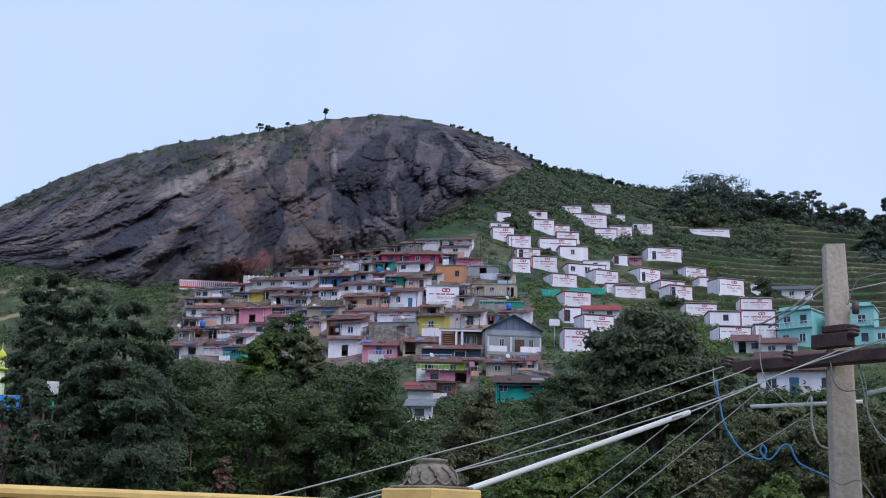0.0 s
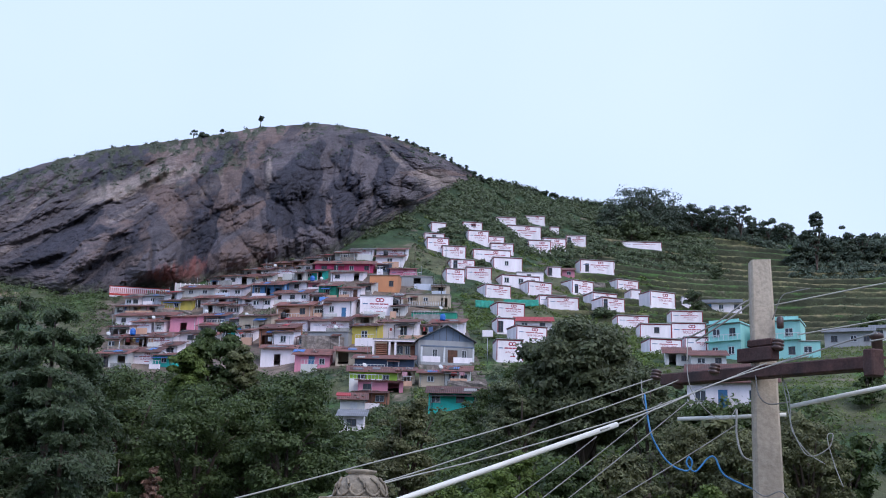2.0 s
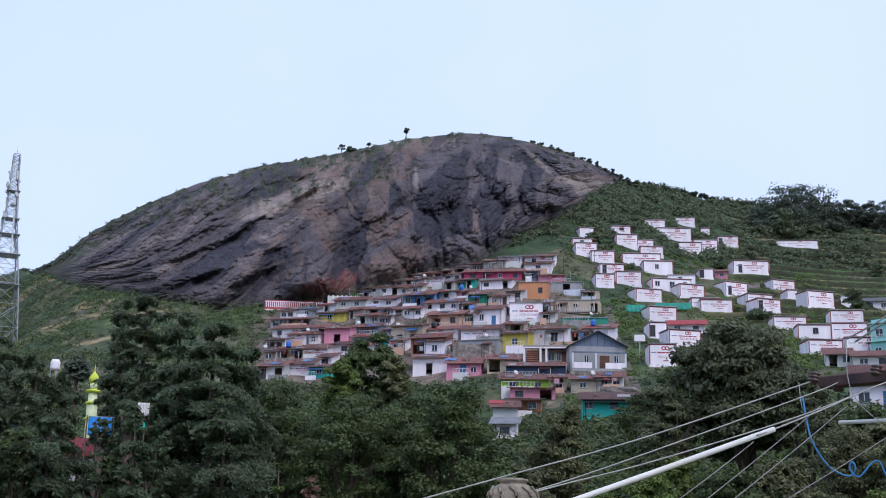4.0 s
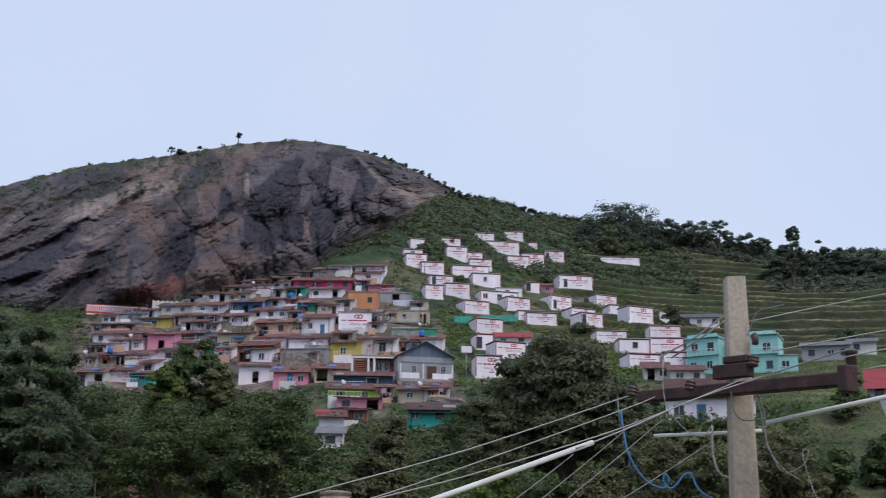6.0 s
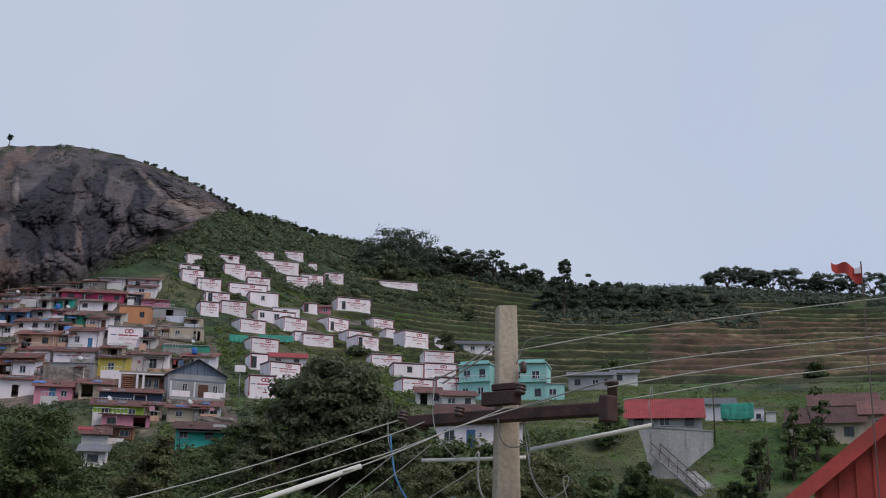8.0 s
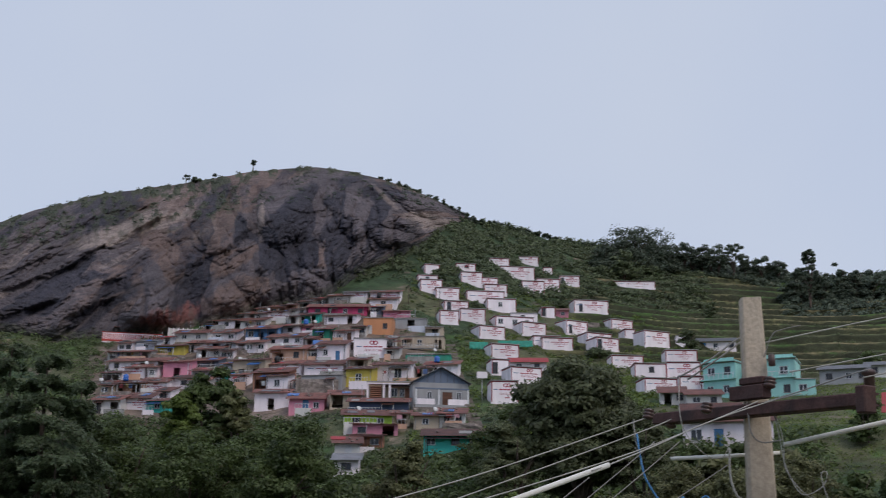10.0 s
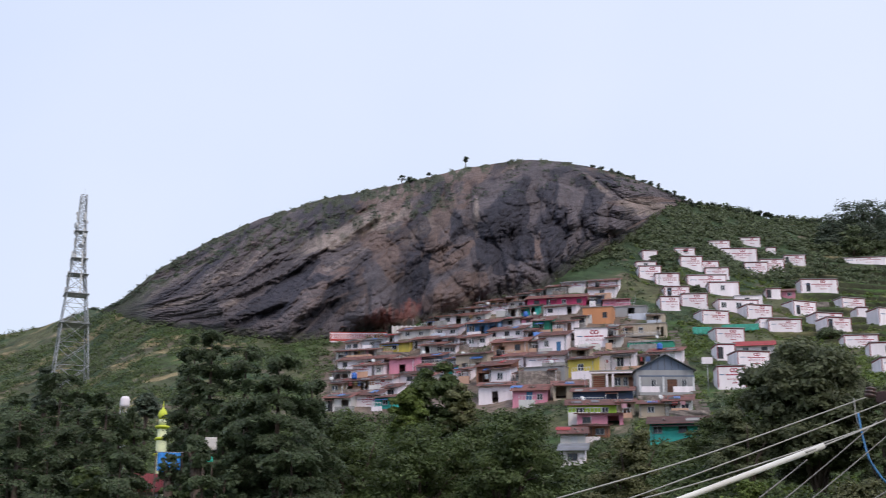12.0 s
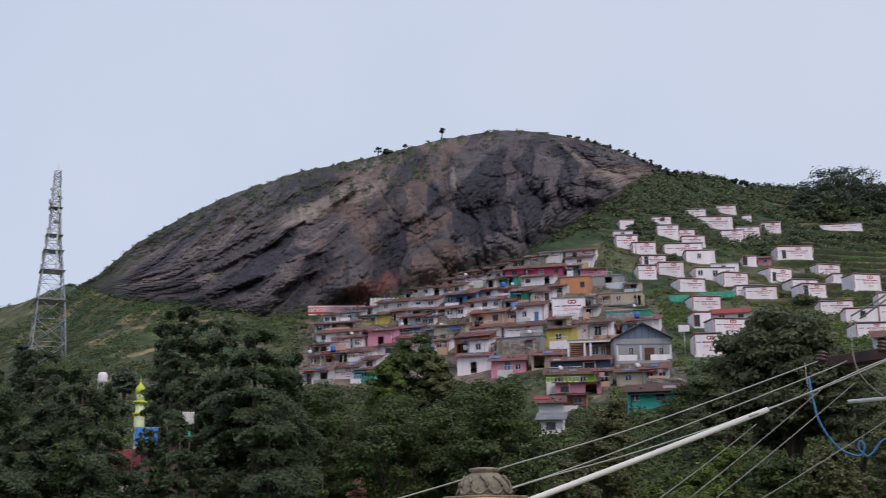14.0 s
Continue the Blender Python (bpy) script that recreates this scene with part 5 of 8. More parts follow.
def broadleaf(x, y, h, wide, low, tone="mid", leaf=0.30, count=8000, label="dense dark green broadleaf tree on the slope", clumps=60, group="", kind_name="broadleaf_tree"):
    """A spreading tree: low is the height at which its crown begins."""
    z = float(ground_z(x, y)) - .1
    root = base(kind_name, pose(x, y, z), label, "tree", group)
    if h > 8 and 2 < low < .5 * h:
        low *= .5
    tall = (h - low) / 2
    mid = low + tall
    bm = bmesh.new()
    t0 = .02 * h + .06
    lean = rng.normal(0, .03 * h, 2)
    fork = low + tall * .55
    add_tube(bm, [(0, 0, -.4), (lean[0] * .3, lean[1] * .3, low * .5), (lean[0], lean[1], fork)], [t0 * 1.4, t0, t0 * .7], 7)
    for k in range(6):
        a = k * 1.05 + rng.uniform(0, .6)
        e = rng.uniform(.5, .8)
        add_tube(bm, bend([(lean[0] * .6, lean[1] * .6, low * .75 + .06 * k * tall), (math.cos(a) * wide * e * .5, math.sin(a) * wide * e * .5, mid + tall * .05), (math.cos(a) * wide * e, math.sin(a) * wide * e, mid + tall * rng.uniform(.1, .6))], 3), [t0 * .6 - t0 * .5 * i / 6 for i in range(7)], 5)
    part("trunk", bm, bark, root)
    out = ball(clumps)
    out[:, 2] = np.where(out[:, 2] < -.8, -out[:, 2], out[:, 2])
    reach = rng.uniform(.45, .88, clumps)[:, None]
    puff = out * reach * np.array([wide, wide, tall]) + np.array([lean[0], lean[1], mid])
    size = rng.uniform(.16, .33, clumps) * min(wide, tall * 1.2)
    if low < .1 * h and h < 5 * wide:
        puff = np.abs(out) * np.sign(out + np.array([0, 0, 9])) * reach * np.array([wide, wide, h * 1.1])
        size = rng.uniform(.2, .36, clumps) * wide
    pick = rng.integers(0, clumps, count)
    way = ball(count)
    way[:, 2] = np.where(way[:, 2] < -.2, -way[:, 2] * .6, way[:, 2])
    at = puff[pick] + way * (size[pick] * rng.uniform(.55, 1.12, count))[:, None] * np.array([1, 1, .8])
    at[:, 2] = np.maximum(at[:, 2], .25)
    leaves("crown", at, way + np.array([0, 0, .35]), np.full(count, leaf), LEAF[tone], root, .5)
    return root


def conifer(x, y, h, wide, tone="cedar", count=5200, leaf=.105, low=.12, label="tall dark conifer with drooping layered boughs", group="", ragged=.3):
    z = float(ground_z(x, y)) - .1
    root = base("conifer", pose(x, y, z), label, "tree", group)
    bm = bmesh.new()
    t0 = .016 * h + .05
    add_tube(bm, [(0, 0, -.4), (.1, 0, h * .4), (0, .1, h * .97)], [t0 * 1.3, t0 * .85, .03], 8)
    at, out = [], []
    boughs = int(h * 3.6)
    for k in range(boughs):
        f = low + (1 - low) * (k + rng.uniform(0, 1)) / boughs
        f = round(f * h / 1.25) * 1.25 / h + rng.normal(0, .16) / h
        a = k * 2.4 + rng.uniform(-.5, .5)
        tier = .78 + .3 * math.sin(f * 19 + x)
        reach = wide * 1.95 * tier * max(1.04 - f, .02) ** .56 * rng.uniform(1 - ragged * 1.8, 1.25) + .35
        d = np.array([math.cos(a), math.sin(a), 0])
        root_z = h * f
        s = np.linspace(.15, 1, 5)
        line = d[None] * (s * reach)[:, None] + np.array([0, 0, 1.0]) * (root_z + reach * (.22 * s - .52 * s ** 2))[:, None]
        add_tube(bm, line, [.05, .04, .03, .02, .012], 4, False)
        n = int(1.75 * count / boughs)
        q = rng.uniform(.12, 1.05, n) ** .7
        p = d[None] * (q * reach)[:, None] + np.array([0, 0, 1.0]) * (root_z + reach * (.22 * q - .52 * q ** 2))[:, None]
        spread = rng.normal(0, .19, n) * reach * (1.15 - q * .6)
        p = p + np.array([-d[1], d[0], 0])[None] * spread[:, None] + np.stack([rng.normal(0, .08, n), rng.normal(0, .08, n), -np.abs(rng.normal(0, .20, n))], 1)
        at.append(p)
        out.append(d[None] * .6 + np.array([0, 0, .5])[None] + np.zeros((n, 3)))
    part("trunk", bm, bark, root)
    leaves("bough_foliage", np.concatenate(at), np.concatenate(out), np.full(sum(map(len, at)), leaf), LEAF[tone], root, .4, 2.4)
    return root


def tiered_pine(x, y, h, wide):
    """A young star-shaped pine with flat whorls."""
    z = float(ground_z(x, y)) - .1
    root = base("star_pine", pose(x, y, z), "young light green pine with flat star-shaped tiers", "tree")
    bm = bmesh.new()
    add_tube(bm, [(0, 0, -.3), (0, 0, h)], [.1, .02], 7)
    at = []
    for k in range(11):
        f = .12 + .85 * k / 11
        for j in range(7):
            a = j * 2 * math.pi / 7 + k * .4
            q = np.linspace(.1, 1, 26)
            reach = wide * (1 - f) + .12
            p = np.stack([math.cos(a) * q * reach, math.sin(a) * q * reach, h * f + .25 * reach * q ** 2], 1)
            add_tube(bm, [p[0], p[-1]], [.02, .008], 4, False)
            at.append(p)
    part("trunk", bm, bark, root)
    at = np.concatenate(at)
    leaves("foliage", at + rng.normal(0, .03, at.shape), np.tile([0, 0, 1.0], (len(at), 1)), np.full(len(at), .13), LEAF["light"], root, .9, 1.6)


conifer(-12.9, 76.9, 18.0, 3.2, "cedar", count=28215)
conifer(-20.2, 89.8, 20.6, 1.6, "cedar", count=23085)
conifer(-16.1, 83.5, 15.9, 2.0, "cedar", count=15390)
conifer(-11.7, 87.2, 15.1, 1.7, "cedar", count=9500)
conifer(-17.8, 84.1, 14.9, 2.1, "cedar", count=11305)
conifer(-14.5, 82.7, 14.3, 2.2, "cedar", count=11305)
conifer(-11.3, 81.2, 13.6, 2.0, "cedar", count=11305)
conifer(-18.6, 79.9, 13.3, 1.5, "cedar", count=10901)
broadleaf(-4.4, 87.9, 13.7, 5.1, 4.1, "mid", count=28215, clumps=95, label='large spreading dark green broadleaf tree', leaf=.14)
broadleaf(-10.2, 94.5, 14.1, 3.7, 4.1, "mid", count=20520, clumps=70, leaf=.14)
broadleaf(1.6, 84.0, 14.6, 4.0, 4.4, "mid", count=28215, clumps=90, label='large spreading dark green broadleaf tree', leaf=.14)
broadleaf(-1.2, 92.0, 14.0, 3.4, 4.2, "mid", count=20520, clumps=70, leaf=.14)
broadleaf(-5.4, 127.9, 15.5, 3.9, 4.6, "mid", count=32000, leaf=0.24, clumps=85)
broadleaf(-7.8, 123.8, 13.9, 2.6, 4.2, "light", count=18000, leaf=0.24, clumps=70)
broadleaf(-1.8, 124.0, 13.5, 2.3, 4.1, "olive", count=13000, leaf=0.24, clumps=70)
broadleaf(11.2, 96.4, 12.4, 3.0, 3.1, "olive", count=20520, clumps=70, label='olive green feathery tree before the houses', leaf=.14)
broadleaf(6.9, 79.7, 9.3, 2.0, 3.0, "olive", count=12825, leaf=.14, clumps=78)
broadleaf(23.3, 125.9, 6.6, 3.0, 0.8, "mid", count=11542, label='leafy dark green tree below the houses', leaf=.14, clumps=70)
broadleaf(26.9, 122.1, 10.8, 2.9, 1.3, "mid", count=11542, leaf=.14, clumps=70)
broadleaf(28.3, 104.3, 16.3, 6.1, 2.0, "round", count=80000, clumps=190, label='huge round-crowned dark green tree', leaf=0.24)
broadleaf(31.5, 99.1, 12.5, 3.4, 1.5, "round", count=17955, clumps=60, leaf=.14)
broadleaf(21.5, 101.8, 12.3, 2.9, 2.0, "round", count=15390, clumps=60, leaf=.14)
broadleaf(29.1, 83.1, 10.6, 3.4, 3.2, "olive", count=17955, leaf=.14, clumps=110)
broadleaf(32.2, 79.8, 10.5, 3.2, 3.1, "olive", count=17955, leaf=.14, clumps=104)
broadleaf(37.8, 81.7, 10.9, 3.3, 3.2, "olive", count=15390, leaf=.14, clumps=104)
broadleaf(23.1, 76.6, 9.8, 2.8, 3.0, "olive", count=15390, leaf=.14, clumps=97)
broadleaf(18.3, 73.8, 9.2, 2.5, 2.8, "mid", count=12825, leaf=.14, clumps=91)
broadleaf(24.4, 65.6, 8.4, 2.3, 2.5, "light", count=12825, leaf=.14, clumps=91)
broadleaf(10.4, 71.2, 8.1, 1.8, 2.4, "light", count=10260, label='bright green bushy tree on the bank', leaf=.14, clumps=71)
broadleaf(15.1, 78.6, 8.5, 2.2, 2.5, "light", count=10260, label='bright green bushy tree on the bank', leaf=.14, clumps=78)
broadleaf(-5.9, 69.8, 9.0, 0.8, 2.7, "dry", count=1710, leaf=0.17, label='withered reddish brown tree among green ones', clumps=70)
tiered_pine(-6.3, 57.7, 8.7, 1.1)
broadleaf(19.2, 90.0, 8.3, 1.9, 2.5, "light", count=5700, label='bright green bushy tree on the bank', leaf=.14, clumps=70)
broadleaf(13.1, 76.9, 7.4, 1.6, 2.2, "light", count=5700, label='bright green bushy tree on the bank', leaf=.14, clumps=70)
conifer(-23.2, 95.2, 19.2, 0.9, "cedar", count=7600, low=0.5)
conifer(-17.3, 88.3, 19.2, 2.7, "cedar", count=12350)
conifer(-11.5, 82.2, 16.6, 2.0, "cedar", count=9500)
conifer(-15.7, 69.2, 10.9, 1.2, "cedar", count=8882)
conifer(-33.8, 88.7, 15.4, 3.0, "cedar", count=9000)
conifer(-36.3, 103.8, 16.9, 3.0, "cedar", count=9000)
conifer(-28.1, 90.7, 15.4, 2.2, "cedar", count=8000)
conifer(-26.9, 94.2, 14.1, 1.5, "cedar", count=6000)
conifer(-41.3, 96.5, 15.1, 3.0, "cedar", count=8000)
conifer(-24.2, 101.1, 19.7, 2.2, "cedar", count=8000)
conifer(-21.5, 72.9, 11.7, 2.0, "cedar", count=9000)
broadleaf(-18.1, 69.7, 10.1, 1.1, 4.6, "cedar", count=5000, leaf=.14, clumps=46)
broadleaf(-16.3, 70.1, 10.3, 1.2, 4.7, "cedar", count=5000, leaf=.14, clumps=46)
broadleaf(-15.3, 72.4, 11.8, 0.9, 5.3, "cedar", count=2200, leaf=.14, clumps=46)
broadleaf(-16.7, 72.1, 12.3, 1.0, 9.9, "cedar", count=900, leaf=.15, clumps=40, label='thin sapling with sparse dark leaves')
broadleaf(-18.5, 72.7, 11.5, 0.8, 9.1, "cedar", count=650, leaf=.15, clumps=40, label='thin sapling with sparse dark leaves')
conifer(-31.6, 94.9, 15.2, 2.8, "cedar", count=14107)
conifer(-35.3, 91.4, 14.2, 3.8, "cedar", count=14107)
broadleaf(-42.8, 95.9, 14.5, 4.1, 4.4, "mid", count=14107, leaf=.14, clumps=110)
broadleaf(-23.5, 74.4, 11.1, 1.6, 3.3, "mid", count=14107, leaf=.14, clumps=70)
conifer(-15.3, 78.5, 13.4, 2.2, "cedar", count=14107)
conifer(-20.4, 75.3, 9.2, 2.1, "cedar", count=11990)
broadleaf(-18.9, 77.7, 10.0, 1.7, 3.0, "mid", count=14107, leaf=.14, clumps=70)
conifer(-30.8, 73.8, 11.6, 2.8, "cedar", count=11990)
conifer(-25.4, 71.6, 11.4, 2.0, "cedar", count=11990)
conifer(-11.3, 73.1, 11.9, 2.6, "cedar", count=11990)
conifer(-35.3, 76.2, 12.6, 2.9, "cedar", count=11990)
broadleaf(-17.4, 76.0, 10.2, 1.8, 3.0, "mid", count=14107, leaf=.14, clumps=70)
broadleaf(-73.4, 202.1, 13.1, 2.2, 5.4, "wood", count=1500, leaf=0.45)
broadleaf(-39.8, 134.2, 9.4, 2.7, 4.2, "mid", count=2500, leaf=0.36)
broadleaf(-48.1, 173.4, 8.0, 1.8, 3.6, "wood", count=1200, leaf=0.4)
broadleaf(100.1, 343.7, 11.9, 5.8, 0.6, "wood", count=5200, leaf=0.38, clumps=70, label='dark round tree of the ridge wood', group='ridge wood')
broadleaf(106.4, 349.9, 14.5, 8.2, 0.7, "wood", count=5200, leaf=0.38, clumps=70, label='dark round tree of the ridge wood', group='ridge wood')
broadleaf(112.3, 352.0, 15.0, 8.7, 0.8, "wood", count=5200, leaf=0.38, clumps=70, label='dark round tree of the ridge wood', group='ridge wood')
broadleaf(120.5, 359.1, 14.5, 8.5, 0.7, "wood", count=5200, leaf=0.38, clumps=70, label='dark round tree of the ridge wood', group='ridge wood')
broadleaf(125.4, 360.8, 11.6, 5.7, 0.6, "wood", count=5200, leaf=0.38, clumps=70, label='dark round tree of the ridge wood', group='ridge wood')
broadleaf(109.3, 351.4, 8.2, 9.2, 0.4, "wood", count=5200, leaf=0.38, clumps=70, label='dark round tree of the ridge wood', group='ridge wood')
broadleaf(120.8, 359.5, 7.2, 8.3, 0.4, "wood", count=5200, leaf=0.38, clumps=70, label='dark round tree of the ridge wood', group='ridge wood')
broadleaf(100.0, 343.7, 6.1, 6.7, 0.3, "wood", count=5200, leaf=0.38, clumps=70, label='dark round tree of the ridge wood', group='ridge wood')
broadleaf(104.7, 339.5, 7.6, 5.6, 0.4, "far", count=2200, leaf=0.5, clumps=45, label='green spreading tree below the ridge wood', group='ridge wood')
broadleaf(112.8, 346.3, 6.2, 5.0, 0.3, "far", count=2200, leaf=0.5, clumps=45, label='green spreading tree below the ridge wood', group='ridge wood')
broadleaf(97.2, 337.3, 4.1, 3.6, 0.2, "far", count=2200, leaf=0.5, clumps=45, label='green spreading tree below the ridge wood', group='ridge wood')
broadleaf(131.7, 361.8, 9.8, 4.2, 1.5, "wood", count=3000, leaf=0.27, clumps=34, label='wind-shaped dark tree on the ridge', group='ridge trees')
broadleaf(136.5, 360.0, 10.6, 3.7, 1.6, "wood", count=3000, leaf=0.27, clumps=34, label='wind-shaped dark tree on the ridge', group='ridge trees')
broadleaf(141.3, 358.1, 11.0, 4.6, 1.7, "wood", count=3000, leaf=0.27, clumps=34, label='wind-shaped dark tree on the ridge', group='ridge trees')
broadleaf(145.2, 356.6, 11.9, 4.1, 1.8, "wood", count=3000, leaf=0.27, clumps=34, label='wind-shaped dark tree on the ridge', group='ridge trees')
broadleaf(134.1, 360.9, 8.3, 5.5, 1.2, "wood", count=3000, leaf=0.27, clumps=34, label='wind-shaped dark tree on the ridge', group='ridge trees')
broadleaf(139.2, 359.0, 8.2, 4.5, 1.2, "wood", count=3000, leaf=0.27, clumps=34, label='wind-shaped dark tree on the ridge', group='ridge trees')
broadleaf(150.8, 359.6, 6.5, 2.7, 1.0, "wood", count=3000, leaf=0.27, clumps=34, label='wind-shaped dark tree on the ridge', group='ridge trees')
broadleaf(155.5, 357.6, 7.9, 3.9, 1.2, "wood", count=3000, leaf=0.27, clumps=34, label='wind-shaped dark tree on the ridge', group='ridge trees')
broadleaf(160.0, 355.7, 7.3, 3.4, 1.1, "wood", count=3000, leaf=0.27, clumps=34, label='wind-shaped dark tree on the ridge', group='ridge trees')
broadleaf(154.9, 323.3, 19.1, 3.0, 1.0, "wood", count=4200, leaf=0.36, clumps=44, label='dark round tree of the ridge wood', group='ridge wood')
broadleaf(152.0, 323.3, 12.3, 3.6, 0.6, "wood", count=4200, leaf=0.36, clumps=44, label='dark round tree of the ridge wood', group='ridge wood')
broadleaf(158.2, 322.8, 10.8, 4.6, 0.5, "wood", count=4200, leaf=0.36, clumps=44, label='dark round tree of the ridge wood', group='ridge wood')
broadleaf(162.9, 320.8, 13.7, 3.6, 0.7, "wood", count=4200, leaf=0.36, clumps=44, label='dark round tree of the ridge wood', group='ridge wood')
broadleaf(166.8, 319.3, 12.2, 3.7, 0.6, "wood", count=4200, leaf=0.36, clumps=44, label='dark round tree of the ridge wood', group='ridge wood')
broadleaf(170.5, 317.4, 10.4, 4.3, 0.5, "wood", count=4200, leaf=0.36, clumps=44, label='dark round tree of the ridge wood', group='ridge wood')
broadleaf(175.5, 314.6, 9.8, 4.3, 0.5, "wood", count=4200, leaf=0.36, clumps=44, label='dark round tree of the ridge wood', group='ridge wood')
broadleaf(181.2, 312.8, 8.9, 4.3, 0.4, "wood", count=4200, leaf=0.36, clumps=44, label='dark round tree of the ridge wood', group='ridge wood')
broadleaf(186.8, 311.0, 8.7, 4.3, 0.4, "wood", count=4200, leaf=0.36, clumps=44, label='dark round tree of the ridge wood', group='ridge wood')
broadleaf(192.0, 308.6, 8.4, 4.4, 0.4, "wood", count=4200, leaf=0.36, clumps=44, label='dark round tree of the ridge wood', group='ridge wood')
broadleaf(198.7, 307.0, 8.2, 4.4, 0.4, "wood", count=4200, leaf=0.36, clumps=44, label='dark round tree of the ridge wood', group='ridge wood')
broadleaf(149.3, 323.7, 8.7, 4.1, 0.4, "wood", count=4200, leaf=0.36, clumps=44, label='dark round tree of the ridge wood', group='ridge wood')
broadleaf(164.5, 320.5, 6.8, 5.3, 0.3, "wood", count=4200, leaf=0.36, clumps=44, label='dark round tree of the ridge wood', group='ridge wood')
broadleaf(182.6, 312.3, 6.8, 5.0, 0.3, "wood", count=4200, leaf=0.36, clumps=44, label='dark round tree of the ridge wood', group='ridge wood')
broadleaf(151.6, 316.6, 14.1, 1.9, 0.7, "wood", count=600, leaf=0.45, clumps=16, label='slim dark tree on the ridge', group='ridge wood')
broadleaf(216.4, 338.8, 8.5, 4.0, 1.3, "wood", count=3600, leaf=0.28, clumps=40, label='wind-shaped dark tree on the ridge', group='ridge trees')
broadleaf(220.2, 336.3, 9.9, 6.0, 1.5, "wood", count=3600, leaf=0.28, clumps=40, label='wind-shaped dark tree on the ridge', group='ridge trees')
broadleaf(224.7, 333.4, 9.0, 5.8, 1.3, "wood", count=3600, leaf=0.28, clumps=40, label='wind-shaped dark tree on the ridge', group='ridge trees')
broadleaf(228.3, 330.9, 8.8, 4.6, 1.3, "wood", count=3600, leaf=0.28, clumps=40, label='wind-shaped dark tree on the ridge', group='ridge trees')
broadleaf(231.9, 328.4, 8.7, 6.5, 1.3, "wood", count=3600, leaf=0.28, clumps=40, label='wind-shaped dark tree on the ridge', group='ridge trees')
broadleaf(236.2, 325.3, 9.3, 5.1, 1.4, "wood", count=3600, leaf=0.28, clumps=40, label='wind-shaped dark tree on the ridge', group='ridge trees')
broadleaf(240.3, 322.3, 6.3, 4.3, 0.9, "wood", count=3600, leaf=0.28, clumps=40, label='wind-shaped dark tree on the ridge', group='ridge trees')
broadleaf(243.1, 320.1, 8.5, 4.0, 1.3, "wood", count=3600, leaf=0.28, clumps=40, label='wind-shaped dark tree on the ridge', group='ridge trees')
broadleaf(247.2, 317.0, 8.9, 6.5, 1.3, "wood", count=3600, leaf=0.28, clumps=40, label='wind-shaped dark tree on the ridge', group='ridge trees')
broadleaf(251.2, 313.9, 8.3, 5.9, 1.2, "wood", count=3600, leaf=0.28, clumps=40, label='wind-shaped dark tree on the ridge', group='ridge trees')
broadleaf(256.4, 309.6, 8.9, 7.1, 1.3, "wood", count=3600, leaf=0.28, clumps=40, label='wind-shaped dark tree on the ridge', group='ridge trees')
broadleaf(262.7, 304.3, 8.1, 7.0, 1.2, "wood", count=3600, leaf=0.28, clumps=40, label='wind-shaped dark tree on the ridge', group='ridge trees')
broadleaf(268.8, 298.9, 7.4, 6.0, 1.1, "wood", count=3600, leaf=0.28, clumps=40, label='wind-shaped dark tree on the ridge', group='ridge trees')
broadleaf(117.9, 322.6, 5.9, 3.8, 0.3, "far", count=1500, leaf=0.28, clumps=26, label='rounded green bush on the slope', group='slope bushes')
broadleaf(114.8, 296.5, 4.4, 2.9, 0.2, "far", count=1500, leaf=0.28, clumps=26, label='rounded green bush on the slope', group='slope bushes')
broadleaf(90.4, 248.6, 5.2, 2.9, 0.3, "far", count=1500, leaf=0.28, clumps=26, label='rounded green bush on the slope', group='slope bushes')
broadleaf(88.2, 311.8, 5.3, 2.7, 0.3, "far", count=1500, leaf=0.28, clumps=26, label='rounded green bush on the slope', group='slope bushes')
broadleaf(41.7, 286.2, 2.8, 2.4, 0.1, "far", count=1500, leaf=0.28, clumps=26, label='rounded green bush on the slope', group='slope bushes')
broadleaf(43.2, 277.7, 3.7, 2.9, 0.2, "far", count=1500, leaf=0.28, clumps=26, label='rounded green bush on the slope', group='slope bushes')
broadleaf(72.6, 289.8, 2.0, 2.2, 0.1, "far", count=1500, leaf=0.28, clumps=26, label='rounded green bush on the slope', group='slope bushes')
broadleaf(120.1, 347.6, 3.4, 3.4, 0.2, "far", count=1500, leaf=0.28, clumps=26, label='rounded green bush on the slope', group='slope bushes')
broadleaf(47.3, 266.3, 2.3, 2.0, 0.1, "far", count=1500, leaf=0.28, clumps=26, label='rounded green bush on the slope', group='slope bushes')
broadleaf(65.1, 229.2, 2.2, 2.9, 0.1, "far", count=1500, leaf=0.28, clumps=26, label='rounded green bush on the slope', group='slope bushes')
broadleaf(63.2, 92.5, 8.6, 1.6, 0.2, "mid", count=2600, leaf=0.24, clumps=36, label='rounded green bush on the bank', group='bank bushes')
broadleaf(73.0, 101.5, 7.7, 1.7, 0.2, "mid", count=2600, leaf=0.24, clumps=36, label='rounded green bush on the bank', group='bank bushes')
broadleaf(77.9, 104.1, 7.5, 2.0, 0.2, "mid", count=2600, leaf=0.24, clumps=36, label='rounded green bush on the bank', group='bank bushes')
broadleaf(62.6, 119.6, 5.1, 2.2, 0.2, "mid", count=2600, leaf=0.24, clumps=36, label='rounded green bush on the bank', group='bank bushes')
broadleaf(44.6, 119.5, 2.8, 3.6, 0.2, "mid", count=4500, leaf=0.24, clumps=40, label='rounded green bush on the bank', group='bank bushes')
broadleaf(49.2, 120.0, 2.4, 3.0, 0.2, "mid", count=3600, leaf=0.24, clumps=36, label='rounded green bush on the bank', group='bank bushes')
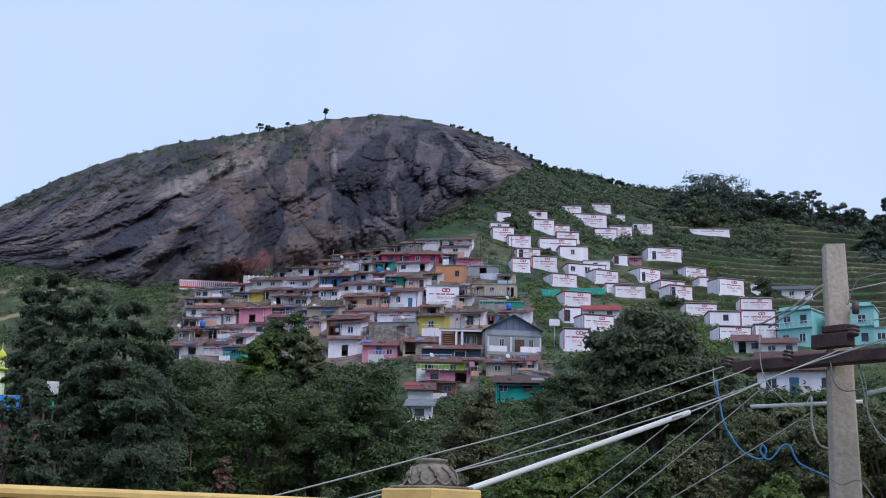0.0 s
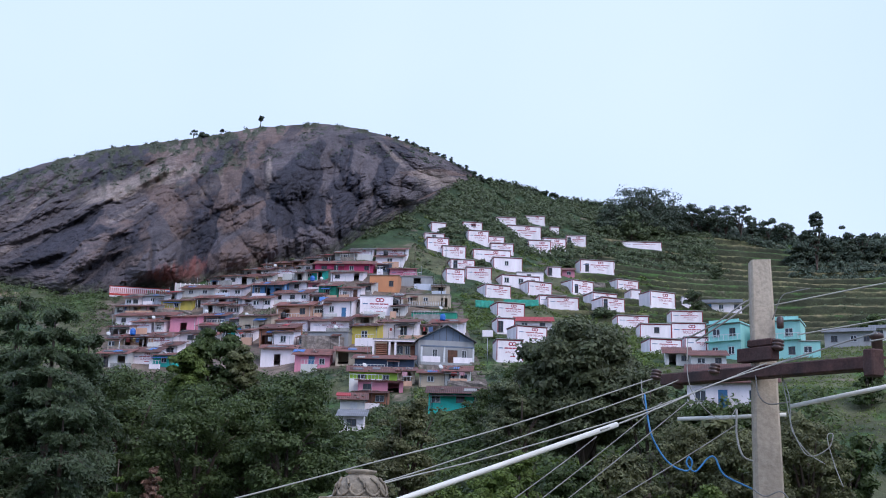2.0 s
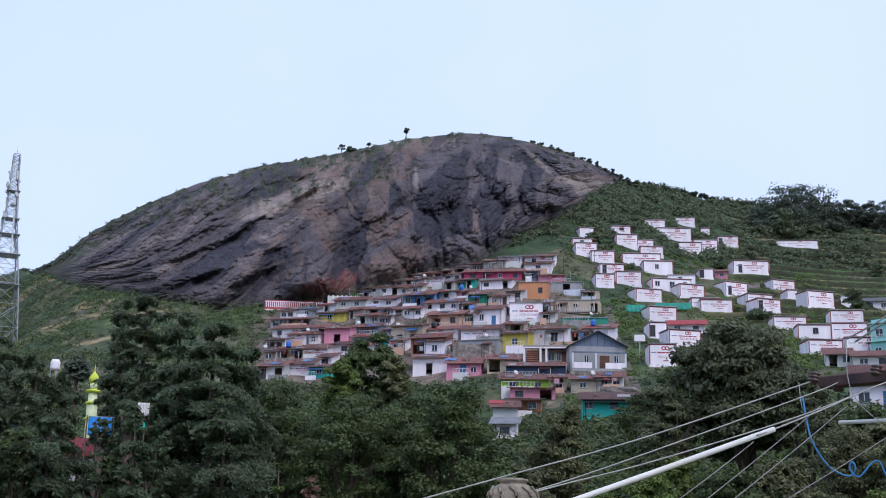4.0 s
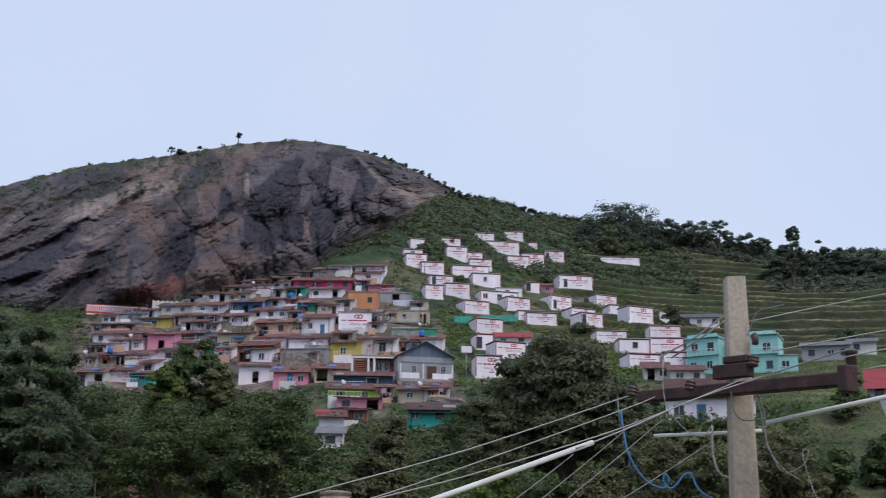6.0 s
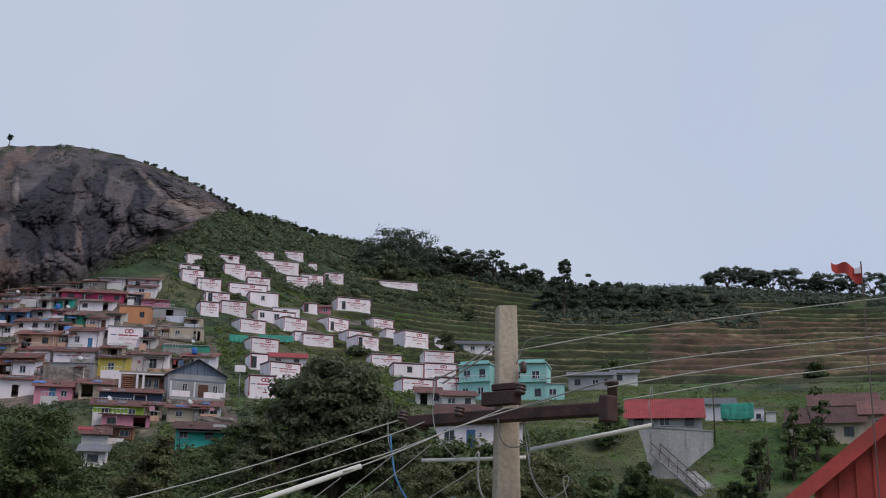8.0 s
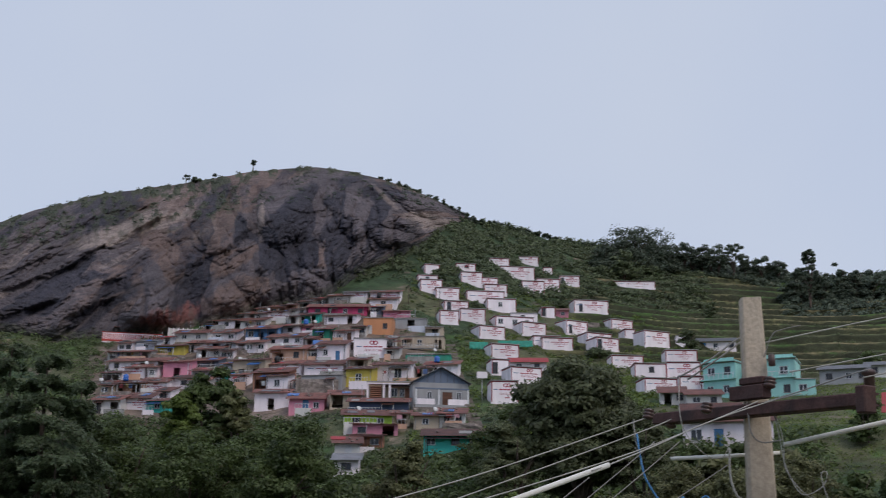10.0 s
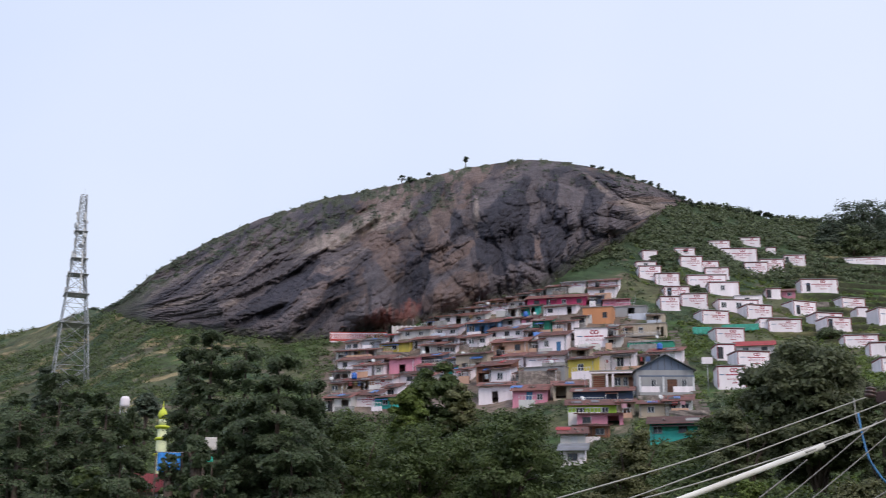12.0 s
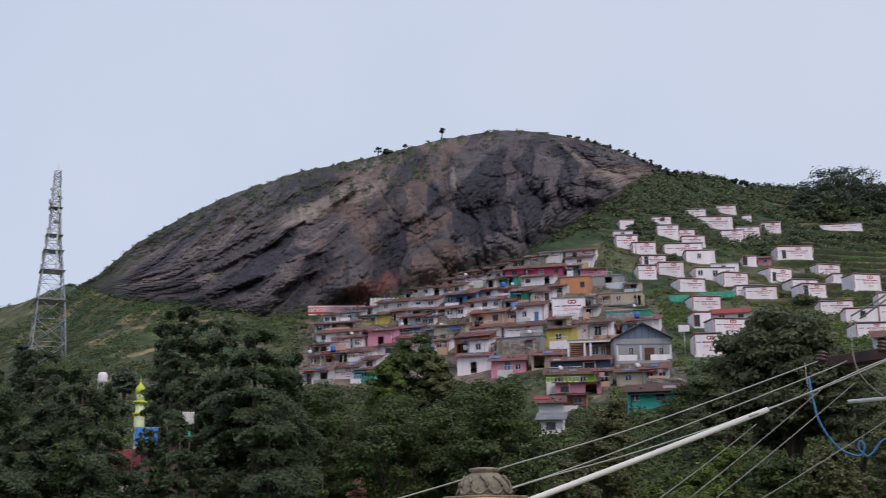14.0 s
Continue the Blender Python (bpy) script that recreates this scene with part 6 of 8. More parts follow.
broadleaf(39.2, 86.5, 10.0, 3.1, 0.6, "olive", count=8977, leaf=0.36, clumps=40, label='rounded green bush on the bank', group='bank bushes')
broadleaf(44.5, 89.5, 8.8, 2.8, 0.5, "mid", count=8977, leaf=0.36, clumps=40, label='rounded green bush on the bank', group='bank bushes')
broadleaf(32.6, 86.0, 11.6, 3.0, 0.7, "olive", count=8977, leaf=0.36, clumps=40, label='rounded green bush on the bank', group='bank bushes')
broadleaf(56.0, 101.6, 4.8, 2.0, 0.3, "mid", count=8977, leaf=0.36, clumps=40, label='rounded green bush on the bank', group='bank bushes')
broadleaf(55.7, 97.1, 3.9, 1.5, 0.2, "mid", count=8977, leaf=0.36, clumps=40, label='rounded green bush on the bank', group='bank bushes')
broadleaf(60.7, 94.1, 4.2, 1.5, 0.3, "mid", count=8977, leaf=0.36, clumps=40, label='rounded green bush on the bank', group='bank bushes')
broadleaf(53.2, 90.5, 5.1, 1.2, 0.3, "mid", count=8977, leaf=0.36, clumps=40, label='rounded green bush on the bank', group='bank bushes')
broadleaf(112.2, 212.2, 3.7, 2.7, 0.2, "mid", count=4725, leaf=0.36, clumps=40, label='rounded green bush on the bank', group='bank bushes')
broadleaf(144.1, 191.9, 3.0, 2.2, 0.2, "mid", count=4725, leaf=0.36, clumps=40, label='rounded green bush on the bank', group='bank bushes')
broadleaf(55.6, 339.5, 2.0, 0.7, 0.2, "wood", count=220, leaf=0.5, clumps=9, label='small tree on the skyline', group='skyline trees')
broadleaf(57.7, 341.0, 2.4, 0.7, 0.2, "wood", count=220, leaf=0.5, clumps=9, label='small tree on the skyline', group='skyline trees')
broadleaf(58.6, 341.8, 2.4, 1.0, 0.2, "wood", count=220, leaf=0.5, clumps=9, label='small tree on the skyline', group='skyline trees')
broadleaf(60.7, 344.0, 1.7, 1.0, 0.2, "wood", count=220, leaf=0.5, clumps=9, label='small tree on the skyline', group='skyline trees')
broadleaf(62.9, 346.2, 1.6, 0.9, 0.2, "wood", count=220, leaf=0.5, clumps=9, label='small tree on the skyline', group='skyline trees')
broadleaf(63.7, 346.9, 2.0, 0.7, 0.2, "wood", count=220, leaf=0.5, clumps=9, label='small tree on the skyline', group='skyline trees')
broadleaf(65.9, 349.1, 1.8, 0.7, 0.2, "wood", count=220, leaf=0.5, clumps=9, label='small tree on the skyline', group='skyline trees')
broadleaf(67.9, 350.8, 1.8, 1.1, 0.2, "wood", count=220, leaf=0.5, clumps=9, label='small tree on the skyline', group='skyline trees')
broadleaf(69.6, 352.0, 1.1, 0.9, 0.1, "wood", count=220, leaf=0.5, clumps=9, label='small tree on the skyline', group='skyline trees')
broadleaf(70.5, 352.6, 1.7, 0.9, 0.2, "wood", count=220, leaf=0.5, clumps=9, label='small tree on the skyline', group='skyline trees')
broadleaf(72.5, 353.9, 1.7, 1.2, 0.2, "wood", count=220, leaf=0.5, clumps=9, label='small tree on the skyline', group='skyline trees')
broadleaf(74.8, 355.4, 1.2, 1.0, 0.1, "wood", count=220, leaf=0.5, clumps=9, label='small tree on the skyline', group='skyline trees')
broadleaf(76.2, 356.3, 1.3, 0.9, 0.1, "wood", count=220, leaf=0.5, clumps=9, label='small tree on the skyline', group='skyline trees')
broadleaf(77.5, 357.1, 1.0, 0.9, 0.1, "wood", count=220, leaf=0.5, clumps=9, label='small tree on the skyline', group='skyline trees')
broadleaf(79.9, 358.6, 1.7, 1.1, 0.2, "wood", count=220, leaf=0.5, clumps=9, label='small tree on the skyline', group='skyline trees')
broadleaf(80.9, 359.2, 1.2, 0.7, 0.1, "wood", count=220, leaf=0.5, clumps=9, label='small tree on the skyline', group='skyline trees')
broadleaf(82.4, 360.1, 1.6, 1.3, 0.2, "wood", count=220, leaf=0.5, clumps=9, label='small tree on the skyline', group='skyline trees')
broadleaf(84.2, 361.2, 1.7, 1.2, 0.2, "wood", count=220, leaf=0.5, clumps=9, label='small tree on the skyline', group='skyline trees')
broadleaf(86.3, 362.4, 1.9, 1.2, 0.2, "wood", count=220, leaf=0.5, clumps=9, label='small tree on the skyline', group='skyline trees')
broadleaf(87.6, 363.2, 2.0, 0.9, 0.2, "wood", count=220, leaf=0.5, clumps=9, label='small tree on the skyline', group='skyline trees')
broadleaf(89.5, 364.3, 2.3, 1.2, 0.2, "wood", count=220, leaf=0.5, clumps=9, label='small tree on the skyline', group='skyline trees')
broadleaf(91.0, 365.1, 2.6, 1.1, 0.3, "wood", count=220, leaf=0.5, clumps=9, label='small tree on the skyline', group='skyline trees')
broadleaf(93.0, 366.3, 1.9, 1.1, 0.2, "wood", count=220, leaf=0.5, clumps=9, label='small tree on the skyline', group='skyline trees')
broadleaf(94.4, 367.0, 2.6, 1.0, 0.3, "wood", count=220, leaf=0.5, clumps=9, label='small tree on the skyline', group='skyline trees')
broadleaf(96.8, 368.4, 2.2, 1.3, 0.2, "wood", count=220, leaf=0.5, clumps=9, label='small tree on the skyline', group='skyline trees')
broadleaf(98.0, 369.0, 2.0, 1.2, 0.2, "wood", count=220, leaf=0.5, clumps=9, label='small tree on the skyline', group='skyline trees')
broadleaf(100.4, 370.3, 1.6, 1.3, 0.2, "wood", count=220, leaf=0.5, clumps=9, label='small tree on the skyline', group='skyline trees')
broadleaf(102.2, 371.2, 2.0, 1.4, 0.2, "wood", count=220, leaf=0.5, clumps=9, label='small tree on the skyline', group='skyline trees')
broadleaf(104.1, 372.2, 1.9, 1.1, 0.2, "wood", count=220, leaf=0.5, clumps=9, label='small tree on the skyline', group='skyline trees')


# thickets: what nobody could count
def thicket(name, xs, ys, size, per, tone, leaf, label):
    xs, ys, size = np.asarray(xs), np.asarray(ys), np.asarray(size)
    zs = ground_z(xs, ys)
    pick = np.repeat(np.arange(len(xs)), per)
    way = ball(len(pick))
    way[:, 2] = np.abs(way[:, 2])
    at = np.stack([xs, ys, zs], 1)[pick] + way * (size[pick] * rng.uniform(.5, 1.1, len(pick)))[:, None]
    ob = leaves(name, at, way + np.array([0, -.2, .3]), np.clip(leaf * size[pick] ** .5, leaf * .6, leaf * 1.6), LEAF[tone], None, .5)
    tagged(ob, label, "shrubs", kind="stuff")


HOUSES = [o for o in scene.objects if o.name.split(".")[0] == "house"]
spots = np.array([(o.location.x, o.location.y) for o in HOUSES])
behind = np.array([(-math.sin(o.rotation_euler.z), math.cos(o.rotation_euler.z)) for o in HOUSES])


reach_of = [max(abs(c.co.x) for c in o.children[0].data.vertices) + 1.6 for o in HOUSES]


def free(xs, ys, gap=4.2):
    """Away from house footprints."""
    p = np.stack([xs, ys], 1)
    ok = np.ones(len(p), bool)
    for s, b, g in zip(spots, behind, reach_of):
        ok &= np.hypot(*(p - (s + b * 1.5)).T) > max(gap, g)
    return ok


def scatter(n, h0, h1, r0, r1, keep):
    r, a = np.sqrt(rng.uniform(r0 ** 2, r1 ** 2, n)), np.radians(rng.uniform(h0, h1, n))
    xs, ys = r * np.sin(a), r * np.cos(a)
    ok = keep(np.degrees(a), r, xs, ys)
    return xs[ok], ys[ok]


def limit(h):
    return np.interp(h, HEADING, BROW_FAR)


# slope under the rock and between the houses
xs, ys = scatter(13000, -29, 12, 125, 350, lambda h, r, x, y: (r < limit(h)) & free(x, y) & (fbm(x / 9, y / 9, octaves=4, seed=41) > .47))
thicket("hillside_shrubs", xs, ys, rng.uniform(.3, 1.1, len(xs)), 22, "far", .27, "green shrubs and tall weeds on the hillside")
xs, ys = scatter(6000, 7, 20, 150, 300, lambda h, r, x, y: (r < limit(h)) & free(x, y) & (fbm(x / 7, y / 7, octaves=4, seed=43) > .46))
thicket("garden_shrubs", xs, ys, rng.uniform(.3, .9, len(xs)), 22, "light", .28, "bright green weeds and bushes between the white houses")
# the wooded shoulder between the rock and the ridge trees
xs, ys = scatter(15000, 1, 21, 270, 400, lambda h, r, x, y: (r < limit(h)) & (r > np.interp(h, (1, 7, 12, 21), (262, 290, 298, 330))) & free(x, y) & (vnoise(x / 6, y / 6, seed=45) > .3))
thicket("shoulder_scrub", xs, ys, rng.uniform(.6, 1.8, len(xs)), 22, "far", .36, "dense green scrub on the shoulder of the hill")
xs, ys = scatter(5000, 12, 42, 200, 400, lambda h, r, x, y: (r < limit(h)) & free(x, y) & (fbm(x / 14, y / 14, octaves=3, seed=47) > .57))
thicket("terrace_bushes", xs, ys, rng.uniform(.2, .7, len(xs)), 18, "far", .26, "low bushes along the terrace walls")
# scrub along the ridge, in the ridge wood and on the shoulder beyond the rock
xs, ys = scatter(5000, 17, 46, 384, 408, lambda h, r, x, y: vnoise(x / 9, y / 9, seed=53) > .35)
thicket("ridge_scrub", xs, ys, rng.uniform(.8, 2.4, len(xs)), 26, "wood", .40, "dark scrub along the ridge")
xs, ys = scatter(800, 24.3, 34.5, 338, 366, lambda h, r, x, y: r > 0)
thicket("wood_understorey", xs, ys, rng.uniform(.7, 1.8, len(xs)), 44, "wood", .38, "dense dark understorey of the ridge wood")
xs, ys = scatter(15000, -30, -6.5, 150, 420, lambda h, r, x, y: (r < limit(h)) & free(x, y) & (fbm(x / 10, y / 10, octaves=4, seed=57) > .46))
thicket("western_scrub", xs, ys, rng.uniform(.35, 1.5, len(xs)), 20, "mid", .25, "dark green scrub on the grassy slope below the masts")
xs, ys = scatter(15000, 23, 43, 112, 215, lambda h, r, x, y: vnoise(x / 7, y / 7, seed=59) > .15)
thicket("field_grass", xs, ys, rng.uniform(.12, .4, len(xs)), 6, "light", .18, "tall green grass on the field below the terraces")
# bleached grass along the lips of the terraces
lip = (np.abs(in_step - .70) < .075) & (terr > .5) & (vnoise(gx / 8, gy / 8, seed=97) > .3) & (gy > 0)
xs, ys = gx[lip] + rng.normal(0, .2, lip.sum()), gy[lip] + rng.normal(0, .2, lip.sum())
ok = free(xs, ys)
thicket("terrace_edge_grass", xs[ok], ys[ok], rng.uniform(.25, .5, ok.sum()), 10, "straw", .36, "bleached tufts of grass along the terrace edges")
# bushes crowding the lowest houses
xs, ys = scatter(6200, -10, 11, 118, 196, lambda h, r, x, y: free(x, y, 3.2) & (r < np.interp(h, (-10, 0, 3, 11), (196, 186, 154, 150))))
thicket("village_edge_shrubs", xs, ys, rng.uniform(.5, 1.5, len(xs)), 20, "mid", .26, "dark green bushes crowding below the lowest houses")
# undergrowth in the hollow below the houses
xs, ys = scatter(6500, -30, 26, 50, 140, lambda h, r, x, y: free(x, y, 5))
thicket("undergrowth", xs, ys, rng.uniform(.5, 1.8, len(xs)), 22, "mid", .27, "tangled dark green undergrowth below the houses")
xs, ys = scatter(2500, 2, 24, 60, 125, lambda h, r, x, y: fbm(x / 11, y / 11, octaves=3, seed=49) > .5)
thicket("bright_weeds", xs, ys, rng.uniform(.4, 1.3, len(xs)), 30, "light", .30, "bright green weeds on the bank")
# tufts along the crown of the rock
at = np.argwhere((cv > .72) & (cv <= 1.0) & (ch < 9.5) & (tuft > np.interp(ch, (-19, -3, 1, 9), (.5, .52, .66, .56))))
at = at[rng.permutation(len(at))[:1000]]
p = np.stack([(far * np.sin(hr))[at[:, 0], at[:, 1]], (far * np.cos(hr))[at[:, 0], at[:, 1]], rz[at[:, 0], at[:, 1]]], 1)
pick = np.repeat(np.arange(len(p)), 12)
way = ball(len(pick))
way[:, 2] = np.abs(way[:, 2])
tagged(leaves("rock_tufts", p[pick] + way * rng.uniform(.2, .8, len(pick))[:, None] * np.array([1.3, 1.3, .5]), way + np.array([0, 0, .4]), np.full(len(pick), .26), LEAF["wood"], None, .5), "grass tufts and low bushes on the rock", "grass", kind="stuff")

# ---- right-hand side: turquoise house, red-roofed shed, retaining wall, steps ----
house(*(68.90, 176.40), -44, 5.2, 6, 5.2, "turquoise", "slab", (("window", -.3, .6, 1, 1.2), ("window", .2, .6, 1, 1.2), ("window", -.25, 3.4, 1.2, 1.2), ("dark", .25, 3.4, 1, 1.2)), "two-storey turquoise painted house with a flat roof")
house(*(75.79, 172.59), -32, 6.6, 6, 5.6, "turquoise", "slab", (("window", -.3, .6, 1.2, 1.2), ("dark", .3, .6, 1, 1.2), ("window", -.2, 3.4, 1.2, 1.2), ("window", .25, 3.4, 1.2, 1.2)), "two-storey turquoise painted house with a flat roof")
house(*(79.84, 170.48), -22, 3.0, 5, 2.4, "turquoise", "slab", (("window", -.1, .7, 1.2, 1.0),), "low turquoise painted annexe beside a taller house")
house(*(92.48, 183.23), -28, 7.5, 4, 2.6, "grey", "tin", (("dark", -.3, .9, 1, 1), ("window", .1, .9, 1, 1), ("dark", .36, .9, .9, 1)), "grey rendered house with a grey tin roof", rise=16)
house(*(103.62, 192.08), -28, 4.5, 4, 2.2, "pale", "tin", (("dark", -.2, .8, 1, 1),), "pale weathered house with a grey tin roof", rise=16)
house(*(49.95, 126.23), -22, 9.5, 5, 3.0, "white", "rust", (("bluedoor", -.1, .02, 1, 2.0), ("window", .25, .8, 1.2, 1.2), ("window", -.35, .8, 1.2, 1.2)), "whitewashed house with a broad rusty tin roof", rise=26)
shed = house(*(70.12, 120.88), -30, 8.2, 5, 1.6, "grey", "red", (("dark", -.35, .5, 1.0, .9), ("window", .0, .5, 1.2, .9), ("dark", .33, .5, 1.0, .9)), "long grey shed with a bright red sheet roof", rise=27)
house(*(85.25, 133.32), -32, 3.6, 3.5, 2.2, "white", "tin", (("dark", .2, .02, .8, 1.8),), "small whitewashed shed with a grey tin roof", rise=18)
house(*(88.93, 130.60), -33, 1.7, 2.5, 1.5, "white", "slab", (("dark", .1, .3, .6, .6),), "tiny whitewashed hut with a flat roof")
house(*(89.88, 129.03), -33, 1.2, 2, 1.2, "pale", "slab", (), "tiny pale weathered hut with a flat roof")
house(*(82.07, 108.13), -36, 7.6, 4.5, 2.4, "beige", "rust", (("dark", -.3, .02, .9, 1.9), ("window", .0, .8, 1.1, 1.0), ("dark", .3, .8, 1.0, 1.0)), "cream painted house with a rusty tin roof", rise=24)
house(*(87.81, 112.23), -36, 7.0, 4.5, 2.3, "white", "rust", (("dark", -.25, .7, 1, 1), ("window", .2, .7, 1, 1)), "whitewashed house with a rusty tin roof", rise=22)
house(*(89.08, 105.40), -38, 7.0, 4.5, 2.4, "beige", "rust", (("window", -.25, .7, 1, 1), ("door", .2, .02, .9, 1.9)), "cream painted house with a rusty tin roof", rise=22)

# cornices, balcony and parapet of the turquoise house
for o in [q for q in scene.objects if q.name.startswith("house") and q.get("label", "").startswith("two-storey turquoise")]:
    hw = max(c.co.x for c in o.children[0].data.vertices)
    hh = max(c.co.z for c in o.children[0].data.vertices)
    for zz in (hh * .5, hh + .14):
        part("cornice", box(-hw - .35, hw + .35, -.5, -.004 if zz < hh else 6.2, zz, zz + .16, .01), PAINT["turquoise"], o)
    part("parapet", box(-hw, hw, -.1, .06, hh + .31, hh + .75, .01), PAINT["turquoise"], o)
    for i in range(7):
        px = -hw + .1 + (2 * hw - .2) * i / 6
        part("baluster", box(px - .04, px + .04, -.45, -.37, hh * .5 + .16, hh * .5 + .95), frame_white, o)
    part("balcony_rail", box(-hw - .2, hw + .2, -.46, -.36, hh * .5 + .95, hh * .5 + 1.03), frame_white, o)

old_concrete = surface("stained_concrete", (.42, .41, .40), 0.9, grain=.5, vary=.25, fine=3, bump=.5, streak=True, dirt=(.10, .10, .09), dirt_amount=.8, bump_size=.06)
rx, ry = (63.54, 107.94)
rzz = float(ground_z(rx, ry))
keep = base("retaining_wall", pose(rx, ry, rzz, 0, 0, -30), "stained grey concrete retaining wall below the red-roofed shed", "retaining wall")
outline = ((-3.5, 5.15), (3.9, 4.6), (3.9, 3.1), (1.0, .8), (.3, -.8), (-2.4, -.8), (-2.7, 2.4))
bm = bmesh.new()
vs = [bm.verts.new((q[0], yy, q[1])) for yy in (0, .5) for q in outline]
n = len(outline)
bm.faces.new(vs[:n][::-1]); bm.faces.new(vs[n:])
for i in range(n):
    bm.faces.new((vs[i], vs[(i + 1) % n], vs[n + (i + 1) % n], vs[n + i]))
bmesh.ops.recalc_face_normals(bm, faces=bm.faces)
part("wall", bm, old_concrete, keep)
bm = box(-3.6, 3.98, -.08, .58, -.06, .1, .01)
bmesh.ops.rotate(bm, cent=(0, 0, 0), matrix=Matrix.Rotation(.074, 3, "Y"), verts=bm.verts)
bmesh.ops.translate(bm, vec=(0, 0, 4.96), verts=bm.verts)
part("coping", bm, slabmat, keep)
for i in range(4):
    part("pier", box(-2.2 + i * 1.7, -1.95 + i * 1.7, -.05, -.004, 2.9, 4.8 - i * .12, .01), old_concrete, keep)
# a flight that leaves the wall and comes down over the grass, with a slab path at its foot
start, going = Vector((-1.75, -.6, 2.5)), Vector((4.1, -4.4, 0))
foot = pose(rx, ry, rzz, 0, 0, -30) @ (start + going)
drop = start.z - (float(ground_z(foot.x, foot.y)) + .1 - rzz)
flight = base("stairway", pose(rx, ry, rzz, 0, 0, -30) @ pose(start.x, start.y, start.z, 0, 0, math.degrees(math.atan2(going.y, going.x))), "steep concrete outside stairs with dark steel handrails", "stairs")
run = going.length
for i in range(20):
    part("step", box(run * i / 20, run * (i + 1.15) / 20, -.5, .5, -drop * (i + 1) / 20 - .16, -drop * (i + 1) / 20, .006), slabmat, flight)
for yy in (-.62, .62):
    part("stringer", tube([(-.2, yy, .0), (run + .2, yy, -drop - .05)], .13, 6), slabmat, flight)
    part("handrail", tube([(-.1, yy, 1.0), (run, yy, -drop + .95)], .045, 6), frame_dark, flight)
    for i in range(6):
        part("post", tube([(run * i / 5, yy, -drop * i / 5 - .1), (run * i / 5, yy, -drop * i / 5 + .98)], .03, 5), frame_dark, flight)
p0, p1 = Vector((65.64, 108.43)), Vector((64.56, 103.52))
z0, z1 = float(ground_z(p0.x, p0.y)), float(ground_z(p1.x, p1.y))
ramp_top = base("concrete_ramp", pose(p0.x, p0.y, z0, 0, 0, math.degrees(math.atan2(p1.y - p0.y, p1.x - p0.x))), "pale sloping concrete slab path beside the stairs", "ramp")
far_ = (p1 - p0).length
bm = box(-.3, far_, -.7, .7, -.35, .22, .02)
for q in bm.verts:
    q.co.z += (z1 - z0) * q.co.x / far_
part("slab", bm, slabmat, ramp_top)


def cloth(name, m, w, h, material, label, category, waves=5):
    """A hanging or draped sheet with folds and a real thickness."""
    ob_root = base(name, m, label, category)
    bm = bmesh.new()
    n, k = 18, 8
    g = [[bm.verts.new((-w / 2 + w * i / n, .10 * math.sin(waves * i / n * 6.28) * (j / k) + .06 * math.sin(i * 1.7 + j), -h * j / k - .10 * h * math.sin(math.pi * i / n) * (j / k))) for i in range(n + 1)] for j in range(k + 1)]
    for j in range(k):
        for i in range(n):
            bm.faces.new((g[j][i], g[j][i + 1], g[j + 1][i + 1], g[j + 1][i])).smooth = True
    extra = bmesh.ops.extrude_face_region(bm, geom=bm.faces[:])
    bmesh.ops.translate(bm, vec=(0, .02, 0), verts=[q for q in extra["geom"] if isinstance(q, bmesh.types.BMVert)])
    part("sheet", bm, material, ob_root)
    return ob_root


def lay(at, turn=0, tip=0, up=0.0):
    return pose(at[0], at[1], float(ground_z(at[0], at[1])) + up, tip, 0, turn)


cloth("green_tarpaulin", lay((85.57, 129.84), -33, -12, 2.4), 4.0, 2.0, tarp_green, "green tarpaulin hung against a white shed", "tarpaulin")
cloth("green_tarpaulin", lay((49.93, 236.28), -10, -20, 1.5), 7.0, 1.4, tarp_green, "long green tarpaulin screen between white houses", "tarpaulin")
cloth("green_tarpaulin", lay((41.58, 231.04), -5, -25, 1.7), 3.6, 1.6, tarp_green, "crumpled green tarpaulin on the grassy slope", "tarpaulin")
cloth("blue_tarpaulin", lay((11.67, 228.95), 0, -60, 2.2), 4.6, 2.4, tarp_blue, "blue tarpaulin spread over a tin roof", "tarpaulin")

# ---- painted shrine under the rock ----
stripe_red = surface("stripe_red", (.50, .06, .05), .8, grain=2, vary=.15, fine=10, bump=.1, dirt=(.2, .05, .05))
sx, sy = (-26.31, 253.14)
sz = float(ground_z(sx, sy))
shrine = base("shrine_wall", pose(sx, sy, sz, 0, 0, 4), "low boundary wall painted in red and white stripes", "wall")
part("wall", box(-6, 6, 0, .25, -.6, 1.45), PAINT["white"], shrine)
for i in range(30):
    part("stripe", box(-5.95 + i * .4, -5.75 + i * .4, -.012, -.002, .12, 1.25), stripe_red, shrine)
part("top_rail", box(-6.05, 6.05, -.06, .31, 1.452, 1.6, .01), stripe_red, shrine)
part("bottom_rail", box(-6.02, 6.02, -.02, -.004, -.3, .1), stripe_red, shrine)
hut = base("shrine_shelter", pose(sx + 1.5, sy + 2.5, sz + .3, 0, 0, 4), "open shelter with a dark rusty tin roof", "shelter")
part("roof", tin_sheet(11, 4, 2.9, 3.3, .2), rust, hut)
part("back_wall", box(-5, 5, 3.6, 3.8, -1, 2.85), PAINT["brick"], hut)
for i in range(7):
    part("post", box(-5.2 + i * 1.73, -5.06 + i * 1.73, .1, .24, -1.2, 2.9), frame_dark, hut)
sx2, sy2 = (-16.19, 255.24)
low_wall = base("garden_wall", pose(sx2, sy2, float(ground_z(sx2, sy2)), 0, 0, 2), "low whitewashed wall with pinkish dabs", "wall")
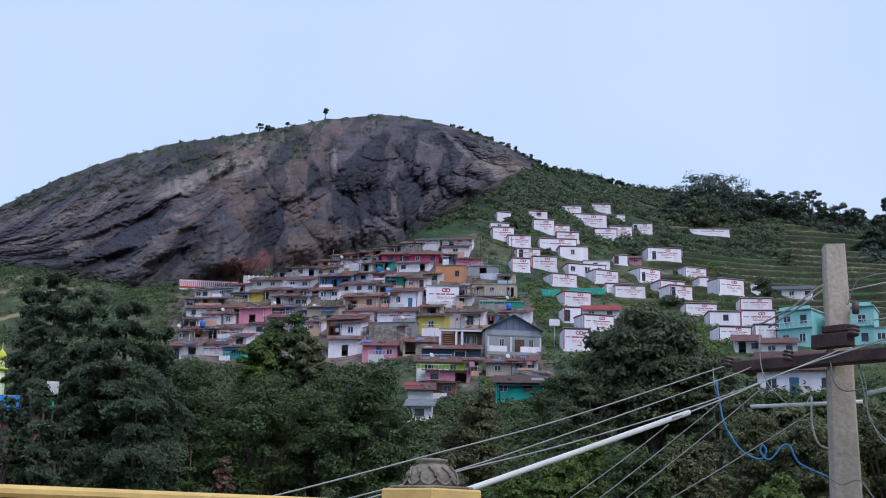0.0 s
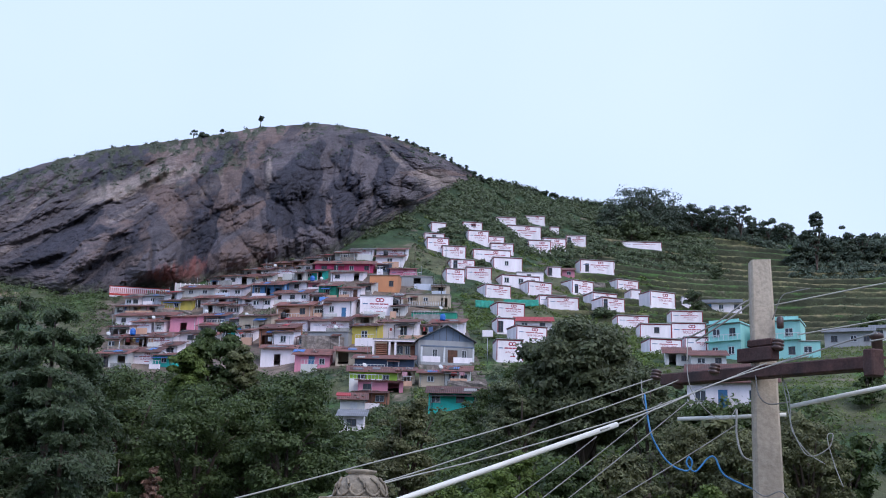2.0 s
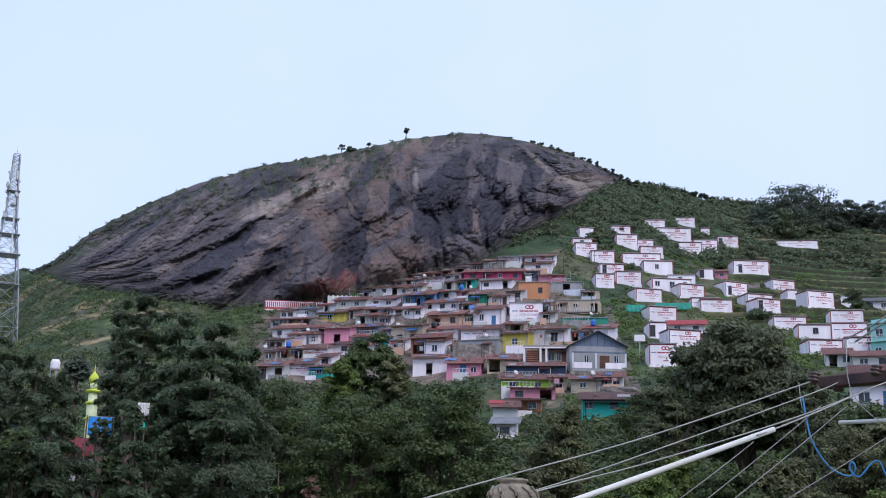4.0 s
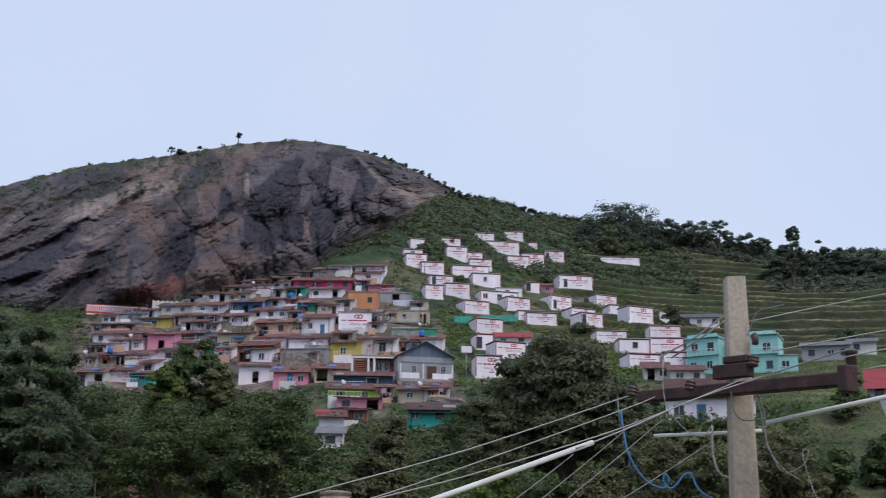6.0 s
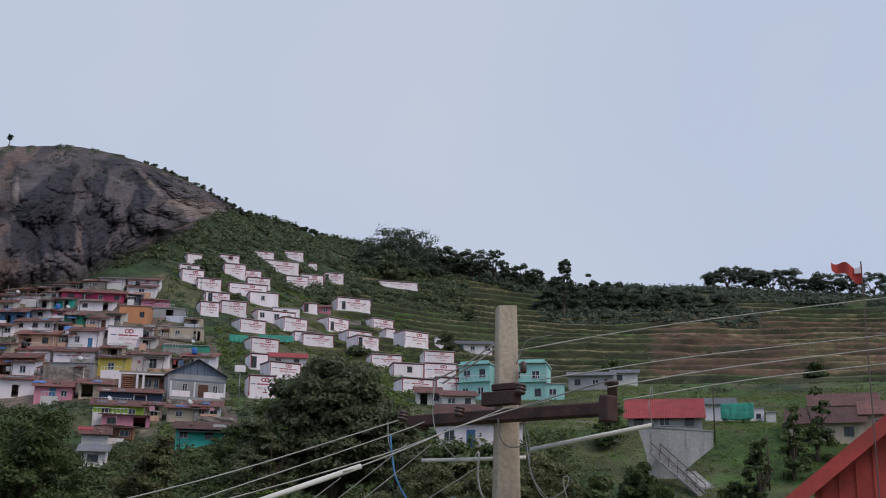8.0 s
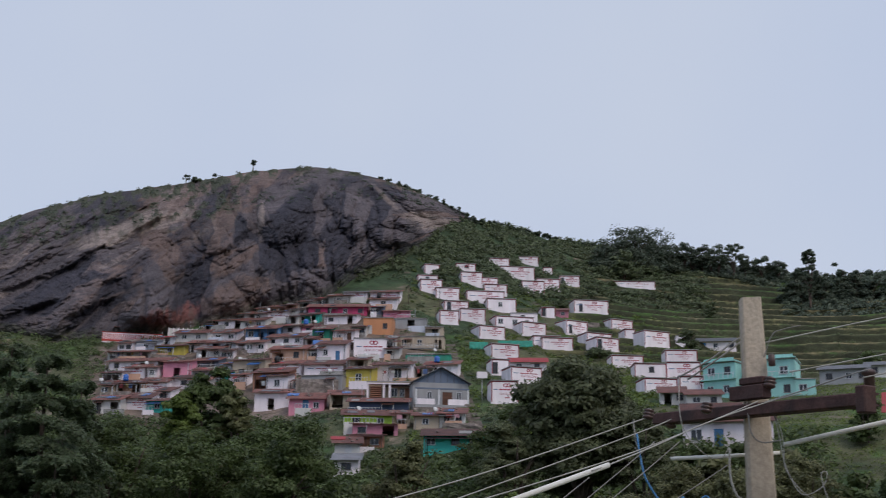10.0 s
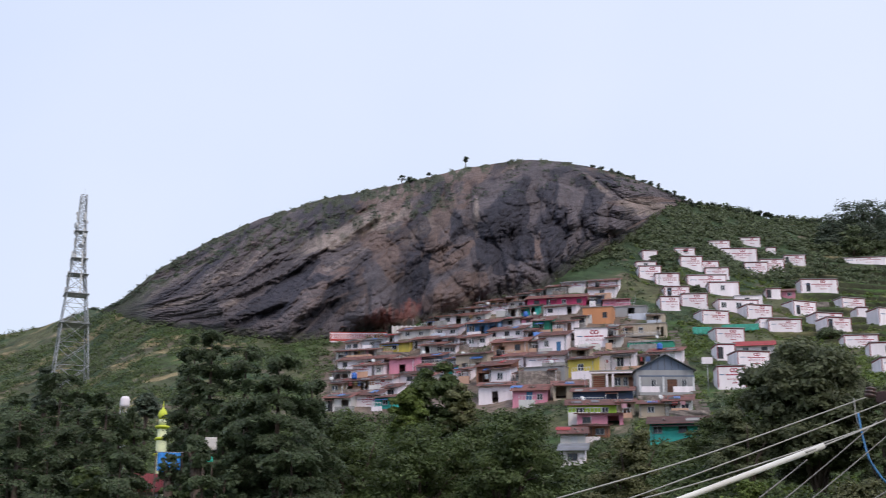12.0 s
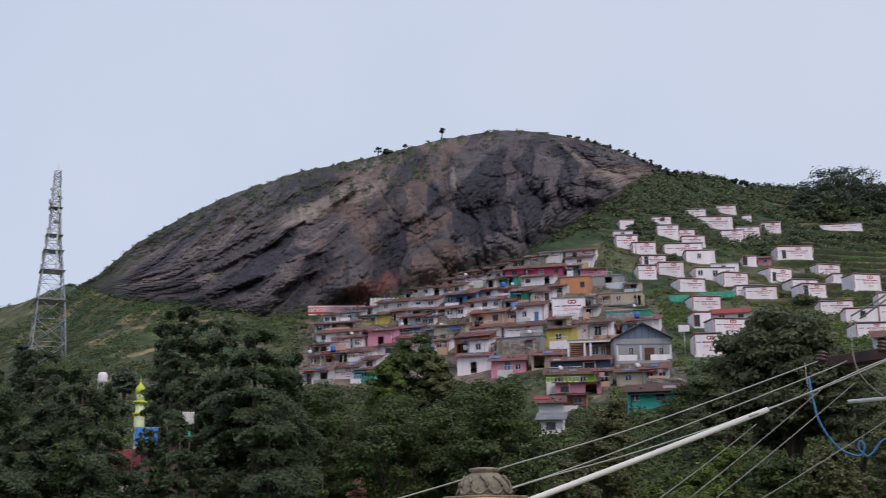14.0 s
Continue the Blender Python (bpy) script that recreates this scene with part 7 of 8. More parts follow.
part("wall", box(-3.3, 3.3, 0, .25, -.5, 1.3, .02), PAINT["pale"], low_wall)
for i in range(7):
    part("pier", box(-3.2 + i * .95, -2.95 + i * .95, -.05, -.002, -.3, 1.45, .01), PAINT["white"], low_wall)

# stone walls that hold the house plots
for wx, wy, turn, length, tall, tag in ((9.1, 198.8, -3, 6.9, 2.2, "wall"), (17.5, 178.9, -6, 5.0, 0.8, "wall"), (27.1, 163.0, -9, 5.3, 1.2, "wall"), (26.1, 177.8, -8, 7.5, 1.0, "wall"), (-17.7, 235.8, 4, 6.5, 1.1, "wall"), (74.7, 271.7, -15, 5.2, 2.3, "wall"), (1.8, 202.0, -1, 5.6, 0.9, "wall"), (25.6, 147.8, -10, 4.1, 1.0, "wall")):
    w = base("plot_wall", pose(wx, wy, float(ground_z(wx, wy)), 0, 0, turn), "rough grey-brown rubble wall holding a house plot", "retaining wall", "plot walls")
    bm = box(-length / 2, length / 2, 0, .6, -.8, tall)
    bmesh.ops.subdivide_edges(bm, edges=bm.edges[:], cuts=5, use_grid_fill=True)
    for q in bm.verts:
        q.co += Vector((rng.normal(0, .05), rng.normal(0, .06), rng.normal(0, .05)))
    part("stonework", bm, rubble, w)

# porch of the gabled house, columns and balcony rails of its neighbours
gable_house = next(o for o in HOUSES if "gable" in o["label"])
m0 = gable_house.matrix_world.copy()
gw = 8.2
part("porch_floor", box(-gw / 2, gw / 2, -1.5, -.91, -1.2, -.02), PAINT["grey"], gable_house)
for px in (-gw / 2 + .15, -.5, gw / 2 - .15):
    part("porch_post", box(px - .13, px + .13, -1.45, -1.2, -.02, 2.3, .01), frame_white, gable_house)
for xa, xb in ((-gw / 2 + .3, -gw / 2 + 3.0), (.9, gw / 2 - .3)):
    part("porch_rail", box(xa, xb, -1.47, -1.32, -.02, .85, .02), PAINT["white"], gable_house)
part("porch_beam", box(-gw / 2, gw / 2, -1.5, -1.2, 2.3, 2.5), PAINT["slate"], gable_house)


def balustrade(host, x0, x1, y, z, n):
    part("balcony_floor", box(x0, x1, y, -.21, z - .15, z), slabmat, host)
    part("balcony_rail", box(x0, x1, y, y + .12, z + .82, z + .93, .01), PAINT["beige"], host)
    for i in range(n):
        bx = x0 + .08 + (x1 - x0 - .16) * i / (n - 1)
        bm = lathe([(.05, 0), (.03, .15), (.075, .4), (.03, .65), (.05, .82)], 8)
        bmesh.ops.translate(bm, vec=(bx, y + .06, z), verts=bm.verts)
        part("baluster", bm, frame_white, host)


for o in HOUSES:
    if o["label"].startswith("beige painted house with a flat") and abs(o.location.x - 29.6) < 3 and abs(o.location.y - 227.3) < 3:
        balustrade(o, -3.6, 3.6, -1.0, .15, 22)
        for px in (-3.5, -1.2, 1.2, 3.5):
            part("column", box(px - .1, px + .1, -.95, -.75, .15, 2.1, .01), PAINT["beige"], o)
    if o["label"].startswith("beige painted house with a flat") and abs(o.location.x - 19.9) < 3 and abs(o.location.y - 188.2) < 3:
        part("upper_floor", box(-3.6, 3.6, -1.4, -.2, 2.35, 2.55), PAINT["white"], o)
        for px in (-3.4, -.9, .0):
            part("column", box(px - .16, px + .16, -1.35, -1.03, -.8, 2.35, .01), PAINT["white"], o)
        for i in range(7):
            part("stair_tread", box(-3.0, -1.3, -1.0, -.3, .1 + i * .3, .22 + i * .3), PAINT["brick"], o)

# steps up beside the village
way_x, way_y = np.linspace(29.82, 36.22, 26), np.linspace(168.63, 232.19, 26)
climb = base("hill_steps", pose(0, 0, 0), "worn brown concrete steps climbing beside the houses", "stairs")
for i in range(26):
    z = float(ground_z(way_x[i], way_y[i]))
    q = part("step", box(-.9, .9, -.5, 1.0, -.9, .25, .02), rubble, climb)
    q.matrix_local = pose(way_x[i], way_y[i], z, 0, 0, -8 + (i % 3) * 2)


def bare_pole(x, y, h, r=.07, label="thin weathered wooden pole on the slope", material=bark):
    root = base("utility_pole", pose(x, y, float(ground_z(x, y)) - .2), label, "pole", "slope poles")
    part("shaft", tube([(0, 0, 0), (.03, 0, h * .5), (0, 0, h)], [r, r * .9, r * .75], 7), material, root)
    part("crossarm", box(-.5, .5, -.04, .04, h - .35, h - .27), frame_dark, root)


bare_pole(*(33.53, 234.36), 7.5)
bare_pole(*(30.77, 256.91), 5.5)
bare_pole(*(37.36, 255.53), 7.0)
bare_pole(*(72.36, 114.27), 6.5, .09)
bare_pole(*(69.19, 100.18), 5.5, .09)
bare_pole(*(30.38, 287.15), 6.0)
bx, by = (33.25, 181.73)
board = base("signboard", pose(bx, by, float(ground_z(bx, by)) - .2, 0, 0, -6), "blank white box sign on a thin post", "signboard")
part("post", tube([(0, 0, 0), (0, 0, 4.4)], .06, 7), steel, board)
part("panel", box(-.8, .8, -.15, .15, 4.3, 5.3, .02), PAINT["white"], board)


wire_dark = surface("dark_line", (.05, .05, .05), .7, grain=6, vary=.2, fine=40, bump=0)

# roofs carry dishes and tanks
for i, o in enumerate(HOUSES):
    z, hh = o.location.z, max(c.co.z for c in next(k for k in o.children if k.name.startswith("front_wall")).data.vertices)
    ways = Vector((math.cos(o.rotation_euler.z), math.sin(o.rotation_euler.z), 0)), Vector((-math.sin(o.rotation_euler.z), math.cos(o.rotation_euler.z), 0))
    if o.location.y < 262 and o.location.x < 34 and i % 7 == 1 and "gable" not in o["label"]:
        p = o.location + ways[0] * (1.2 if i % 2 else -1.3) + ways[1] * .25
        dish(p.x, p.y, z + hh + .1, math.degrees(o.rotation_euler.z) + 35, .36)
    if o.location.x < 34 and i % 17 == 5 and "flat" not in o["label"]:
        p = o.location + ways[0] * -1.0 + ways[1] * 1.2
        tank(p.x, p.y, z + hh + .5, .95, plastic_blue if i % 2 else plastic_black, "blue" if i % 2 else "black")


# washing hung along the fronts
WASH = [surface("wash_" + k, c, .85, grain=4, vary=.15, fine=20, bump=.1) for k, c in (("red", (.34, .07, .07)), ("blue", (.09, .14, .28)), ("white", (.7, .69, .68)), ("ochre", (.42, .31, .12)), ("green", (.09, .2, .14)), ("pink", (.5, .27, .32)))]
for i, o in enumerate(HOUSES):
    if i % 7 != 2 or o.location.x > 32 or "gable" in o["label"] or "sign" in o["label"]:
        continue
    hw = max(abs(c.co.x) for c in o.children[0].data.vertices) * .8
    line = base("clothes_line", o.matrix_world @ pose(0, -.85, 1.55), "clothes line with coloured washing before a house", "clothes line", "clothes lines")
    part("line", tube(sag((-hw, 0, .1), (hw, 0, .1), .08, 8), .012, 4), wire_dark, line)
    for k in (-1, 1):
        part("prop", tube([(k * hw, 0, -2.2), (k * hw, 0, .12)], .03, 5), bark, line)
    x = -hw + .15
    while x < hw - .5:
        wide, tall = rng.uniform(.25, .8), rng.uniform(.3, .85)
        part("garment", box(x, x + wide, -.012, .012, .02 - tall, .03, .004), WASH[int(rng.integers(0, 6))], line)
        x += wide + rng.uniform(.05, 1.3)

# ---- left-hand side: lattice masts, minaret and sheds ----
mast_paint = surface("mast_paint", (.40, .41, .43), .5, grain=.4, vary=.2, fine=6, bump=0, metal=.2, dirt=(.3, .3, .32))
# mist on the far masts is painted: an even pale bluish colour
painted_mist = surface("pale_mast_paint", (.46, .49, .56), .6, grain=.4, vary=.1, fine=6, bump=0)


def lattice_mast(x, y, h, foot, label, material, drums=True, waist=.97, thick=1.0):
    root = base("lattice_mast", pose(x, y, float(ground_z(x, y)) - .3, 0, 0, 25), label, "radio mast", "radio masts")

    def half(z):
        if drums:
            return foot * float(np.interp(z / h, (0, .33, .58, .74, 1), (1, .74, .44, .25, .17)))
        return max(foot * (1 - z / (h * waist)), 0) * .82 + foot * .18 if z < h * waist else foot * .18

    levels = [0]
    while levels[-1] < h - .5:
        levels.append(min(h, levels[-1] + max(1.0, half(levels[-1]) * 1.5)))
    corners = ((-1, -1), (1, -1), (1, 1), (-1, 1))
    for cx, cy in corners:
        part("leg", tube([(cx * half(z), cy * half(z), z) for z in levels], .13 * thick, 5), material, root)
    for a, b in zip(levels, levels[1:]):
        for (ax, ay), (bx_, by_) in zip(corners, corners[1:] + corners[:1]):
            part("brace", tube([(ax * half(a), ay * half(a), a), (bx_ * half(b), by_ * half(b), b)], .06 * thick, 4), material, root)
            part("brace", tube([(bx_ * half(a), by_ * half(a), a), (ax * half(b), ay * half(b), b)], .06 * thick, 4), material, root)
            part("tie", tube([(ax * half(b), ay * half(b), b), (bx_ * half(b), by_ * half(b), b)], .06 * thick, 4), material, root)
    if drums:
        for z, a, s in ((h * .83, 200, .7), (h * .86, 40, .45), (h * .70, 120, .45), (h * .78, 300, .5), (h * .74, 80, .5), (h * .67, 230, .5), (h * .9, 150, .35), (h * .80, 170, .5)):
            d = Vector((math.cos(radians(a)), math.sin(radians(a)), 0)) * (half(z) * 1.2 + .1)
            bm = lathe([(s * .5, 0), (s, .12), (s, .35), (s * .9, .42)], 14)
            bmesh.ops.rotate(bm, matrix=Matrix.Rotation(radians(90), 3, "Y") @ Matrix.Rotation(0, 3, "Z"), verts=bm.verts)
            bmesh.ops.rotate(bm, matrix=Matrix.Rotation(radians(a), 3, "Z"), verts=bm.verts)
            bmesh.ops.translate(bm, vec=d + Vector((0, 0, z)), verts=bm.verts)
            part("dish_antenna", bm, dishmat, root)
        for z in (h * .5, h * .55, h * .58, h * .64, h * .68, h * .75, h * .8, h * .88):
            for a in (20, 140, 260):
                d = Vector((math.cos(radians(a + z)), math.sin(radians(a + z)), 0)) * (half(z) * 1.15 + .12)
                part("panel_antenna", box(d.x - .17, d.x + .17, d.y - .1, d.y + .1, z - .9, z + .9, .02), dishmat, root)
        for zz in (.33, .48, .58, .66, .8):
            part("platform", box(-half(h * zz) - .5, half(h * zz) + .5, -half(h * zz) - .5, half(h * zz) + .5, h * zz, h * zz + .1), material, root)
        part("ladder", tube([(half(0) * .9, 0, 0), (half(h) * .9, 0, h)], .08, 4), material, root)
    part("lightning_rod", tube([(0, 0, h - .2), (0, 0, h + 1.4)], .03, 5), material, root)


tx, ty = (-88.42, 256.96)
lattice_mast(tx, ty, 44.4, 3.7, "tall galvanised lattice mast with antennas and drum dishes", mast_paint)
lattice_mast(*(-177.28, 385.07), 34, 3.4, "distant pale lattice mast in the mist", painted_mist, False, .8, 1.5)
lattice_mast(*(-160.78, 381.42), 30, 1.0, "distant slim pale mast in the mist", painted_mist, False, .2, 1.3)

min_yellow = surface("minaret_yellow", (.62, .68, .05), .6, grain=1.5, vary=.1, fine=10, bump=.1)
min_cream = surface("minaret_cream", (.66, .70, .42), .6, grain=1.5, vary=.12, fine=10, bump=.1)
mx, my = (-29.98, 114.08)
mz = float(ground_z(mx, my))
mh = 22.15 - mz
minaret = base("minaret", pose(mx, my, mz), "slim yellow-green minaret with an onion dome", "minaret")
part("shaft", lathe([(.5, -.5), (.5, mh - 3.7), (.42, mh - 3.6), (.42, mh - 2.6)], 8), min_cream, minaret)
for z in (mh - 3.75, mh - 2.65, mh - 5.2):
    bm = lathe([(.5, 0), (.68, .12), (.68, .25), (.5, .3)], 8)
    bmesh.ops.translate(bm, vec=(0, 0, z), verts=bm.verts)
    part("gallery", bm, min_yellow, minaret)
part("lantern", lathe([(.34, mh - 2.35), (.34, mh - 1.75)], 8), min_cream, minaret)
part("dome", lathe([(.36, mh - 1.75), (.46, mh - 1.45), (.44, mh - 1.2), (.28, mh - .95), (.12, mh - .75), (.05, mh - .6)], 14), min_yellow, minaret)
part("finial", lathe([(.04, mh - .6), (.07, mh - .45), (.03, mh - .3), (.015, mh)], 8), min_yellow, minaret)


def shed_at(x, y, turn, w, d, top, paint, roof, label, rise=16):
    """A hut whose eaves reach a given height."""
    z = float(ground_z(x, y))
    return house(x, y, turn, w, d, top - z, paint, roof, (("dark", -.2, (top - z) * .5, .9, 1.0), ("window", .2, (top - z) * .5, 1.0, 1.0)), label, rise=rise)


shed_at(*(-27.33, 100.30), 14, 2.2, 3, 13.11, "white", "red", "whitewashed house among trees with a red tin roof", 24)
cx_, cy_ = (-20.74, 81.35)
cloth("blue_tarpaulin", pose(cx_, cy_, 14.23, -10, 0, 12), 1.5, 1.2, surface("bright_blue_tarpaulin", (.02, .22, .62), .5, grain=1.5, vary=.2, fine=6, bump=.4), "bright blue tarpaulin hung in front of the minaret", "tarpaulin")
part("line", tube([(-.9, .02, .02), (.9, .02, .02)], .03, 5), steel, scene.objects["blue_tarpaulin.001"])
for k in (-.85, .85):
    part("stake", tube([(k, .08, .1), (k, .08, -9)], .05, 5), bark, scene.objects["blue_tarpaulin.001"])
cx_, cy_ = (-17.69, 77.98)
teal_sheet = cloth("green_tarpaulin", pose(cx_, cy_, 13.83, -14, 0, 14), 1.2, .6, surface("bright_teal_tarpaulin", (.02, .42, .30), .5, grain=1.5, vary=.2, fine=6, bump=.4), "bright teal tarpaulin below a white house", "tarpaulin")
for k in (-.56, .56):
    part("stake", tube([(k, .08, .1), (k, .08, -8)], .05, 5), bark, teal_sheet)
# white sheet added in place of a whitewashed house wall
cx_, cy_ = (-17.48, 79.06)
white_sheet = cloth("white_sheet", pose(cx_, cy_, 14.99, -8, 0, 14), .75, .8, PAINT["pale"], "white sheet standing in for a house wall among the trees", "sheet")
for k in (-.34, .34):
    part("stake", tube([(k, .08, .1), (k, .08, -9)], .035, 5), bark, white_sheet)
wx_, wy_ = (-42.47, 143.81)
wz_ = 25.43
tower_tank = base("water_tower", pose(wx_, wy_, wz_), "white water tank on a slim stand among trees", "water tank")
part("barrel", lathe([(.55, 0), (.58, .3), (.55, .6), (.58, .9), (.4, 1.25)], 14), PAINT["white"], tower_tank)
for k in range(4):
    a = k * math.pi / 2 + .6
    part("leg", tube([(math.cos(a) * .5, math.sin(a) * .5, 0), (math.cos(a) * .8, math.sin(a) * .8, float(ground_z(wx_, wy_)) - wz_ - .3)], .05, 5), steel, tower_tank)

# the lone flat-topped tree and bushes on the crown of the rock
for hx, tall, wide in ((-.86, 3.4, 1.1), (-3.99, 2.6, 1.5), (-3.55, 1.3, 2.2), (-2.69, 1.7, .6), (5.35, .8, .9), (5.75, .7, 1.2), (6.25, 1.2, .8), (6.6, .9, 1.2), (7.05, .8, 1.3), (7.3, 1.7, .6), (7.75, .9, 1.3), (8.1, 1.4, .8), (8.45, 1.9, .6), (8.85, 1.1, 1.3), (9.2, 1.7, .8), (9.6, 1.1, 1.4), (9.95, 1.4, 1.2)):
    i = np.argmin(np.abs(ch[0] - hx))
    j = np.argmax(np.where(cv[:, i] <= 1.0, (rz[:, i] - EYE) / far[:, i], -1))
    t = broadleaf(0, 0, tall, wide, tall * .5 if hx < 0 and wide < 2 else .1, "wood", .3, 420 if wide < 2 else 700, "small wind-bent tree on the crown of the rock", 9, "rock crown trees")
    t.location = (far[j, i] * math.sin(math.radians(hx)), far[j, i] * math.cos(math.radians(hx)), rz[j, i] - .3)

# ---- close by: terrace, yellow parapet, post, street pole and wires ----
yellow_wall = surface("yellow_wall_paint", (.78, .52, .17), .85, grain=1.5, vary=.15, fine=16, bump=.3, dirt=(.16, .12, .08), dirt_amount=.6)
carved = surface("weathered_carved_stone", (.29, .245, .185), .95, grain=5, vary=.4, fine=40, bump=.8, dirt=(.06, .06, .055), dirt_amount=.8, bump_size=.01)
pole_concrete = surface("pole_concrete", (.46, .385, .30), .95, grain=2.5, vary=.3, fine=28, bump=.7, streak=True, dirt=(.17, .14, .10), dirt_amount=.85, bump_size=.01)
rusted = surface("rusted_steel", (.075, .036, .031), .85, grain=6, vary=.45, fine=50, bump=.6, dirt=(.03, .025, .025), dirt_amount=.7, bump_size=.006)
pvc = surface("white_plastic_pipe", (.72, .70, .64), .4, grain=3, vary=.08, fine=30, bump=.05, dirt=(.40, .36, .28), dirt_amount=.4)
wire_grey = surface("grey_cable", (.20, .19, .175), .6, grain=6, vary=.25, fine=40, bump=.1)
wire_pale = surface("pale_cable", (.33, .32, .29), .6, grain=6, vary=.2, fine=40, bump=.1)
wire_blue = surface("blue_cable", (.05, .20, .42), .5, grain=6, vary=.15, fine=40, bump=.1)
porcelain = surface("brown_porcelain", (.07, .04, .035), .35, grain=6, vary=.3, fine=40, bump=.05)

deck = part("terrace_floor", box(-9, 3.2, -7, 4.2, 4.7, 5.0), slabmat)
tagged(deck, "grey concrete roof terrace", "floor", kind="structure")
tagged(part("building_wall", box(-9, 3.2, -7, 4.2, -.3, 4.69), yellow_wall), "yellow painted building below the terrace", "wall", kind="structure")

pa, pb = Vector((-1.245, 4.894, 6.722)), Vector((0.168, 6.148, 6.725))
run = (pb - pa)
turn = math.degrees(math.atan2(run.y, run.x))
par = base("parapet", pose(pa.x, pa.y, 0, 0, 0, turn), "yellow painted parapet wall with a rounded top edge", "wall")
par_top = pa.z
part("wall", box(-4.5, run.length + .25, 0, .22, 3.0, par_top - .05), yellow_wall, par)
part("coping", box(-4.5, run.length + .25, -.03, .25, par_top - .048, par_top, .015), yellow_wall, par)

px, py, pz = (0.476, 5.720, 6.780)
post = base("gate_post", pose(px, py, 0, 0, 0, turn), "square yellow post with a carved lotus cap", "post")
part("shaft", box(-.165, .165, -.165, .165, 2.5, pz - .013, .008), yellow_wall, post)
part("slab", box(-.138, .138, -.138, .138, pz - .012, pz + .0, .004), carved, post)
part("cap", lathe([(.125, pz + .001), (.115, pz + .015), (.118, pz + .03), (.108, pz + .055), (.088, pz + .085), (.06, pz + .102), (.058, pz + .106), (.072, pz + .112), (.072, pz + .122), (.04, pz + .127)], 32), carved, post)
for k in range(10):
    a = k * 2 * math.pi / 10
    loop = [(math.cos(a + s * .26) * rad, math.sin(a + s * .26) * rad, pz + z) for s, rad, z in ((-1, .113, .06), (-1.05, .121, .03), (-.5, .125, .012), (0, .126, .006), (.5, .125, .012), (1.05, .121, .03), (1, .113, .06), (.5, .100, .075), (0, .092, .088))]
    part("petal", tube(bend(loop, 2), .006, 5), carved, post)

# street pole
top = Vector((3.893, 9.102, 8.825))
pole = base("electric_pole", pose(top.x, top.y, 0, 0, 0, -14), "weathered tapered concrete electric pole with rusty crossarm", "electric pole")
bm = bmesh.new()
rows = []
for i in range(25):
    z = top.z * i / 24
    half = .080 + .0140 * (top.z - z) if z > 2 else .080 + .0140 * (top.z - 2)
    bev = half * .18
    ring = []
    for sx_, sy_ in ((1, 1), (-1, 1), (-1, -1), (1, -1)):
        for q in ((1, 1 - .18), (1 - .18, 1)) if sx_ * sy_ > 0 else ((1 - .18, 1), (1, 1 - .18)):
            ring.append(bm.verts.new((sx_ * q[0] * half + rng.normal(0, .0015), sy_ * q[1] * half * .95 + rng.normal(0, .0015), z + (rng.normal(0, .006) if i == 24 else 0))))
    rows.append(ring)
for one, two in zip(rows, rows[1:]):
    for k in range(8):
        bm.faces.new((one[k], one[(k + 1) % 8], two[(k + 1) % 8], two[k]))
bm.faces.new(rows[-1])
bmesh.ops.recalc_face_normals(bm, faces=bm.faces)
part("shaft", bm, pole_concrete, pole)


def at_pole(ob):
    """Hang a piece that was built in the open on the pole."""
    ob.parent = pole
    ob.matrix_parent_inverse = pole.matrix_world.inverted()
    return ob


bpy.context.view_layer.update()
la, lb = Vector((3.348, 9.952, 7.955)), Vector((4.179, 7.846, 7.855))
beam = box(0, (lb - la).length, -.03, .03, -.044, .044, .006)
part_m = (lb - la).to_track_quat("X", "Z").to_matrix().to_4x4()
arm = at_pole(part("crossarm", beam, rusted, None, "rusty steel crossarm"))
arm.matrix_world = Matrix.Translation(la) @ part_m
for s in (-.039, .039):
    fl = at_pole(part("crossarm_flange", box(.0, (lb - la).length, -.06, .06, s - .008, s + .008), rusted))
    fl.matrix_world = Matrix.Translation(la + Vector((0, 0, 0))) @ part_m @ Matrix.Translation((0, .045, 0))
pc = Vector((3.818, 8.939, 8.069))
blk = at_pole(part("clamp", box(-.24, .14, -.045, .045, -.075, .035, .008), rusted, None, "rusty clamp plate"))
blk.matrix_world = Matrix.Translation(pc) @ part_m
blk2 = at_pole(part("clamp", box(-.13, .13, -.04, .04, .04, .095, .008), rusted, None, "rusty clamp plate"))
blk2.matrix_world = Matrix.Translation(pc) @ part_m
end = at_pole(part("end_bracket", box(-.07, .02, -.06, .06, -.10, .09, .01), rusted, None, "rusty end bracket"))
end.matrix_world = Matrix.Translation(lb) @ part_m
for q, s in ((Vector((3.207, 9.683, 7.963)), .75), (Vector((3.490, 9.104, 7.946)), .75), (Vector((3.881, 8.780, 8.107)), .75), (Vector((3.444, 9.813, 7.918)), .8)):
    bm = lathe([(.02, -.07), (.045, -.06), (.06, -.045), (.06, -.03), (.035, -.02), (.062, -.01), (.062, .005), (.035, .015), (.055, .025), (.055, .04), (.02, .055)], 16)
    ins = at_pole(part("insulator", bm, porcelain, None, "brown ribbed porcelain insulator"))
    ins.matrix_world = Matrix.Translation(q) @ Matrix.Rotation(radians(12), 4, "Y") @ Matrix.Scale(s, 4)
pot = at_pole(part("fuse_box", lathe([(.03, -.11), (.05, -.1), (.05, .06), (.065, .07), (.065, .1), (.03, .12)], 12), porcelain))
pot.matrix_world = Matrix.Translation(Vector((4.525, 8.473, 8.082))) @ Matrix.Scale(.8, 4)
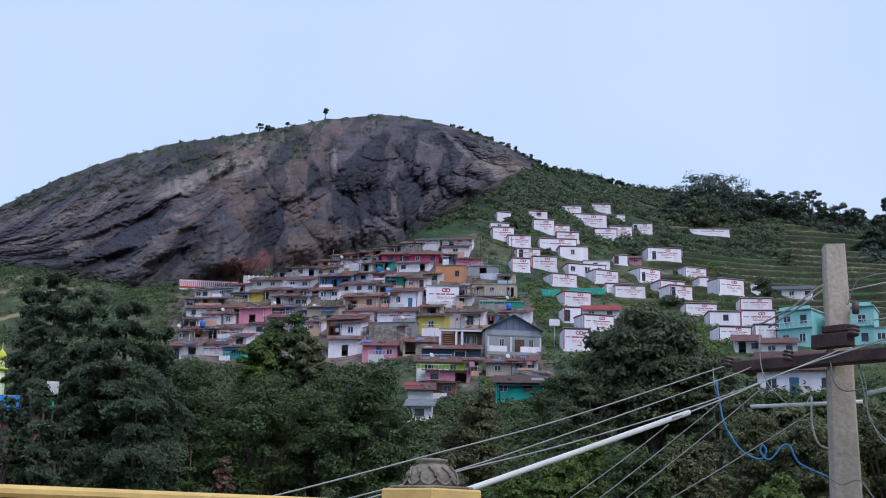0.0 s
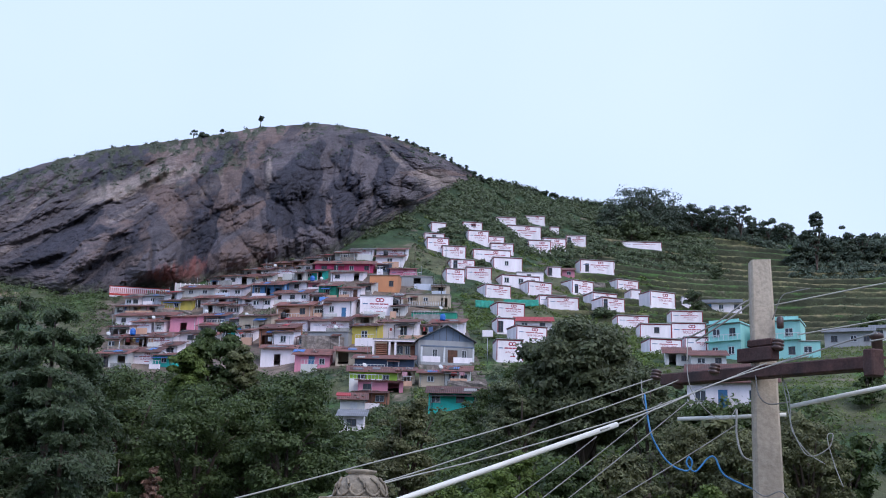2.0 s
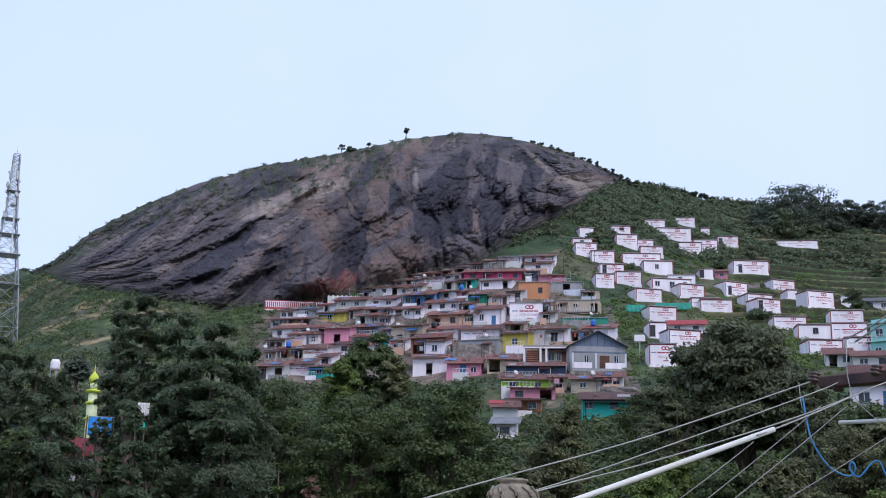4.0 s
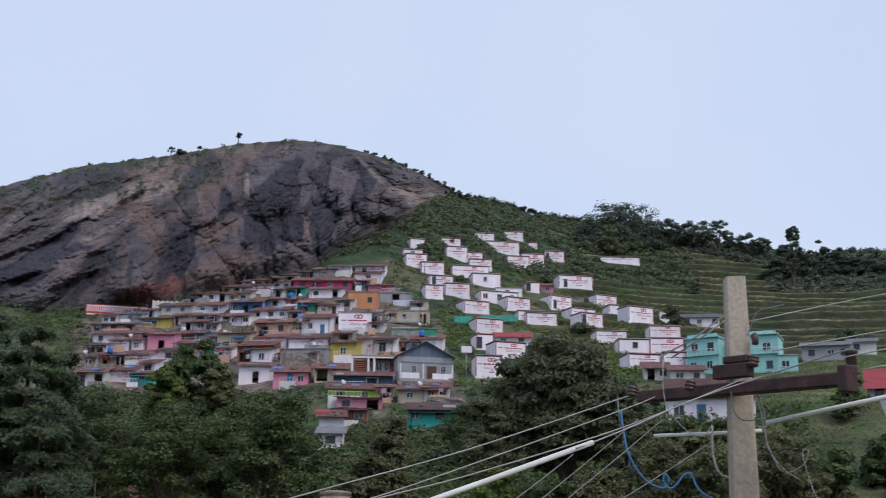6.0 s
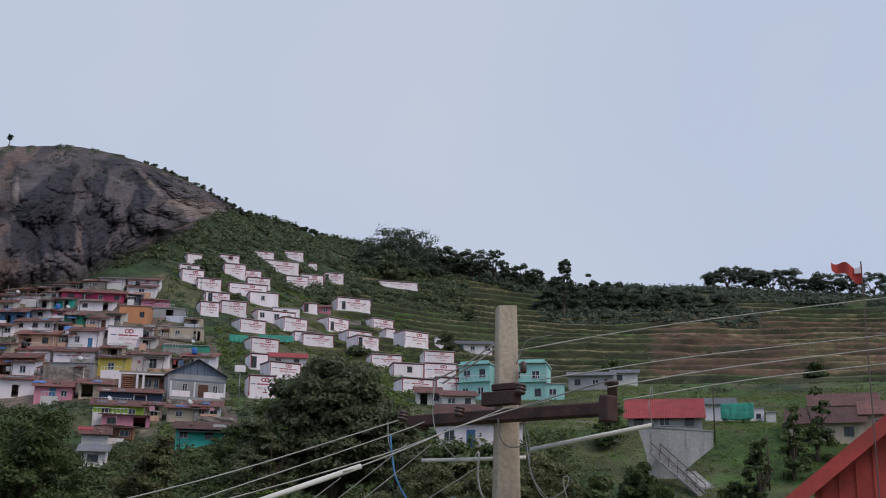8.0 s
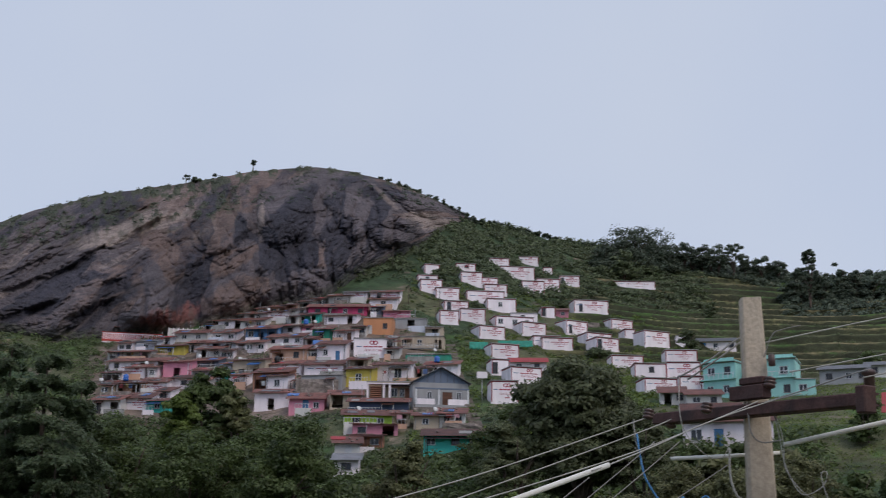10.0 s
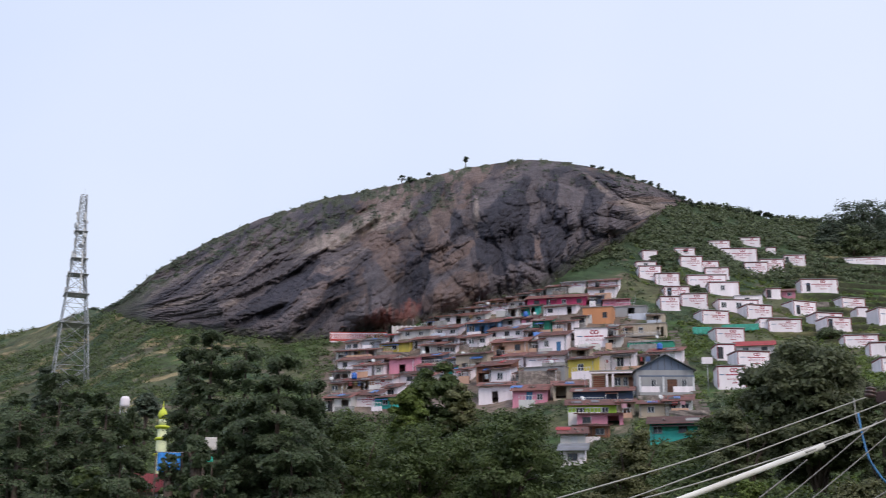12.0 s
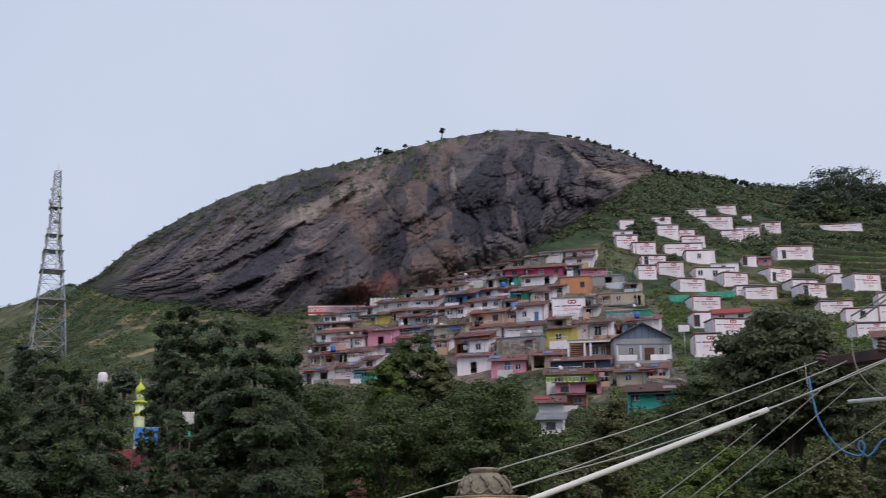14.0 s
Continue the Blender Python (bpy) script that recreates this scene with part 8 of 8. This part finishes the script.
pot2 = at_pole(part("fuse_box", lathe([(.03, -.08), (.045, -.07), (.045, .06), (.02, .08)], 12), porcelain))
pot2.matrix_world = Matrix.Translation(Vector((3.975, 8.942, 8.307))) @ Matrix.Scale(.6, 4)

# white conduit pipes
for name, pts, rad in (("conduit_pipe", ((0.350, 6.390, 6.655), (0.740, 6.659, 6.793), (1.443, 7.003, 7.045), (2.161, 7.286, 7.308)), .0168),
                       ("conduit_pipe", ((3.344, 9.583, 7.591), (3.759, 9.428, 7.607), (4.139, 9.268, 7.625)), .016),
                       ("conduit_pipe", ((3.943, 8.737, 7.629), (4.309, 8.397, 7.710), (4.633, 8.054, 7.780)), .018)):
    root = base(name, pose(0, 0, 0), "white plastic conduit pipe carrying a cable", "pipe", "conduit pipes")
    part("tube", tube(pts, rad, 14), pvc, root)
    d = (Vector(pts[-1]) - Vector(pts[-2])).normalized()
    # black disc over the closed end paints the dark of the pipe's hollow
    part("bore", tube([Vector(pts[-1]) + d * .001, Vector(pts[-1]) + d * .004], rad * .82, 14), plastic_black, root)


def wire(points, rad, material, label="grey overhead electric cable", steps=8, group="overhead wires"):
    root = base("overhead_wire", pose(0, 0, 0), label, "wire", group)
    part("cable", tube(bend(points, steps), rad, 8), material, root)


# service lines running down to the left
wire(((3.180, 9.692, 7.926), (3.059, 9.626, 7.882), (1.734, 9.035, 7.403), (0.677, 8.373, 7.070), (-0.270, 7.595, 6.773), (-1.226, 6.587, 6.497)), .0056, wire_pale)
wire(((3.412, 9.719, 7.928), (3.103, 9.506, 7.801), (1.938, 8.993, 7.360), (0.945, 8.347, 7.000), (0.141, 7.699, 6.759), (-0.605, 6.974, 6.535)), .0052, wire_pale)
wire(((3.797, 8.817, 7.964), (3.380, 8.771, 7.788), (2.675, 8.593, 7.511), (1.583, 8.249, 7.159), (0.864, 7.953, 6.959), (0.272, 7.495, 6.764), (-0.392, 6.989, 6.549)), .0052, wire_pale)
wire(((3.913, 8.326, 7.953), (3.714, 8.526, 7.904), (3.164, 8.212, 7.712), (2.578, 7.679, 7.471), (2.174, 7.303, 7.313), (2.037, 7.218, 7.264)), .0052, wire_pale)
# thin stays and lines crossing the trees
for p, q in (((2.416, 8.670, 7.349), (1.473, 7.863, 6.747)), ((3.024, 9.006, 7.655), (1.689, 8.024, 6.744)), ((3.233, 9.039, 7.665), (1.849, 7.989, 6.740)), ((3.647, 9.096, 7.512), (2.182, 8.112, 6.767))):
    wire(sag(p, q, .01, 4), .004, wire_grey, "thin grey stay wire", 3)
# lines leaving to the right
for pts in (((3.937, 9.085, 8.459), (5.301, 9.188, 8.790), (7.077, 9.084, 9.129), (9.618, 8.784, 9.564)), ((4.101, 8.903, 8.210), (5.495, 9.075, 8.513), (7.057, 9.100, 8.788), (9.588, 8.816, 9.185)),
            ((4.441, 8.404, 8.098), (5.621, 8.763, 8.374), (7.049, 9.106, 8.661), (9.580, 8.825, 9.077)), ((4.504, 8.258, 7.986), (5.767, 8.668, 8.269), (7.041, 9.112, 8.523), (9.567, 8.838, 8.917)),
            ((3.772, 8.883, 7.932), (4.014, 8.613, 8.007), (4.275, 8.265, 8.094), (4.341, 8.118, 8.106))):
    wire(pts, .0058, wire_pale, steps=6)
# jumper loops round the arm and the pole
for pts, rad, mat in ((((3.283, 9.127, 8.180), (3.244, 9.035, 7.880), (3.293, 9.017, 7.708), (3.423, 8.969, 7.558), (3.525, 8.929, 7.544), (3.615, 9.001, 7.630)), .0052, wire_pale),
                      (((3.581, 8.907, 7.611), (3.576, 8.909, 7.409), (3.612, 8.895, 7.263), (3.715, 8.960, 7.229)), .012, wire_pale),
                      (((3.738, 8.896, 7.879), (3.735, 8.844, 7.724), (3.802, 8.815, 7.651), (3.937, 8.755, 7.666)), .008, wire_grey),
                      (((3.892, 8.776, 7.869), (3.893, 8.666, 7.729), (3.904, 8.661, 7.584), (3.908, 8.659, 7.440), (4.005, 8.614, 7.277), (4.112, 8.564, 7.196)), .0052, wire_pale),
                      (((3.884, 8.763, 7.893), (3.876, 8.657, 7.657), (3.908, 8.643, 7.444), (3.997, 8.603, 7.256), (4.130, 8.541, 7.310), (4.164, 8.525, 7.410), (4.126, 8.543, 7.393), (4.163, 8.525, 7.194), (4.212, 8.501, 7.030)), .0056, wire_pale),
                      (((2.999, 9.435, 7.879), (2.981, 9.336, 7.689), (3.020, 9.323, 7.610), (2.972, 9.339, 7.645)), .0052, wire_pale),
                      (((3.283, 9.127, 8.180), (3.505, 9.044, 8.307), (3.685, 9.027, 8.444), (3.768, 9.047, 8.496)), .010, wire_grey),
                      (((3.342, 9.106, 8.156), (3.584, 9.014, 8.327), (3.774, 9.044, 8.464)), .010, wire_grey),
                      (((3.929, 8.978, 8.333), (3.994, 8.949, 8.508), (4.071, 8.914, 8.549), (4.195, 8.857, 8.573)), .006, wire_grey),
                      (((3.706, 8.964, 7.021), (3.773, 8.882, 6.966), (3.883, 8.834, 7.000), (3.946, 8.751, 6.878), (4.028, 8.714, 6.759)), .008, wire_grey),
                      (((4.648, 8.064, 7.968), (4.641, 8.068, 8.074), (4.597, 8.035, 7.919), (4.641, 8.068, 7.779)), .0052, wire_pale)):
    wire(pts, rad * .7, mat, "slack cable loop on an electric pole", 5, "cable loops")
wire(((2.991, 9.332, 7.751), (2.995, 9.278, 7.574), (3.016, 9.219, 7.396), (3.122, 9.184, 7.217), (3.250, 9.139, 7.150), (3.295, 9.123, 7.206), (3.273, 9.131, 7.256), (3.256, 9.137, 7.205), (3.316, 9.116, 7.147), (3.408, 9.081, 7.249), (3.458, 9.062, 7.249), (3.519, 9.039, 7.123), (3.706, 8.964, 7.021)), .0075, wire_blue, "loose bright blue cable hanging from the wires", 6)

# red sheet roof and red cloth beyond the right-hand fields
corner = Vector((19.973, 27.535, 8.948))
gz_ = float(ground_z(corner.x + 3, corner.y))
porch = base("red_roofed_house", pose(corner.x + 3.9, corner.y + .6, gz_, 0, 0, -36), "low house with a red corrugated gable roof", "house")
eave = corner.z - gz_
part("wall", box(-2.8, 6, .3, 6, -.3, eave + .1), PAINT["beige"], porch)
bm = bmesh.new()
lines = [[bm.verts.new((-3.3 + i * .2, yy, eave + i * .2 * .8 + dz + (.025 if i % 2 else 0))) for i in range(25)] for yy, dz in ((-.4, 0), (6.5, 0), (6.5, -.06), (-.4, -.06))]
for one, two in zip(lines, lines[1:] + lines[:1]):
    for i in range(24):
        bm.faces.new((one[i], one[i + 1], two[i + 1], two[i]))
for i in (0, 24):
    bm.faces.new([q[i] for q in lines])
bmesh.ops.recalc_face_normals(bm, faces=bm.faces)
part("roof", bm, redroof, porch, "red corrugated roof slope")
red_sheet = surface("red_sheet", (.46, .07, .055), .8, grain=1.2, vary=.18, fine=8, bump=.15, dirt=(.25, .06, .05))


def raked(x0, x1, y0, y1, under, deep):
    """A board whose top follows the roof slope; deep is its depth, or the level of its flat foot if negative."""
    bm = box(x0, x1, y0, y1, 0, 1)
    for q in bm.verts:
        top = eave + (q.co.x + 3.3) * .8 - under
        q.co.z = top if q.co.z > .5 else (top - deep if deep > 0 else eave + deep)
    return bm


part("bargeboard", raked(-3.32, 1.5, -.43, -.402, -.03, .52), red_sheet, porch, "bright red edge board")
part("gable", raked(-2.4, 1.45, .2, .24, .1, -.02), red_sheet, porch, "red sheet gable panel")
for i in range(8):
    part("rib", raked(-2.2 + i * .48, -2.12 + i * .48, .15, .196, .12, -.0199), red_sheet, porch)
fp = Vector((13.958, 17.030, 11.917))
flag = base("red_flag", pose(fp.x, fp.y, fp.z, 0, 0, -38), "small red and white cloth flag on a tall pole", "flag")
part("pole", tube([(.0, .05, -fp.z + float(ground_z(fp.x, fp.y)) - .2), (.0, .05, .25)], .012, 7), frame_dark, flag)
bm = bmesh.new()
n = 12
rows = [[bm.verts.new((-.5 * i / n, .05 * math.sin(i * .9) + yy, .16 - .3 * j / 4 * (1 - .55 * i / n) - .05 * math.sin(i * .7) + .12 * (i / n) ** 2)) for i in range(n + 1)] for yy in (0, .012) for j in range(5)]
for s in (0, 5):
    for j in range(4):
        for i in range(n):
            bm.faces.new((rows[s + j][i], rows[s + j][i + 1], rows[s + j + 1][i + 1], rows[s + j + 1][i])).smooth = True
part("cloth", bm, stripe_red, flag, "torn red cloth")
part("patch", box(-.12, -.01, -.02, -.005, .02, .12), PAINT["white"], flag, "white cloth patch")
